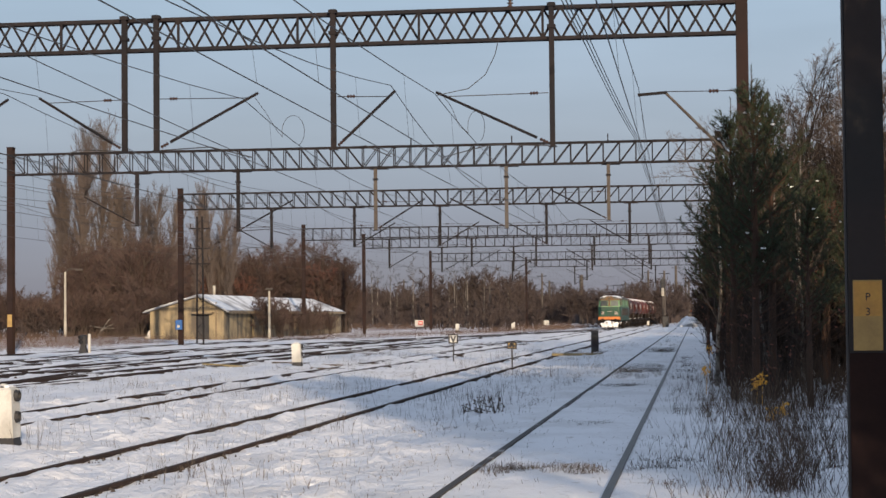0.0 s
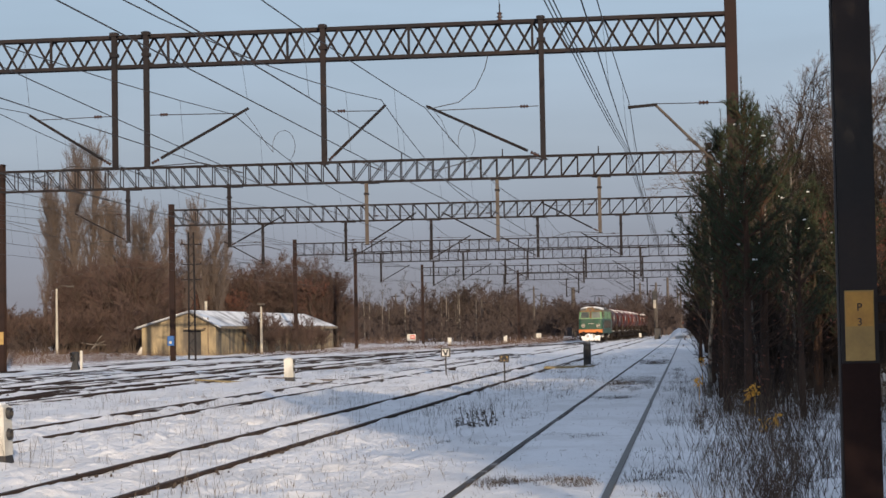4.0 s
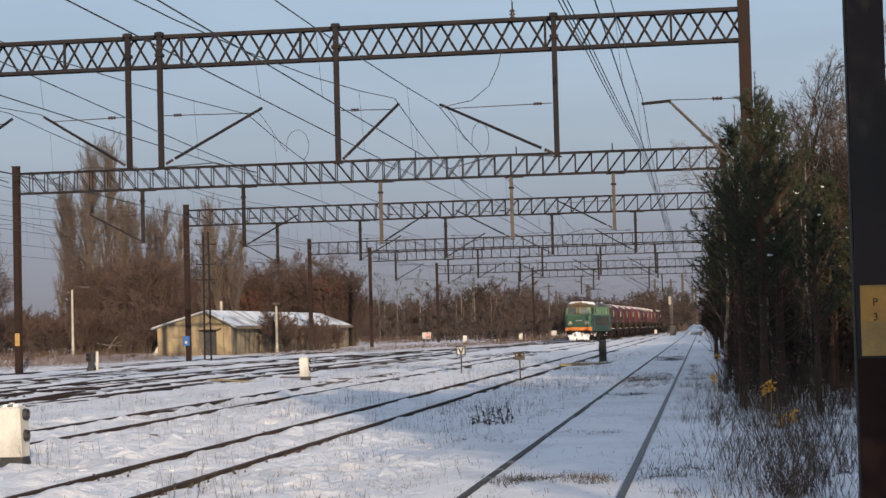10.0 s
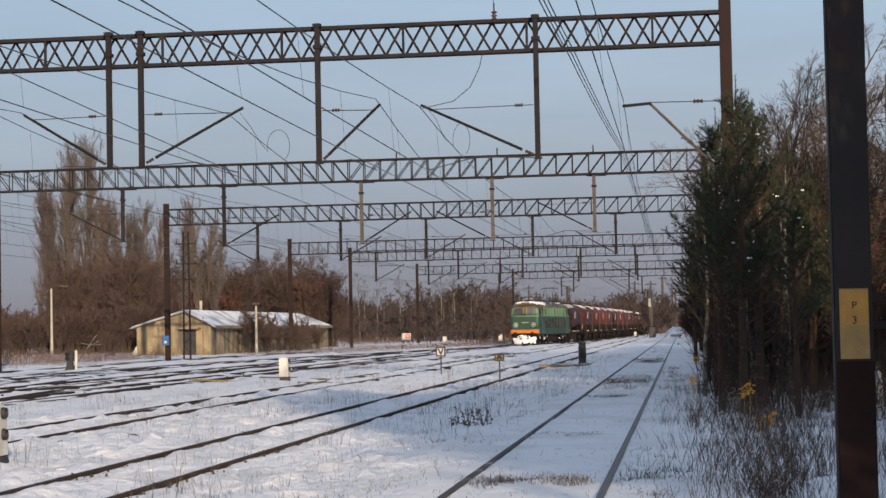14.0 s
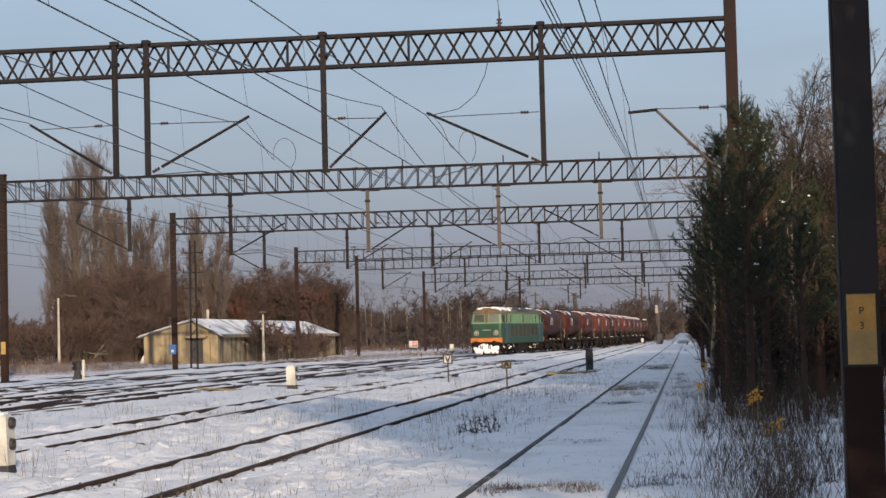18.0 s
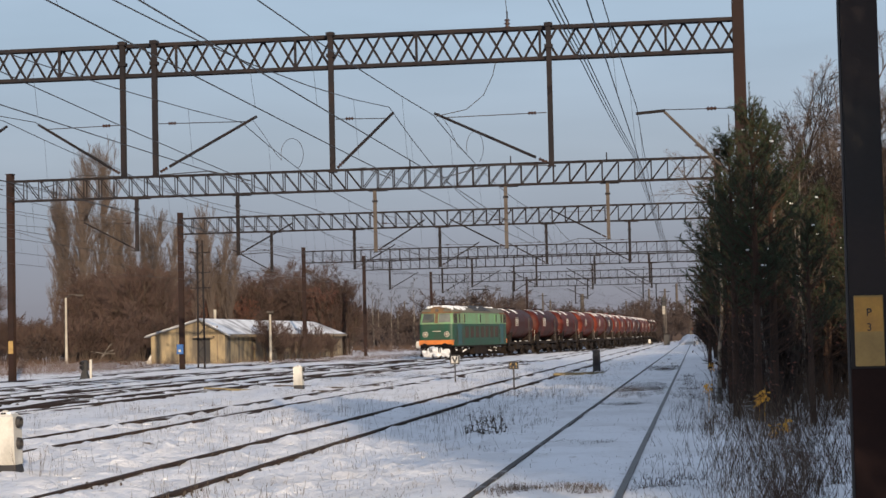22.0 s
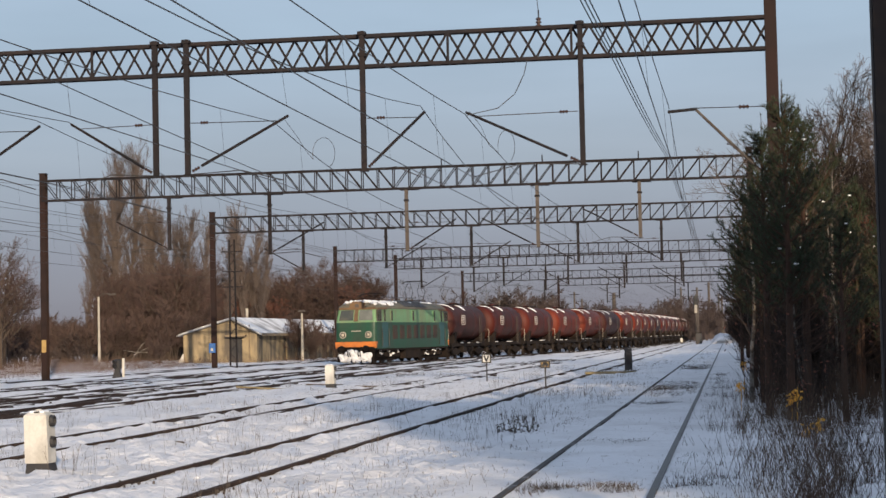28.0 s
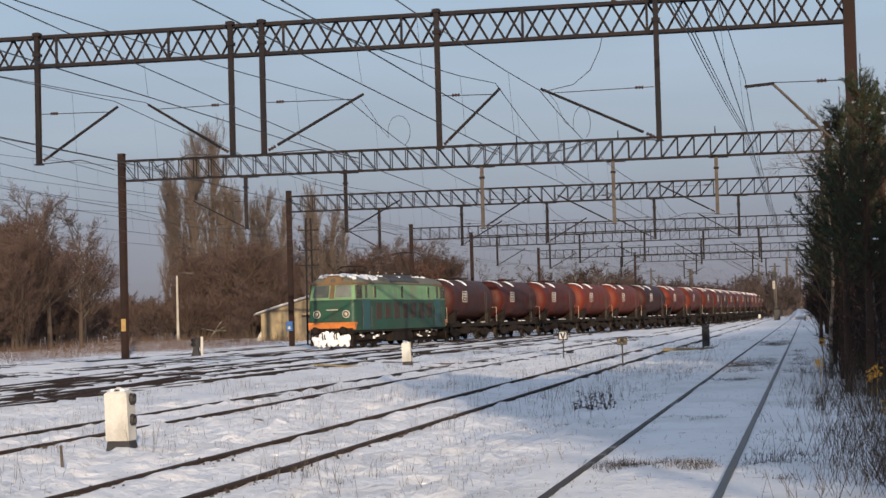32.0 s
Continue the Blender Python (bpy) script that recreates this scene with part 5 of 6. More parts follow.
# ---- the thicket beside the siding ----
p1 = pine(21, 5.75)
p1.matrix_basis = pose(1.06, 33.0, ground_z(1, 33))
p2 = pine(22, 4.9)
p2.matrix_basis = pose(1.45, 35.5, ground_z(1, 36)) @ Matrix.Scale(1.15, 4)
for proto, spots in ((p1, ((0.72, 34.8, 75, 0.94), (0.74, 41.0, 155, 0.88), (2.1, 45.0, 200, 0.9), (0.9, 66.0, 50, 1.0), (2.6, 58.0, 10, 1.1))),
                     (p2, ((1.95, 32.0, 130, 0.72), (0.7, 52.0, 20, 1.0), (1.4, 42.0, 90, 0.95), (0.55, 80.0, 33, 1.1)))):
    for x, y, turn, s in spots:
        copy_thing(proto, pose(x, y, ground_z(x, y), 0, 0, turn) @ Matrix.Scale(s / proto.scale.x, 4))


def birch(seed, h, r):
    rng = random.Random(seed)
    wood, limbs, tw = Geo(), Geo(), Geo()
    p, d = Vector((0, 0, -0.2)), Vector((rng.uniform(-0.06, 0.06), 0, 1)).normalized()
    n, stem = 8, []
    for k in range(n):
        q = p + d * h / n
        stem.append((tuple(p), r * (1 - 0.11 * k)))
        for j in range(3 if k > 1 else 0):
            a = rng.uniform(0, 6.283)
            nd = Vector((math.cos(a) * 0.55, math.sin(a) * 0.55, 0.85))
            grow(limbs, tw, p.lerp(q, rng.random()), nd, h * 0.26 * (1.2 - k / n), r * 0.22, 1, 3, rng, 0.5, 0.02, (0, 6, 5), 0.006)
        p, d = q, (d + Vector((rng.uniform(-0.09, 0.09), rng.uniform(-0.09, 0.09), 0))).normalized()
    wood.loft([[(x + math.cos(a) * q, y + math.sin(a) * q, z) for a in (0, 0.9, 1.8, 2.7, 3.6, 4.5, 5.4)] for (x, y, z), q in stem])
    ob = thing("birch", "slender birch with pale bark and bare twigs", "tree", "birches")
    part("trunk", wood, BIRCH, ob, "pale flaking bark")
    tagged(part("limbwork", limbs, BARK, ob), kind="stuff")
    part("crown", tw, SHADED_TWIG, ob)
    return ob


b1, b2 = birch(31, 5.6, 0.055), birch(32, 7.0, 0.07)
random.seed(8)
for proto, spots in ((b1, [(0.47, 41.0, 1.0), (1.35, 38.5, 0.9), (2.0, 40.5, 1.1), (2.6, 47.0, 1.2), (1.42, 35.6, 0.62), (2.1, 36.5, 0.8)] + [(rnd(2, 9), rnd(40, 110), rnd(0.9, 1.5)) for k in range(12)]),
                     (b2, [(2.24, 50.0, 1.0), (3.3, 58.0, 1.1), (1.7, 48.0, 0.9)] + [(rnd(1.5, 9), rnd(50, 170), rnd(0.9, 1.4)) for k in range(10)]
                      + [(x, y, s) for x, y, s in ((-35.6, 265, 1.25), (-34.8, 268, 1.1), (-33.2, 266, 1.3), (-34.0, 270, 1.0), (-44.5, 272, 1.15), (-47.0, 268, 1.3), (-28.0, 275, 1.0), (-46.0, 259, 1.4), (-43.2, 257, 1.3), (-39.7, 258, 1.45), (-33.5, 256, 1.4), (-31.9, 258, 1.5), (-29.6, 257, 1.3))])):
    for k, (x, y, s) in enumerate(spots):
        m = pose(x, y, ground_z(x, y), 0, 0, rnd(0, 360)) @ Matrix.Scale(s / (proto.scale.x if k else 1), 4)
        if k:
            copy_thing(proto, m)
        else:
            proto.matrix_basis = m

big = bare_tree("bare_tree", "large leafless broad-crowned tree behind the thicket", 41, 9.0, 0.2, 0.78, 0.05, (15, 9, 7, 6), 0.0048, TAN_TWIG, BARK, group="bare trees", ratio=(0.45, 0.68))
put(big, [(4.9, 60, 1.0), (7.4, 66, 1.05), (4.6, 84, 1.2)])


# a spot out of view beside the camera for a shade-casting tree
def shade_spot(x0, s0, s1, near=0.5):
    y = rnd(1, 14)
    return (x0 - min(near, max(0.0, y - 3) * 0.3) + 6 * random.random(), y, rnd(s0, s1))


# woods that carry on along the siding; unseen shade trees beside the camera follow
# copies of the bank's tree kinds, their twigs coloured as in shade
side_a = bare_tree("bare_tree", "leafless brown tree in the woods by the siding, darkened for shade", 71, 9, 0.13, 0.6, 0.06, (20, 10, 8), 0.008, SHADED_TWIG, SHADED_TWIG)
side_b = bare_tree("bare_tree", "leafless many-stemmed tree by the siding, darkened for shade", 72, 7.5, 0.08, 0.5, 0.06, (12, 8, 8), 0.008, SHADED_TWIG, SHADED_TWIG, stems=3)
side_shrub = bare_tree("bare_shrub", "dense leafless shrub by the siding, darkened for shade", 73, 3.6, 0.03, 0.45, 0.03, (8, 7, 7), 0.006, SHADED_TWIG, SHADED_TWIG, stems=8, group="bare shrubs")
put(side_a, [(3.4, 62, 0.9)])
put(side_b, [(2.8, 50, 0.8)])
put(side_shrub, [(2.2, 41, 0.6)])
for proto, spots in ((side_a, [(rnd(3.0, 12), rnd(55, 120), rnd(0.45, 0.72)) for k in range(34)]),
                     (side_b, [(rnd(2.5, 10), rnd(34, 110), rnd(0.55, 0.9)) for k in range(30)] + [(rnd(1.0, 2.5), rnd(60, 110), rnd(0.3, 0.5)) for k in range(14)]),
                     (tree_c, [(3.5, 44, 0.7), (2.4, 54, 0.7), (3.2, 70, 0.8)]),
                     (side_shrub, [(rnd(1.0, 5), rnd(35, 75), rnd(0.4, 0.8)) for k in range(75)]),
                     (p2, [(rnd(2.2, 8), rnd(38, 90), rnd(0.9, 1.3)) for k in range(20)] + [(rnd(1.2, 3.4), rnd(39, 58), rnd(0.75, 1.0)) for k in range(14)])):
    for x, y, s in spots:
        copy_thing(proto, pose(x, y, ground_z(x, y), 0, 0, rnd(0, 360)) @ Matrix.Scale(s / proto.scale.x, 4))
# trees added out of view only to cast shade over the near snow
random.seed(90)
for proto, spots in ((tree_b, [shade_spot(5.7, 0.95, 1.25) for k in range(14)]), (tree_a, [shade_spot(6.3, 0.8, 1.05) for k in range(10)]), (p2, [shade_spot(5.9, 1.6, 2.15, 2.0) for k in range(42)])):
    for x, y, s in spots:
        copy_thing(proto, pose(x, y, ground_z(x, y), 0, 0, rnd(0, 360)) @ Matrix.Scale(s / proto.scale.x, 4))
random.seed(44)
joined_woods("siding_woods", "leafless woods that run on along the siding", SHADED_TWIG, far_kinds, [(rnd(2.0, 14), rnd(110, 330), rnd(0.6, 1.0)) for k in range(90)] + [(rnd(0.9, 2.5), rnd(100, 330), rnd(0.3, 0.5)) for k in range(60)])


def thicket(seed, n, h):
    """Many thin stems that rise from one root, with side twigs."""
    rng = random.Random(seed)
    g = Geo()
    for k in range(n):
        a = rng.uniform(0, 6.283)
        q = rng.uniform(0, 0.35)
        p = Vector((math.cos(a) * q, math.sin(a) * q, -0.05))
        d = Vector((rng.uniform(-0.35, 0.35), rng.uniform(-0.35, 0.35), 1)).normalized()
        l = h * rng.uniform(0.45, 1.0)
        pts = [p]
        for s in range(4):
            d = (d + Vector((rng.uniform(-0.16, 0.16), rng.uniform(-0.16, 0.16), 0))).normalized()
            pts.append(pts[-1] + d * l / 4)
        for s in range(4):
            g.rod(pts[s], pts[s + 1], 0.006 * (1 - s * 0.2), 0.006 * (0.8 - s * 0.2), 3, False)
        for s in range(6):
            u = rng.uniform(0.3, 0.98) * 4
            i = min(3, int(u))
            b = pts[i].lerp(pts[i + 1], u - i)
            e = b + (d + Vector((rng.uniform(-0.9, 0.9), rng.uniform(-0.9, 0.9), rng.uniform(-0.1, 0.6)))).normalized() * rng.uniform(0.08, 0.32) * h
            g.rod(b, e, 0.0035, 0.002, 3, False)
    return g


def brush(seed, n, h, label, leaf_n=0, wood=None):
    ob = thing("brushwood", label, "bush", "brushwood by the siding")
    g = thicket(seed, n, h)
    tagged(part("branchwork", g, wood or STALK, ob), kind="stuff")
    if leaf_n:
        rng = random.Random(seed)
        lv = Geo()
        for k in range(leaf_n):
            leaf(lv, Vector(g.v[rng.randrange(len(g.v))]), rng, 0.035)
        part("leaves", lv, RUSSET, ob, "a few withered brown leaves")
    return ob


br1 = brush(51, 16, 1.5, "leafless dark brushwood rising from snow", 0, UNDERGROWTH)
br2 = brush(52, 22, 0.9, "low leafless brushwood with brown leaves in snow", 24)
br3 = brush(53, 12, 2.3, "tall leafless brushwood rising from snow", 40, SHADED_TWIG)
random.seed(12)


def edge(y):
    """How near to the siding the brushwood comes."""
    return -0.15 + 0.3 * min(1.0, max(0.0, (y - 18) / 30))


def scatter(proto, n, y0, y1, x0, x1, s0, s1):
    for k in range(n):
        y = y0 + (y1 - y0) * random.random() ** 1.4
        x = edge(y) + rnd(x0, x1)
        m = pose(x, y, ground_z(x, y), 0, 0, rnd(0, 360)) @ Matrix.Scale(rnd(s0, s1) / (proto.scale.x if proto.matrix_basis != Matrix() else 1), 4)
        if k == 0 and proto.matrix_basis == Matrix():
            proto.matrix_basis = m
        else:
            copy_thing(proto, m)


scatter(br2, 24, 17.5, 60, 0.15, 2.6, 0.3, 0.6)
scatter(br1, 48, 24, 75, 0.4, 3.5, 0.5, 1.0)
scatter(br3, 60, 29, 110, 0.5, 4.0, 0.7, 1.2)

# bright leaves that still hang in the thicket
random.seed(3)
for x, y, z in ((0.33, 45.0, 0.75), (0.21, 38.0, 0.44), (1.03, 32.0, 0.39), (1.10, 31.4, 0.50), (1.07, 27.0, 0.13), (1.25, 27.5, 0.17)):
    g = Geo()
    for k in range(22):
        leaf(g, Vector((x + rnd(-0.06, 0.06), y + rnd(-0.05, 0.05), z + rnd(-0.08, 0.08))), random, 0.042)
    g.rod((x, y, -0.1), (x + 0.02, y, z + 0.12), 0.006, 0.004, 4)
    solid("leafy_twig", g, YLEAF, "thin twig with bright orange-yellow autumn leaves", "twig", "leafy twigs")


# dry stalks standing in the snow, and withered tufts between the rails
def stalks(name, label, spots, material, h, n, spread, seed, lean=0.25):
    rng = random.Random(seed)
    g = Geo()
    for x, y, s in spots:
        for k in range(n):
            px, py = x + rng.gauss(0, spread), y + rng.gauss(0, spread * 1.3)
            hh = h * s * rng.uniform(0.4, 1.1)
            z = ground_z(px, py) - 0.04
            d = Vector((rng.uniform(-lean, lean), rng.uniform(-lean, lean), 1)).normalized()
            q = Vector((px, py, z))
            e = q + d * hh
            w = Vector((0.0024, 0, 0))
            bend = e + Vector((rng.uniform(-0.3, 0.3), rng.uniform(-0.3, 0.3), 0.4)).normalized() * hh * 0.16
            g.add([tuple(q - w), tuple(q + w), tuple(e + w * 0.7), tuple(e - w * 0.7), tuple(bend)], [(0, 1, 2, 3), (3, 2, 4)])
            if rng.random() < 0.3:
                c = q.lerp(e, rng.uniform(0.5, 0.9))
                f = c + Vector((rng.uniform(-1, 1), rng.uniform(-1, 1), rng.uniform(0.2, 1))).normalized() * hh * 0.25
                g.add([tuple(c - w), tuple(c + w), tuple(f)], [(0, 1, 2)])
    return solid(name, g, material, label, "dry grass", kind="stuff")


random.seed(21)
sp = [(rnd(-5.6, -2.8), rnd(17, 60), rnd(0.6, 1.2)) for k in range(190)] + [(rnd(-11, -8), rnd(20, 75), rnd(0.6, 1.2)) for k in range(170)]
sp += [(rnd(-17.5, -13.0), rnd(35, 95), rnd(0.6, 1.2)) for k in range(150)] + [(rnd(-6.5, -2.8), rnd(50, 110), rnd(0.7, 1.3)) for k in range(170)]
stalks("dry_stalks", "thin dry weed stalks standing in the snow", sp, STALK, 0.15, 6, 0.22, 1, 0.5)
sp = [(rnd(-0.5, 0.5), rnd(15, 45), rnd(0.8, 1.4)) for k in range(50)] + [(rnd(0, 3.5), rnd(16, 60), rnd(0.8, 1.4)) for k in range(110)]
stalks("brown_weeds", "brown weeds in snow along the thicket's edge", sp, STALK, 0.24, 8, 0.16, 2, 0.7)
sp = [(rnd(-2.1, -1.0), 18.9 + rnd(-0.25, 0.25), 1.2) for k in range(60)] + [(rnd(-0.62, -0.05), rnd(18.6, 20.2), 1.2) for k in range(26)] + [(rnd(-2.2, -1.0), rnd(46, 60), 1.4) for k in range(60)] + [(rnd(-0.6, 0.1), rnd(44, 70), 1.3) for k in range(50)] + [(rnd(-5.6, -3.9), rnd(80, 84), 1.8) for k in range(30)] + [(rnd(-2.15, -1.3), 27.3 + rnd(-0.3, 0.3), 0.8) for k in range(16)]
sp += [(rnd(-2.2, -1.3), 42 + rnd(-0.6, 0.6), 1) for k in range(22)] + [(rnd(-2.2, -0.9), 52.5 + rnd(-1.6, 1.6), 1.3) for k in range(80)]
sp += [(rnd(-2.2, -0.9), 84 + rnd(-5, 5), 1.3) for k in range(80)] + [(rnd(-0.7, -0.2), rnd(17, 24), 0.9) for k in range(18)] + [(rnd(-2.2, -0.9), rnd(95, 150), 1.2) for k in range(40)]
sp += [(rnd(-15.8, -14.4), 86 + rnd(-2, 2), 1.8) for k in range(26)] + [(rnd(-12.6, -11.4), rnd(36, 60), 0.9) for k in range(50)] + [(rnd(-7.6, -6.3), rnd(28, 60), 0.7) for k in range(36)]
stalks("withered_tufts", "dark withered grass tufts between snowy rails", sp, TIMBER, 0.10, 16, 0.10, 3, 0.9)
random.seed(4)
for x, y in ((-3.85, 30.9), (-3.5, 30.3), (-3.28, 30.6)):
    g = Geo()
    for k in range(7):
        a = rnd(0, 6.28)
        q = Vector((x + math.cos(a) * 0.08, y + math.sin(a) * 0.08, ground_z(x, y) - 0.03))
        e = q + Vector((rnd(-0.12, 0.12), rnd(-0.12, 0.12), rnd(0.18, 0.42)))
        g.rod(q, e, 0.007, 0.004, 4)
        for j in range(7):
            leaf(g, q.lerp(e, rnd(0.25, 1)), random, 0.03)
    solid("weed", g, TIMBER, "dark dead weed with shrivelled leaves in snow", "weed", "dead weeds")
random.seed(52)
sp = []
for k in range(150):
    cx, cy = random.choice((rnd(-5.9, -3.0), rnd(-10.8, -8.0), rnd(-8.0, -5.4), rnd(-13.6, -10.8), rnd(-17.4, -13.2))), 17 + 80 * random.random() ** 1.2
    q = rnd(0.7, 1.5)
    sp += [(cx + random.gauss(0, 0.35), cy + random.gauss(0, 0.9), q * rnd(0.6, 1.2)) for j in range(random.randint(2, 7))]
stalks("tall_weeds", "dry brown weed stalks in clumps along the tracks", sp, TIMBER, 0.27, 5, 0.16, 53, 0.28)
# brown grass on the bank at the far side of the yard
random.seed(6)
sp = [(rnd(-56, -36.6), rnd(60, 138), rnd(0.7, 1.3)) for k in range(2200)] + [(rnd(-80, -56), rnd(95, 160), rnd(0.8, 1.5)) for k in range(900)] + [(rnd(-60, -37), rnd(172, 270), rnd(1.2, 2.2)) for k in range(700)] + [(rnd(-41, -36), rnd(175, 260), rnd(1.0, 1.8)) for k in range(300)]
sp += [(track_x(y) - rnd(3.6, 13), y, rnd(0.6, 1.2)) for y in np.random.RandomState(3).uniform(135, 300, 2200)]
sp += [(y * rnd(-0.21, -0.07), y, rnd(0.9, 1.8)) for y in np.random.RandomState(4).uniform(235, 330, 1100)]
sp += [(y * rnd(-0.58, -0.33), y, rnd(0.8, 1.6)) for y in np.random.RandomState(5).uniform(98, 190, 1300)]
sp += [(rnd(-42, -35.4), y, rnd(0.4, 0.8)) for y in np.random.RandomState(8).uniform(50, 125, 900)]
sp += [(y * rnd(-0.62, -0.20), y, rnd(1.6, 2.8)) for y in np.random.RandomState(6).uniform(190, 400, 1500)]
stalks("bank_grass", "withered brown grass along the bank", sp, DRYGRASS, 0.6, 9, 0.5, 7, 0.6)

# matted brown undergrowth under the thicket
random.seed(19)
sp = [(0.5 + 4.0 * random.random(), 24 + 36 * random.random(), rnd(0.3, 1.5)) for k in range(620)] + [(rnd(0.1, 2.8), rnd(15.2, 25), rnd(0.3, 1.0)) for k in range(60)] + [(rnd(1.0, 2.6), rnd(16.0, 27), rnd(0.4, 1.2)) for k in range(90)]
stalks("undergrowth", "matted brown undergrowth below the thicket", sp, UNDERGROWTH, 0.36, 8, 0.15, 23, 0.7)
sp = [(rnd(0.55, 0.85), rnd(16.6, 17.6), rnd(0.7, 1.2)) for k in range(16)] + [(rnd(0.2, 3.0), rnd(20, 34), rnd(0.6, 1.2)) for k in range(60)]
stalks("russet_grass", "tufts of russet grass below the thicket", sp, DRYGRASS, 0.3, 12, 0.12, 29, 0.8)

random.seed(61)
sp = [(rnd(0.05, 1.1), rnd(15.6, 25), rnd(0.5, 1.2)) for k in range(48)] + [(rnd(0.2, 1.6), rnd(25, 36), rnd(0.7, 1.4)) for k in range(60)]
stalks("tall_dry_grass", "tall pale-brown grass stems standing in the snow", sp, PALE_GRASS, 0.5, 6, 0.15, 62, 0.5)

# tips of dead grass that prick through the thin snow
random.seed(17)
sp = [(rnd(-16, -0.2), 15 + 62 * random.random() ** 1.3, rnd(0.5, 1.3)) for k in range(3000)] + [(rnd(0, 4), rnd(15, 40), rnd(0.6, 1.4)) for k in range(250)]
stalks("grass_tips", "fine tips of dead grass pricking through snow", sp, STALK, 0.07, 5, 0.2, 18, 0.8)

# ---- overhead wires ----
def span(g, x0, y0, z0, x1, y1, z1, sag, r, n=8):
    pts = []
    for k in range(n + 1):
        u = k / n
        pts.append((x0 + (x1 - x0) * u, y0 + (y1 - y0) * u, z0 + (z1 - z0) * u - sag * 4 * u * (1 - u)))
    g.tube(pts, r, 4)
    return pts


def overhead_line(xs, label, messenger=7.35, contact=5.75, sag=0.55, ys=(-14.0, 46.8, 87.0, 114.5, 163.0, 181.0, 232.0, 262.0, 330.0)):
    ob = thing("overhead_line", label, "overhead line", "overhead lines")
    a, b = Geo(), Geo()
    for k in range(len(ys) - 1):
        y0, y1 = ys[k], ys[k + 1]
        x0, x1 = xs[min(k, len(xs) - 1)], xs[min(k + 1, len(xs) - 1)]
        top = span(a, x0, y0 - 0.3, messenger, x1, y1 - 0.3, messenger, sag, 0.011, 12)
        low = span(b, x0 + 0.1, y0 - 0.3, contact, x1 + 0.1, y1 - 0.3, contact, 0.05, 0.011, 12)
        for j in range(1, 12, 2):
            part("dropper", Geo().rod(top[j], low[j], 0.004, 0.004, 3, False), WIRE, ob)
    part("messenger_wire", a, WIRE, ob)
    part("contact_wire", b, WIRE, ob)
    return ob


overhead_line((-1.3, -1.34, -1.6, -1.5), "thin dark overhead line above the siding")
overhead_line((-6.6, -6.58, -6.8, -6.7, -6.9), "thin dark overhead line above the yard track")
overhead_line((-7.6, -7.73, -7.3, -7.2, -7.0), "thin dark overhead line crossing above the yard track", 7.6, 5.77, 1.45)
overhead_line((-11.8, -11.66, -12.6, -12.2, -11.8), "thin dark overhead line above the yard track", sag=0.85)
overhead_line((-17.2, -17.3, -18.8, -18.2, -17.5), "thin dark overhead line above the yard track", 7.57, 5.8, 0.85)
overhead_line((-18.4, -18.2, -19.2, -18.9, -18.0), "thin dark overhead line crossing above the yard track", 7.65, 6.0)
overhead_line((-23.4, -23.2, -24.4, -24.0, -22.0), "thin dark overhead line above the yard track")
overhead_line((-33.6, -33.0, -33.2, -32.0), "thin dark overhead line above the bank-side track", 7.3, 5.7, 0.55, (-14.0, 46.8, 87.0, 114.5, 163.0))
overhead_line((-35.6, -35.4, -33.4, -32.6), "thin dark supply line strung from mast to mast", 9.6, 8.2, 0.55, (-14.0, 46.8, 87.0, 114.5))
overhead_line((-26.2, -26.0, -26.8, -26.4), "thin dark overhead line above the yard track", 7.5, 5.9, 0.55, (-14.0, 46.8, 87.0, 114.5, 163.0))
overhead_line((-28.5, -28.4, -29.6, -27.2, -20.8, -18.0, -13.0, -11.0), "thin dark overhead line above the main track")
lift = Geo()
span(lift, -11.7, -14.0, 8.3, -11.5, 46.5, 5.8, 0.3, 0.010, 12)
solid("lifted_wire", lift, WIRE, "dark overhead wire rising towards its anchor", "cable")
for x in (-2.72, -2.63, -2.54):
    pts = ((-14.0, 8.1), (46.8, 8.6), (87.0, 10.0), (114.5, 9.85), (163.0, 9.9), (181, 9.85), (262.0, 9.9))
    line = []
    for (ya, za), (yb, zb) in zip(pts, pts[1:]):
        line += [(x, ya + (yb - ya) * k / 8, za + (zb - za) * k / 8 - (0.5 if ya < 0 else 0.12) * 4 * k / 8 * (1 - k / 8)) for k in range(8)]
    solid("feeder_cable", Geo().tube(line, 0.014, 5), WIRE, "dark feeder cable strung over the gantries", "cable", "feeder cables")
# jumper loops that hang near the near gantry
for x, z, w, sx in ((-5.5, 6.45, 0.22, -6.45), (-10.3, 6.45, 0.3, -11.37)):
    pts = [(sx, 46.56, 7.4), (sx + 0.3, 46.5, 7.0), (x - 0.45, 46.42, 6.5)] + [(x + w * math.cos(radians(a)), 46.4, z + 0.42 * math.sin(radians(a))) for a in range(200, -61, -20)]
    solid("jumper_cable", Geo().tube(pts, 0.007, 5), WIRE, "looped jumper cable hanging between overhead wires", "cable", "jumper cables")
solid("jumper_cable", Geo().tube([(-4.9, 46.4, 8.7), (-5.0, 46.4, 8.3), (-5.25, 46.4, 7.8), (-5.7, 46.4, 7.45), (-6.5, 46.4, 7.3)], 0.011, 5), WIRE, "looped jumper cable hanging between overhead wires", "cable", "jumper cables")

fi = thing("feeder_insulator", "brown feeder insulator standing on the gantry beam", "insulator")
part("stem", Geo().rod((-4.62, 46.7, 9.4), (-4.62, 46.7, 10.0), 0.02, 0.02, 6), STEEL, fi)
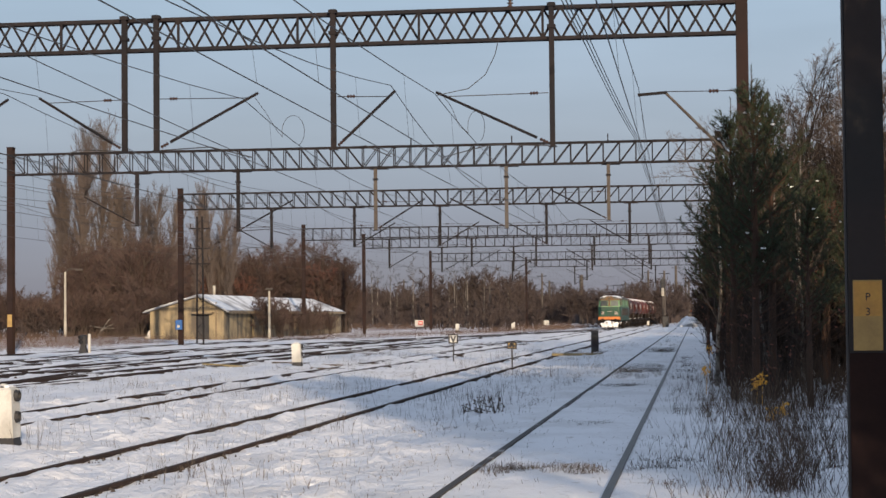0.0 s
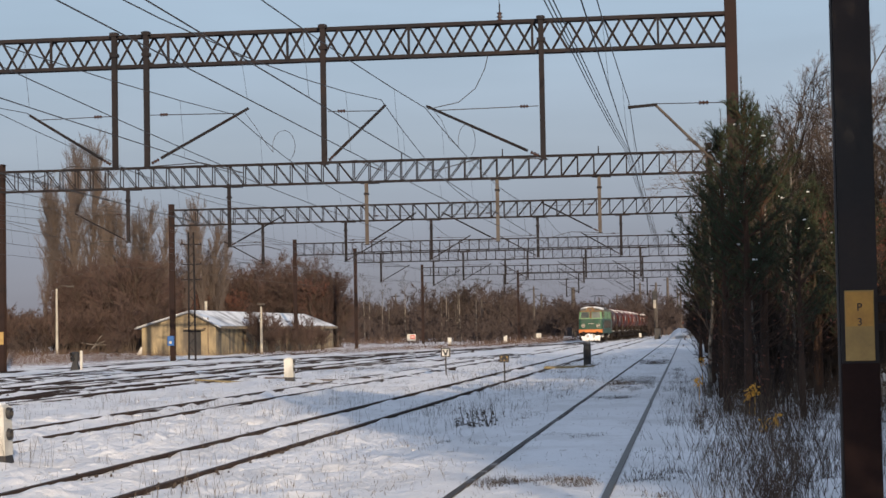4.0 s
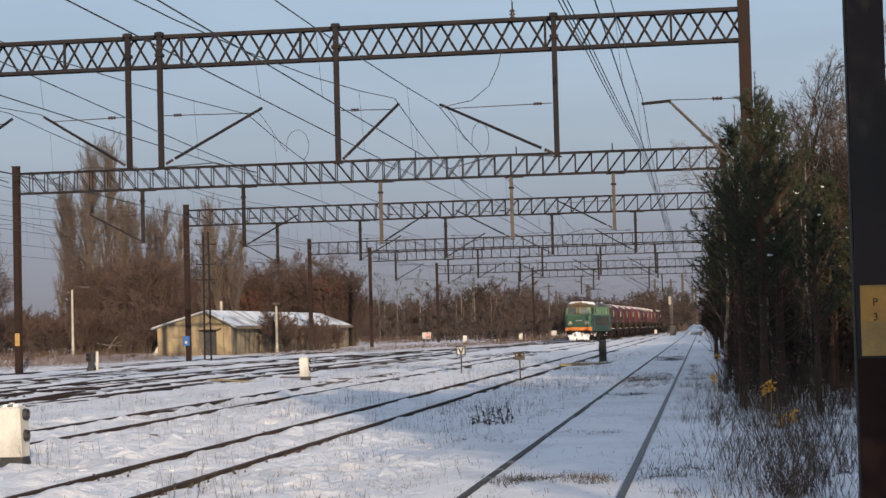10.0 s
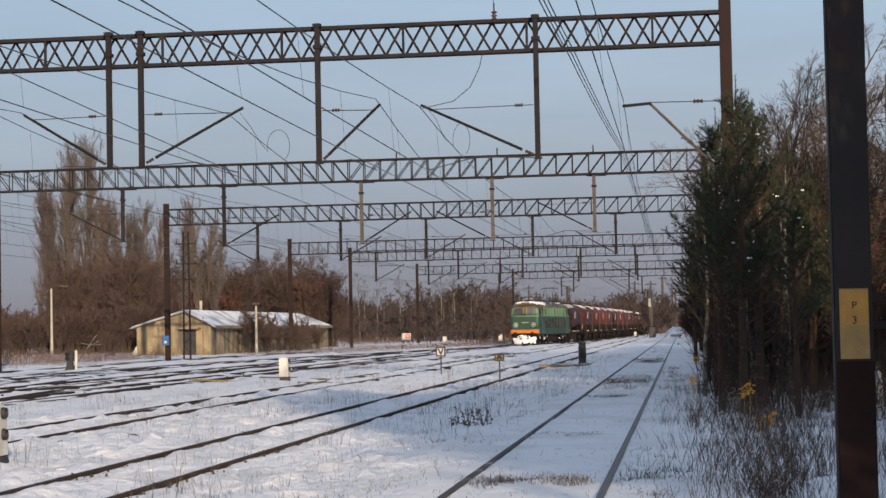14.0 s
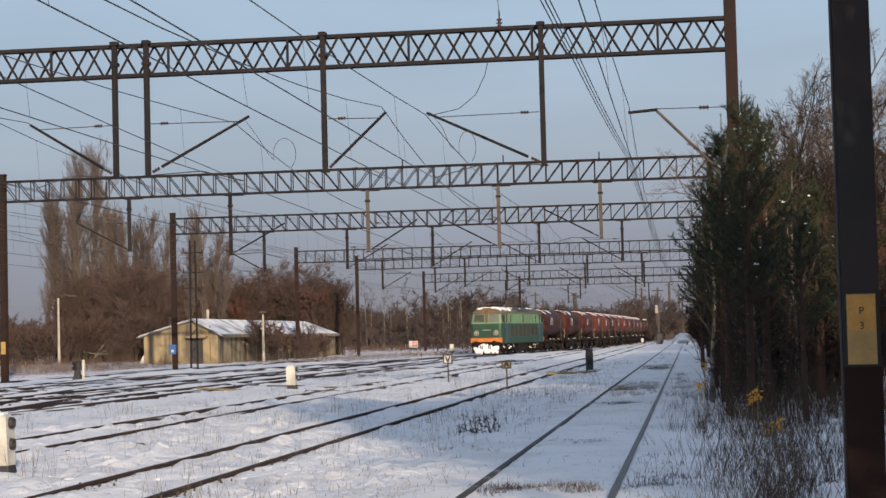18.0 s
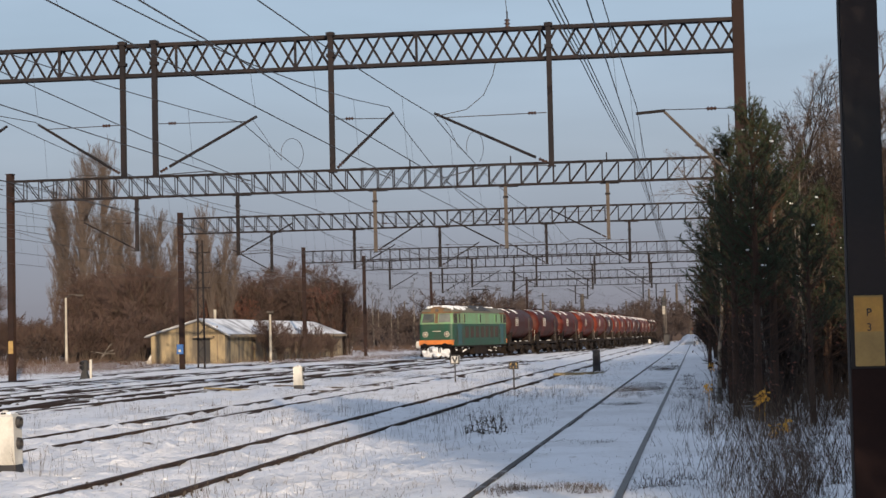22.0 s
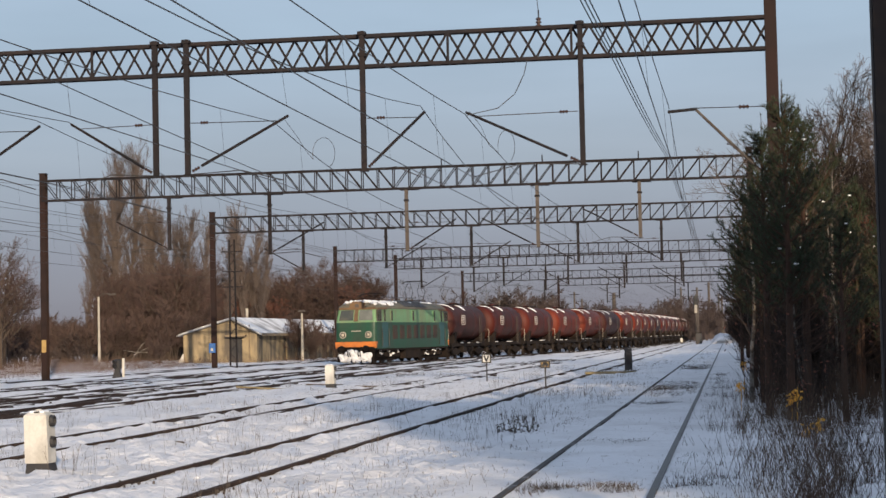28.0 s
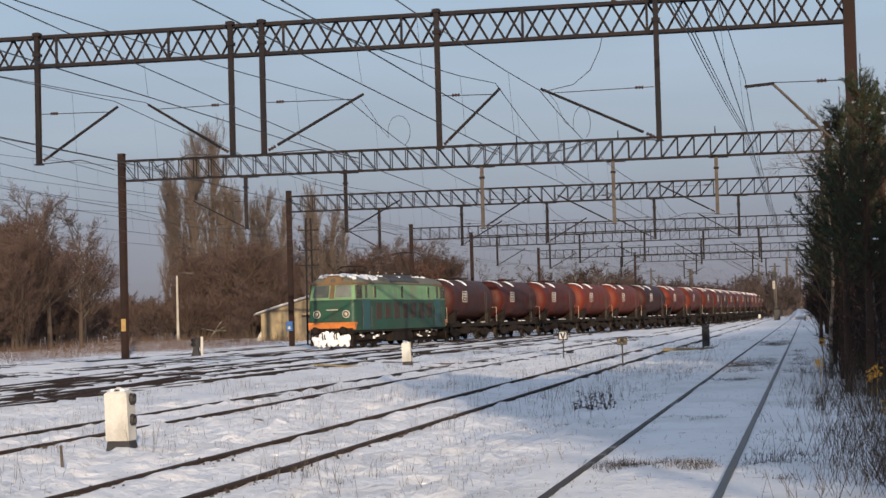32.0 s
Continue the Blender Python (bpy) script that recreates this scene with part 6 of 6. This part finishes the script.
part("shed_stack", Geo().lathe([(s, r * 1.4) for s, r in INS_PROFILE], (-4.62, 46.7, 9.55), (0, 0, 1), 8), INSUL, fi)
part("lead_wire", Geo().tube([(-4.62, 46.7, 9.95), (-4.66, 46.5, 10.6), (-4.8, 46.0, 11.6)], 0.01, 5), WIRE, fi)
# bracket on the near gantry's right mast that holds the siding's wires
br = thing("wire_bracket", "pale weathered steel bracket on the gantry mast", "bracket")
part("arm", Geo().rod((1.05, 46.4, 5.45), (-0.67, 46.4, 7.22), 0.04, 0.035, 8), GREY_STEEL, br)
part("top_tube", Geo().bar((-0.62, 46.4, 7.22), (-1.36, 46.4, 7.17), 0.07), STEEL, br)
part("tie_rod", Geo().rod((-0.62, 46.4, 7.24), (1.1, 46.4, 7.22), 0.012, 0.012, 5), WIRE, br)
insulator(br, (0.42, 46.4, 7.23), (1, 0, 0), 1.0)


# ---- the near mast with its yellow plate ----
near = thing("line_mast", "dark steel mast with a yellow plate beside the siding", "mast", at=pose(1.335, 14.7, 0))
part("shaft", mast_geo(9.0, 0.285, 0.30), DARK_MAST, near)
pl = part("plate", Geo().chamfer((0, 0, 0), (0.225, 0.55, 0.006), 0.002), YELLOW, near, "yellow enamel plate", at=pose(0.0, -0.156, 1.565, 90))
part("number_panel", Geo().box((0, 0, 0), (0.212, 0.27, 0.004)), YELLOW_B, pl, "brighter orange-yellow number panel", at=pose(0.0, 0.128, 0.007))


def lettering(text, size, material, parent, m, depth=0.002):
    cu = bpy.data.curves.new("lettering", "FONT")
    cu.body, cu.size, cu.extrude, cu.align_x, cu.align_y = text, size, depth, "CENTER", "CENTER"
    tmp = bpy.data.objects.new("tmp", cu)
    me = bpy.data.meshes.new_from_object(tmp)
    bpy.data.objects.remove(tmp)
    me.materials.clear()
    me.materials.append(material)
    ob = new("lettering", me)
    ob.parent = parent
    ob.matrix_basis = m
    return ob


lettering("P", 0.085, BLACK, near, pose(0.0, -0.168, 1.705, 90))
lettering("3", 0.085, BLACK, near, pose(0.0, -0.168, 1.59, 90))
part("rusty_foot_casing", Geo().chamfer((0, 0, 0.42), (0.292, 0.312, 1.70), 0.004), PRIMED, near, "red-brown primed foot of the mast")
part("cable_clip", Geo().box((0.19, 0, 1.77), (0.12, 0.08, 0.05)).box((0.19, 0, 1.55), (0.12, 0.08, 0.06)), DARK_MAST, near)
part("cable_pipe", Geo().rod((-0.15, -0.10, -0.3), (-0.15, -0.10, 9.0), 0.018, 0.018, 6), BLACK, near)
for x, y, z in ((-33.7, 87.0, 1.6), (-36.0, 46.8, 1.6)):
    solid("mast_plate", Geo().chamfer((0, 0, 0), (0.24, 0.62, 0.006), 0.002), YELLOW, "yellow enamel plate on a gantry mast", "plate", "mast plates", at=pose(x, y - 0.19, z, 90))
bx = thing("cable_box", "blue enamel box fixed to a gantry mast", "box", at=pose(-32.95, 114.2, 1.25))
part("housing", Geo().chamfer((0, 0, 0), (0.42, 0.2, 0.62), 0.03), BLUE, bx)
part("label_bar", Geo().box((0, -0.105, -0.1), (0.16, 0.01, 0.16)), WHITE, bx)

# lattice mast beside the third gantry
lm = thing("lattice_mast", "slender dark lattice steel mast beside a gantry", "mast", at=pose(-31.9, 115.5, -0.1))
for sx in (-0.22, 0.22):
    part("leg", Geo().bar((sx, 0, 0), (sx * 0.75, 0, 8.4), 0.10), STEEL, lm)
g = Geo()
for k in range(14):
    z = 0.5 + k * 0.56
    s = 1 if k % 2 else -1
    g.bar((-0.2 * s, 0, z), (0.2 * s, 0, z + 0.5), 0.04)
tagged(part("lacing", g, STEEL, lm), kind="stuff")
for z in (5.3, 6.3, 7.6):
    part("crossarm", Geo().bar((-0.7, 0, z), (0.7, 0, z), 0.07), STEEL, lm)
    insulator(lm, (-0.62, 0, z + 0.04), (0, 0, 1), 1.2)
    insulator(lm, (0.62, 0, z + 0.04), (0, 0, 1), 1.2)


# ---- lineside signals ----
def white_signal(x, y, h=0.86):
    ob = thing("shunting_signal", "white painted dwarf shunting signal with black foot and hooded lamps", "signal", "dwarf signals", at=pose(x, y, ground_z(x, y)))
    part("cabinet", Geo().loft([[(-0.17, -0.15, 0.16), (0.17, -0.15, 0.16), (0.17, 0.15, 0.16), (-0.17, 0.15, 0.16)],
                                [(-0.18, -0.16, h - 0.04), (0.15, -0.16, h - 0.04), (0.15, 0.16, h - 0.04), (-0.18, 0.16, h - 0.04)],
                                [(-0.13, -0.11, h), (0.10, -0.11, h), (0.10, 0.11, h), (-0.13, 0.11, h)]]), WHITE, ob)
    part("foot", Geo().loft([[(-0.17, -0.17, -0.06), (0.21, -0.17, -0.06), (0.21, 0.17, -0.06), (-0.17, 0.17, -0.06)],
                             [(-0.15, -0.15, 0.16), (0.16, -0.15, 0.16), (0.16, 0.15, 0.16), (-0.15, 0.15, 0.16)]]), BLACK, ob)
    part("vent_cap", Geo().chamfer((-0.02, 0, h + 0.02), (0.10, 0.10, 0.05), 0.02), WHITE, ob)
    for z in (h - 0.12, h * 0.52):
        hood = part("lamp_hood", Geo().lathe([(0, 0.075), (0.03, 0.085), (0.08, 0.075), (0.08, 0.06), (0.03, 0.05)], (0.13, 0.0, z), (1, 0.0, 0), 14), BLACK, ob)
        part("lens", Geo().lathe([(0, 0.05), (0.02, 0.03)], (0.155, 0, z), (1, 0, 0), 12), GLASS, hood)
    for k in range(2):
        part("frost_crust", Geo().chamfer((-0.03 + 0.05 * k, -0.02, h + 0.01), (0.16, 0.2, 0.03), 0.012), SNOW_CAP, ob, "crust of snow")
    return ob


white_signal(-9.5, 24.3)
white_signal(-14.6, 66.2)

ds = thing("dwarf_signal", "black dwarf signal with a white marker post", "signal", at=pose(-31.0, 90.0, ground_z(-31, 90)))
part("head", Geo().chamfer((0, 0, 0.72), (0.36, 0.3, 0.5), 0.06), BLACK, ds)
part("pedestal", Geo().loft([[(-0.22, -0.2, 0), (0.22, -0.2, 0), (0.22, 0.2, 0), (-0.22, 0.2, 0)], [(-0.1, -0.1, 0.48), (0.1, -0.1, 0.48), (0.1, 0.1, 0.48), (-0.1, 0.1, 0.48)]]), BLACK, ds)
for z in (0.62, 0.84):
    part("lamp_hood", Geo().lathe([(0, 0.10), (0.16, 0.10), (0.16, 0.08), (0.03, 0.06)], (-0.05, -0.15, z), (-0.4, -1, 0), 12), BLACK, ds)
part("marker_post", Geo().box((0.32, 0, 0.5), (0.11, 0.08, 1.02)), WHITE, ds, "white marker post")

# black signal on a plank beside the siding
bs = thing("black_signal", "sooty black dwarf signal standing by a plank", "signal", at=pose(-4.6, 84.5, -0.16))
part("body", Geo().chamfer((0, 0, 0.46), (0.34, 0.34, 0.92), 0.05), BLACK, bs)
part("hood", Geo().lathe([(0, 0.16), (0.10, 0.19), (0.16, 0.15)], (0, 0, 0.9), (0, 0, 1), 12), BLACK, bs)
part("door_strap", Geo().box((0, -0.178, 0.55), (0.2, 0.02, 0.45)), DARK_MAST, bs)
solid("plank", Geo().chamfer((0, 0, 0), (3.0, 0.28, 0.10), 0.02), STRAW, "yellowed plank lying in snow by the signal", "plank", at=pose(-4.75, 80.0, -0.10))
solid("plank", Geo().chamfer((0, 0, 0), (1.9, 0.5, 0.06), 0.02), STRAW, "yellow-green board lying in snow between tracks", "plank", at=pose(-17.35, 66.7, -0.15, 0, 4, 8))


def board_sign(name, label, x, y, z, w, h, face, mark, post_h):
    ob = thing(name, label, "sign", "trackside signs", at=pose(x, y, ground_z(x, y)))
    part("post", Geo().box((0, 0.03, z / 2), (0.05, 0.04, z)), BLACK, ob)
    b = part("board", Geo().chamfer((0, 0, 0), (w, h, 0.02), 0.01), face, ob, at=pose(0, 0, z, 90))
    g = Geo()
    for sx in (-1, 1):
        g.box((sx * (w / 2 - 0.025), -0.024, z), (0.05, 0.012, h)).box((0, -0.022, z + sx * (h / 2 - 0.025)), (w, 0.012, 0.05))
    part("border", g, BLACK, ob)
    if mark == "V":
        part("mark", Geo().bar((-w * 0.24, -0.03, z + h * 0.3), (0, -0.03, z - h * 0.3), 0.012, 0.055).bar((w * 0.24, -0.03, z + h * 0.3), (0, -0.03, z - h * 0.3), 0.012, 0.055), BLACK, ob)
    else:
        part("mark", Geo().bar((-w * 0.25, -0.03, z - h * 0.25), (0, -0.03, z + h * 0.28), 0.012, 0.10).bar((w * 0.25, -0.03, z - h * 0.25), (0, -0.03, z + h * 0.28), 0.012, 0.10), BLACK, ob)
    return ob


board_sign("marker_sign", "white square sign with a black V on a thin post", -9.43, 71.2, 0.92, 0.38, 0.38, SIGN_WHITE, "V", 0.9)
board_sign("marker_sign", "yellow sign with a black angle mark on a thin post", -6.25, 62.5, 0.78, 0.34, 0.26, YELLOW, "A", 0.8)
bd = thing("notice_board", "white board with a red field facing the yard", "sign", at=pose(-33.0, 218.0, -0.1))
part("board", Geo().chamfer((0, 0, 0), (1.05, 0.8, 0.05), 0.02), WHITE, bd, at=pose(0, 0, 0.95, 90))
part("red_field", Geo().box((0.16, -0.04, 1.0), (0.56, 0.04, 0.48)), RED, bd)
part("leg", Geo().box((-0.35, 0.05, 0.3), (0.06, 0.05, 1.0)), BLACK, bd)
part("leg", Geo().box((0.35, 0.05, 0.3), (0.06, 0.05, 1.0)), BLACK, bd)
part("text_bars", Geo().box((0.16, -0.07, 1.08), (0.4, 0.03, 0.08)).box((0.16, -0.07, 0.92), (0.4, 0.03, 0.08)), WHITE, bd)


def marker(x, y, h, w=0.28):
    ob = thing("marker_post", "short white concrete marker post with black foot", "post", "marker posts", at=pose(x, y, ground_z(x, y)))
    part("shaft", Geo().chamfer((0, 0, h / 2 + 0.1), (w, w, h - 0.15), 0.04), WHITE, ob)
    part("foot", Geo().box((0, 0, 0.05), (w + 0.02, w + 0.02, 0.22)), BLACK, ob)


marker(-26.4, 203, 0.95, 0.42)
marker(-22.9, 231, 1.05, 0.45)
marker(-7.6, 300, 0.8, 0.4)
marker(-25.7, 318, 1.0, 0.9)

# ---- lamp posts and far poles ----
def lamp_post(x, y, h, arm=1.0):
    ob = thing("lamp_post", "pale concrete lamp post with a short arm", "lamp", "lamp posts", at=pose(x, y, ground_z(x, y)))
    part("pole", Geo().rod((0, 0, -0.3), (0, 0, h), 0.12, 0.08, 10), CONCRETE, ob)
    part("arm", Geo().tube([(0, 0, h), (arm * 0.4, 0, h + 0.25), (arm, 0, h + 0.22)], 0.05, 6), GREY_STEEL, ob)
    part("lamp_head", Geo().chamfer((arm + 0.2, 0, h + 0.18), (0.6, 0.24, 0.14), 0.04), GREY_STEEL, ob)


lamp_post(-51.5, 145, 5.5)
lamp_post(-34.5, 146, 3.9, -0.2)
for x, y, h, r in ((-37.0, 390, 10.5, 0.34), (-30.0, 380, 9.2, 0.26), (-22.6, 368, 10.0, 0.5), (-31.7, 283, 6.5, 0.2), (-27.4, 330, 9.5, 0.2), (-55, 344, 9, 0.2),
                   (-15.0, 400, 9.0, 0.25), (-10.5, 420, 12.0, 0.3), (-4.9, 300, 9.0, 0.22), (-4.2, 420, 13.0, 0.35), (-1.2, 380, 9.0, 0.25), (-2.4, 500, 12.0, 0.3)):
    ob = thing("line_pole", "weathered grey pole far along the yard", "pole", "far poles", at=pose(x, y, -0.15))
    part("shaft", Geo().rod((0, 0, -0.2), (0, 0, h), r, r * 0.75, 8), GREY_STEEL, ob)
    part("crossarm", Geo().bar((-0.9, 0, h - 0.5), (0.9, 0, h - 0.5), 0.12), STEEL, ob)
# colour-light signal far beside the siding
fs = thing("light_signal", "tall grey light signal with white board far ahead", "signal", at=pose(-4.75, 276, -0.15))
part("post", Geo().rod((0, 0, 0), (0, 0, 7.4), 0.12, 0.10, 8), GREY_STEEL, fs)
part("head", Geo().chamfer((0, 0, 6.3), (0.7, 0.3, 1.8), 0.1), BLACK, fs)
part("screen", Geo().chamfer((0, -0.2, 5.2), (0.4, 0.04, 1.2), 0.02), CONCRETE, fs)
part("ladder", ladder(0.3, 0.1, 0.3, 6.0), GREY_STEEL, fs)
sb = thing("relay_cabinet", "dark relay cabinet beside the far siding", "cabinet", at=pose(-4.2, 262, -0.15))
part("housing", Geo().chamfer((0, 0, 0.8), (0.9, 0.7, 1.6), 0.06), BLACK, sb)
part("roof_plate", Geo().chamfer((0, 0, 1.63), (1.05, 0.85, 0.08), 0.04), UNDER, sb)
random.seed(9)
for x, y, l, a in ((-10.19, 29.4, 0.34, 10), (-9.7, 31.3, 0.25, -8), (-12.4, 62.0, 1.6, 4), (-13.2, 66.8, 1.2, 6), (-15.8, 70.5, 1.5, 3)):
    solid("timber_scrap", Geo().chamfer((0, 0, 0.0), (l, 0.09, 0.06), 0.02), TIMBER, "dark scrap of timber lying on the snow", "timber", "timber scraps", at=pose(x, y, ground_z(x, y) + 0.02, 0, 2, a))
solid("stake", Geo().rod((-9.1, 21.3, -0.25), (-9.12, 21.3, 0.12), 0.022, 0.016, 6), TIMBER, "thin dark wooden stake standing in snow", "stake")


# ---- the long low building by the yard ----
def building():
    ob = thing("goods_shed", "long low shed with stained yellow plaster walls and snowy roof", "building", at=pose(-36.75, 140.0, -0.05))
    W, L, E, R = 6.0, 48.0, 2.35, 3.5
    # local x runs from -W to 0, y from 0 to L
    front = part("front_wall", Geo().loft([[(-W, 0, 0), (-2.15, 0, 0), (-2.15, 0, 2.0), (-1.2, 0, 2.0), (-1.2, 0, 0), (0, 0, 0), (0, 0, E), (-W * 0.33, 0, R - 0.02), (-W, 0, E)],
                                           [(-W, 0.3, 0), (-2.15, 0.3, 0), (-2.15, 0.3, 2.0), (-1.2, 0.3, 2.0), (-1.2, 0.3, 0), (0, 0.3, 0), (0, 0.3, E), (-W * 0.33, 0.3, R - 0.02), (-W, 0.3, E)]]), PLASTER, ob, "stained yellow gable wall")
    part("door", Geo().box((-1.68, 0.2, 1.0), (0.93, 0.06, 2.0)), BLACK, front, "dark doorway boards")
    part("canopy", Geo().box((-1.6, -0.35, 2.15), (1.6, 0.7, 0.12)), WOOD, front)
    part("downpipe", Geo().rod((-0.6, -0.08, 0), (-0.6, -0.08, 3.0), 0.05, 0.05, 8), WOOD, front)
    part("buttress", Geo().loft([[(-W - 0.5, -0.05, 0), (-W, -0.05, 0), (-W, 0.25, 0), (-W - 0.5, 0.25, 0)], [(-W - 0.05, -0.05, 0.8), (-W, -0.05, 0.8), (-W, 0.25, 0.8), (-W - 0.05, 0.25, 0.8)]]), WHITE, front)
    side = Geo()
    opens = ((9.0, 1.0, 0.0, 1.9), (14.0, 1.6, 0.7, 1.8), (18.5, 1.2, 0.7, 1.8), (24.0, 2.0, 0.0, 2.0), (33.0, 1.2, 0.7, 1.8), (36.5, 1.3, 0.0, 1.9))
    y = 0.3
    for oy, ow, z0, z1 in opens:
        side.box((-0.15, (y + oy) / 2, E / 2), (0.3, oy - y, E))
        side.box((-0.15, oy + ow / 2, (z1 + E) / 2), (0.3, ow, E - z1))
        if z0:
            side.box((-0.15, oy + ow / 2, z0 / 2), (0.3, ow, z0))
        y = oy + ow
    side.box((-0.15, (y + L) / 2, E / 2), (0.3, L - y, E))
    sw = part("side_wall", side, PLASTER, ob, "stained yellow side wall")
    for oy, ow, z0, z1 in opens:
        part("shutter", Geo().box((-0.2, oy + ow / 2, (z0 + z1) / 2), (0.06, ow, z1 - z0)), BLACK, sw, "dark boarded opening")
    part("rear_wall", Geo().box((-W / 2, L, E / 2), (W, 0.3, E)), PLASTER, ob)
    part("far_wall", Geo().box((-W + 0.15, L / 2, E / 2), (0.3, L - 0.6, E)), PLASTER, ob)
    mid = -W * 0.33
    hip = L - 5.0
    for sx, lab in ((0.45, "right"), (-W - 0.45, "left")):
        e = E - 0.08
        pts = [(sx, -0.45, e), (mid, -0.45, R + 0.06), (mid, hip, R + 0.06), (sx, L + 0.4, e)]
        g = Geo().add(pts + [(x, y_, z - 0.10) for x, y_, z in pts], [(0, 1, 2, 3), (7, 6, 5, 4), (0, 4, 5, 1), (1, 5, 6, 2), (2, 6, 7, 3), (3, 7, 4, 0)])
        sl = part("roof_slope", g, ASBESTOS, ob, "grey sheet roof")
        k = -0.16 if sx > 0 else 0.16
        q = [(sx + k, -0.38, e + 0.09), (mid, -0.38, R + 0.12), (mid, hip, R + 0.12), (sx + k, L + 0.2, e + 0.09)]
        g = Geo().add(q + [(x, y_, z - 0.08) for x, y_, z in q], [(0, 1, 2, 3), (7, 6, 5, 4), (0, 4, 5, 1), (1, 5, 6, 2), (2, 6, 7, 3), (3, 7, 4, 0)])
        part("roof_snow", g, ROOF_SNOW, sl, "thin patchy layer of snow")
    q = [(0.45, L + 0.4, E - 0.08), (mid, hip, R + 0.1), (-W - 0.45, L + 0.4, E - 0.08)]
    part("hip_slope", Geo().add(q + [(x, y_, z - 0.1) for x, y_, z in q], [(0, 1, 2), (5, 4, 3), (0, 3, 4, 1), (1, 4, 5, 2), (2, 5, 3, 0)]), SNOW_CAP, ob)
    part("fascia", Geo().box((0.46, L / 2, E - 0.16), (0.04, L, 0.22)), WOOD, ob, "dark weathered fascia board")
    part("vent_pipe", Geo().rod((mid - 0.4, 6, R - 0.2), (mid - 0.4, 6, R + 0.9), 0.12, 0.12, 8), CONCRETE, ob)


building()
fb = thing("fallen_branch", "pale broken branches lying in brown undergrowth", "branch", at=pose(-46.2, 139.5, 0.05))
part("trunk", Geo().rod((-0.9, 0, 0.0), (0.15, 0.1, 1.5), 0.05, 0.035, 7).rod((0.15, 0.1, 1.5), (0.5, 0.1, 1.8), 0.035, 0.02, 6), BIRCH, fb)
for q in ((0.9, -0.3, 1.3), (1.1, 0.3, 0.9), (-1.4, 0.2, 1.1), (-0.2, -0.4, 0.5)):
    part("limb", Geo().rod((-0.2, 0, 0.9), q, 0.04, 0.02, 6), BIRCH, fb)
for x, y, k in ((-35.6, 149, 1.05), (-35.4, 153.5, 0.95), (-35.5, 167, 0.9), (-35.4, 172, 0.6), (-34.9, 152, 0.6), (-35.0, 156, 0.75), (-34.8, 161, 0.6), (-35.0, 168, 0.7), (-34.9, 173, 0.6), (-44.3, 138.5, 0.8), (-34.6, 150, 0.5), (-34.4, 158, 0.55), (-34.7, 164, 0.5), (-34.5, 171, 0.55), (-43.9, 136, 0.5)):
    copy_thing(shrub, pose(x, y, ground_z(x, y), 0, 0, rnd(0, 360)) @ Matrix.Scale(k / shrub.scale.x, 4))

# ---- distance: wooded land closes the view ----
g = Geo()
random.seed(31)
for layer, (dist, h0) in enumerate(((430, 7.6), (520, 9.6), (660, 12.6))):
    for k in range(620):
        x0 = -430 + k * 0.98 * (1 + 0.25 * layer) + rnd(-0.6, 0.6)
        hh = h0 * (0.85 + 0.45 * noise.noise((x0 * 0.035, layer * 7.0, 0.5))) * (0.66 if x0 > -0.085 * dist else 1.0) + rnd(-0.9, 0.8)
        w, y0 = rnd(1.4, 2.8), dist + rnd(-12, 12)
        rings = []
        for z, q in ((-1, 1.0), (hh * 0.35, 1.0), (hh * 0.62, 0.5)):
            rings.append([(x0 + math.cos(t) * w * q, y0 + math.sin(t) * 3 * q, z + rnd(-0.4, 0.4)) for t in (0, 1.05, 2.1, 3.14, 4.19, 5.24)])
        g.loft(rings)
        # upright limbs and twigs that break the outline
        for j in range(26):
            bx, bz = x0 + rnd(-w, w), hh * rnd(0.15, 0.55)
            tx, tz = bx + (bx - x0) * 0.35 + rnd(-0.5, 0.5), hh * (0.62 + 0.42 * random.random())
            b = rnd(0.08, 0.22)
            yy = y0 + rnd(-4, 0)
            g.add([(bx - b, yy, bz), (bx + b, yy, bz), (tx, yy, tz)], [(0, 1, 2)])
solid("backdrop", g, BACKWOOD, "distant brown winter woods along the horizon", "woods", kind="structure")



def motions():
    rolling_stock()


motions()
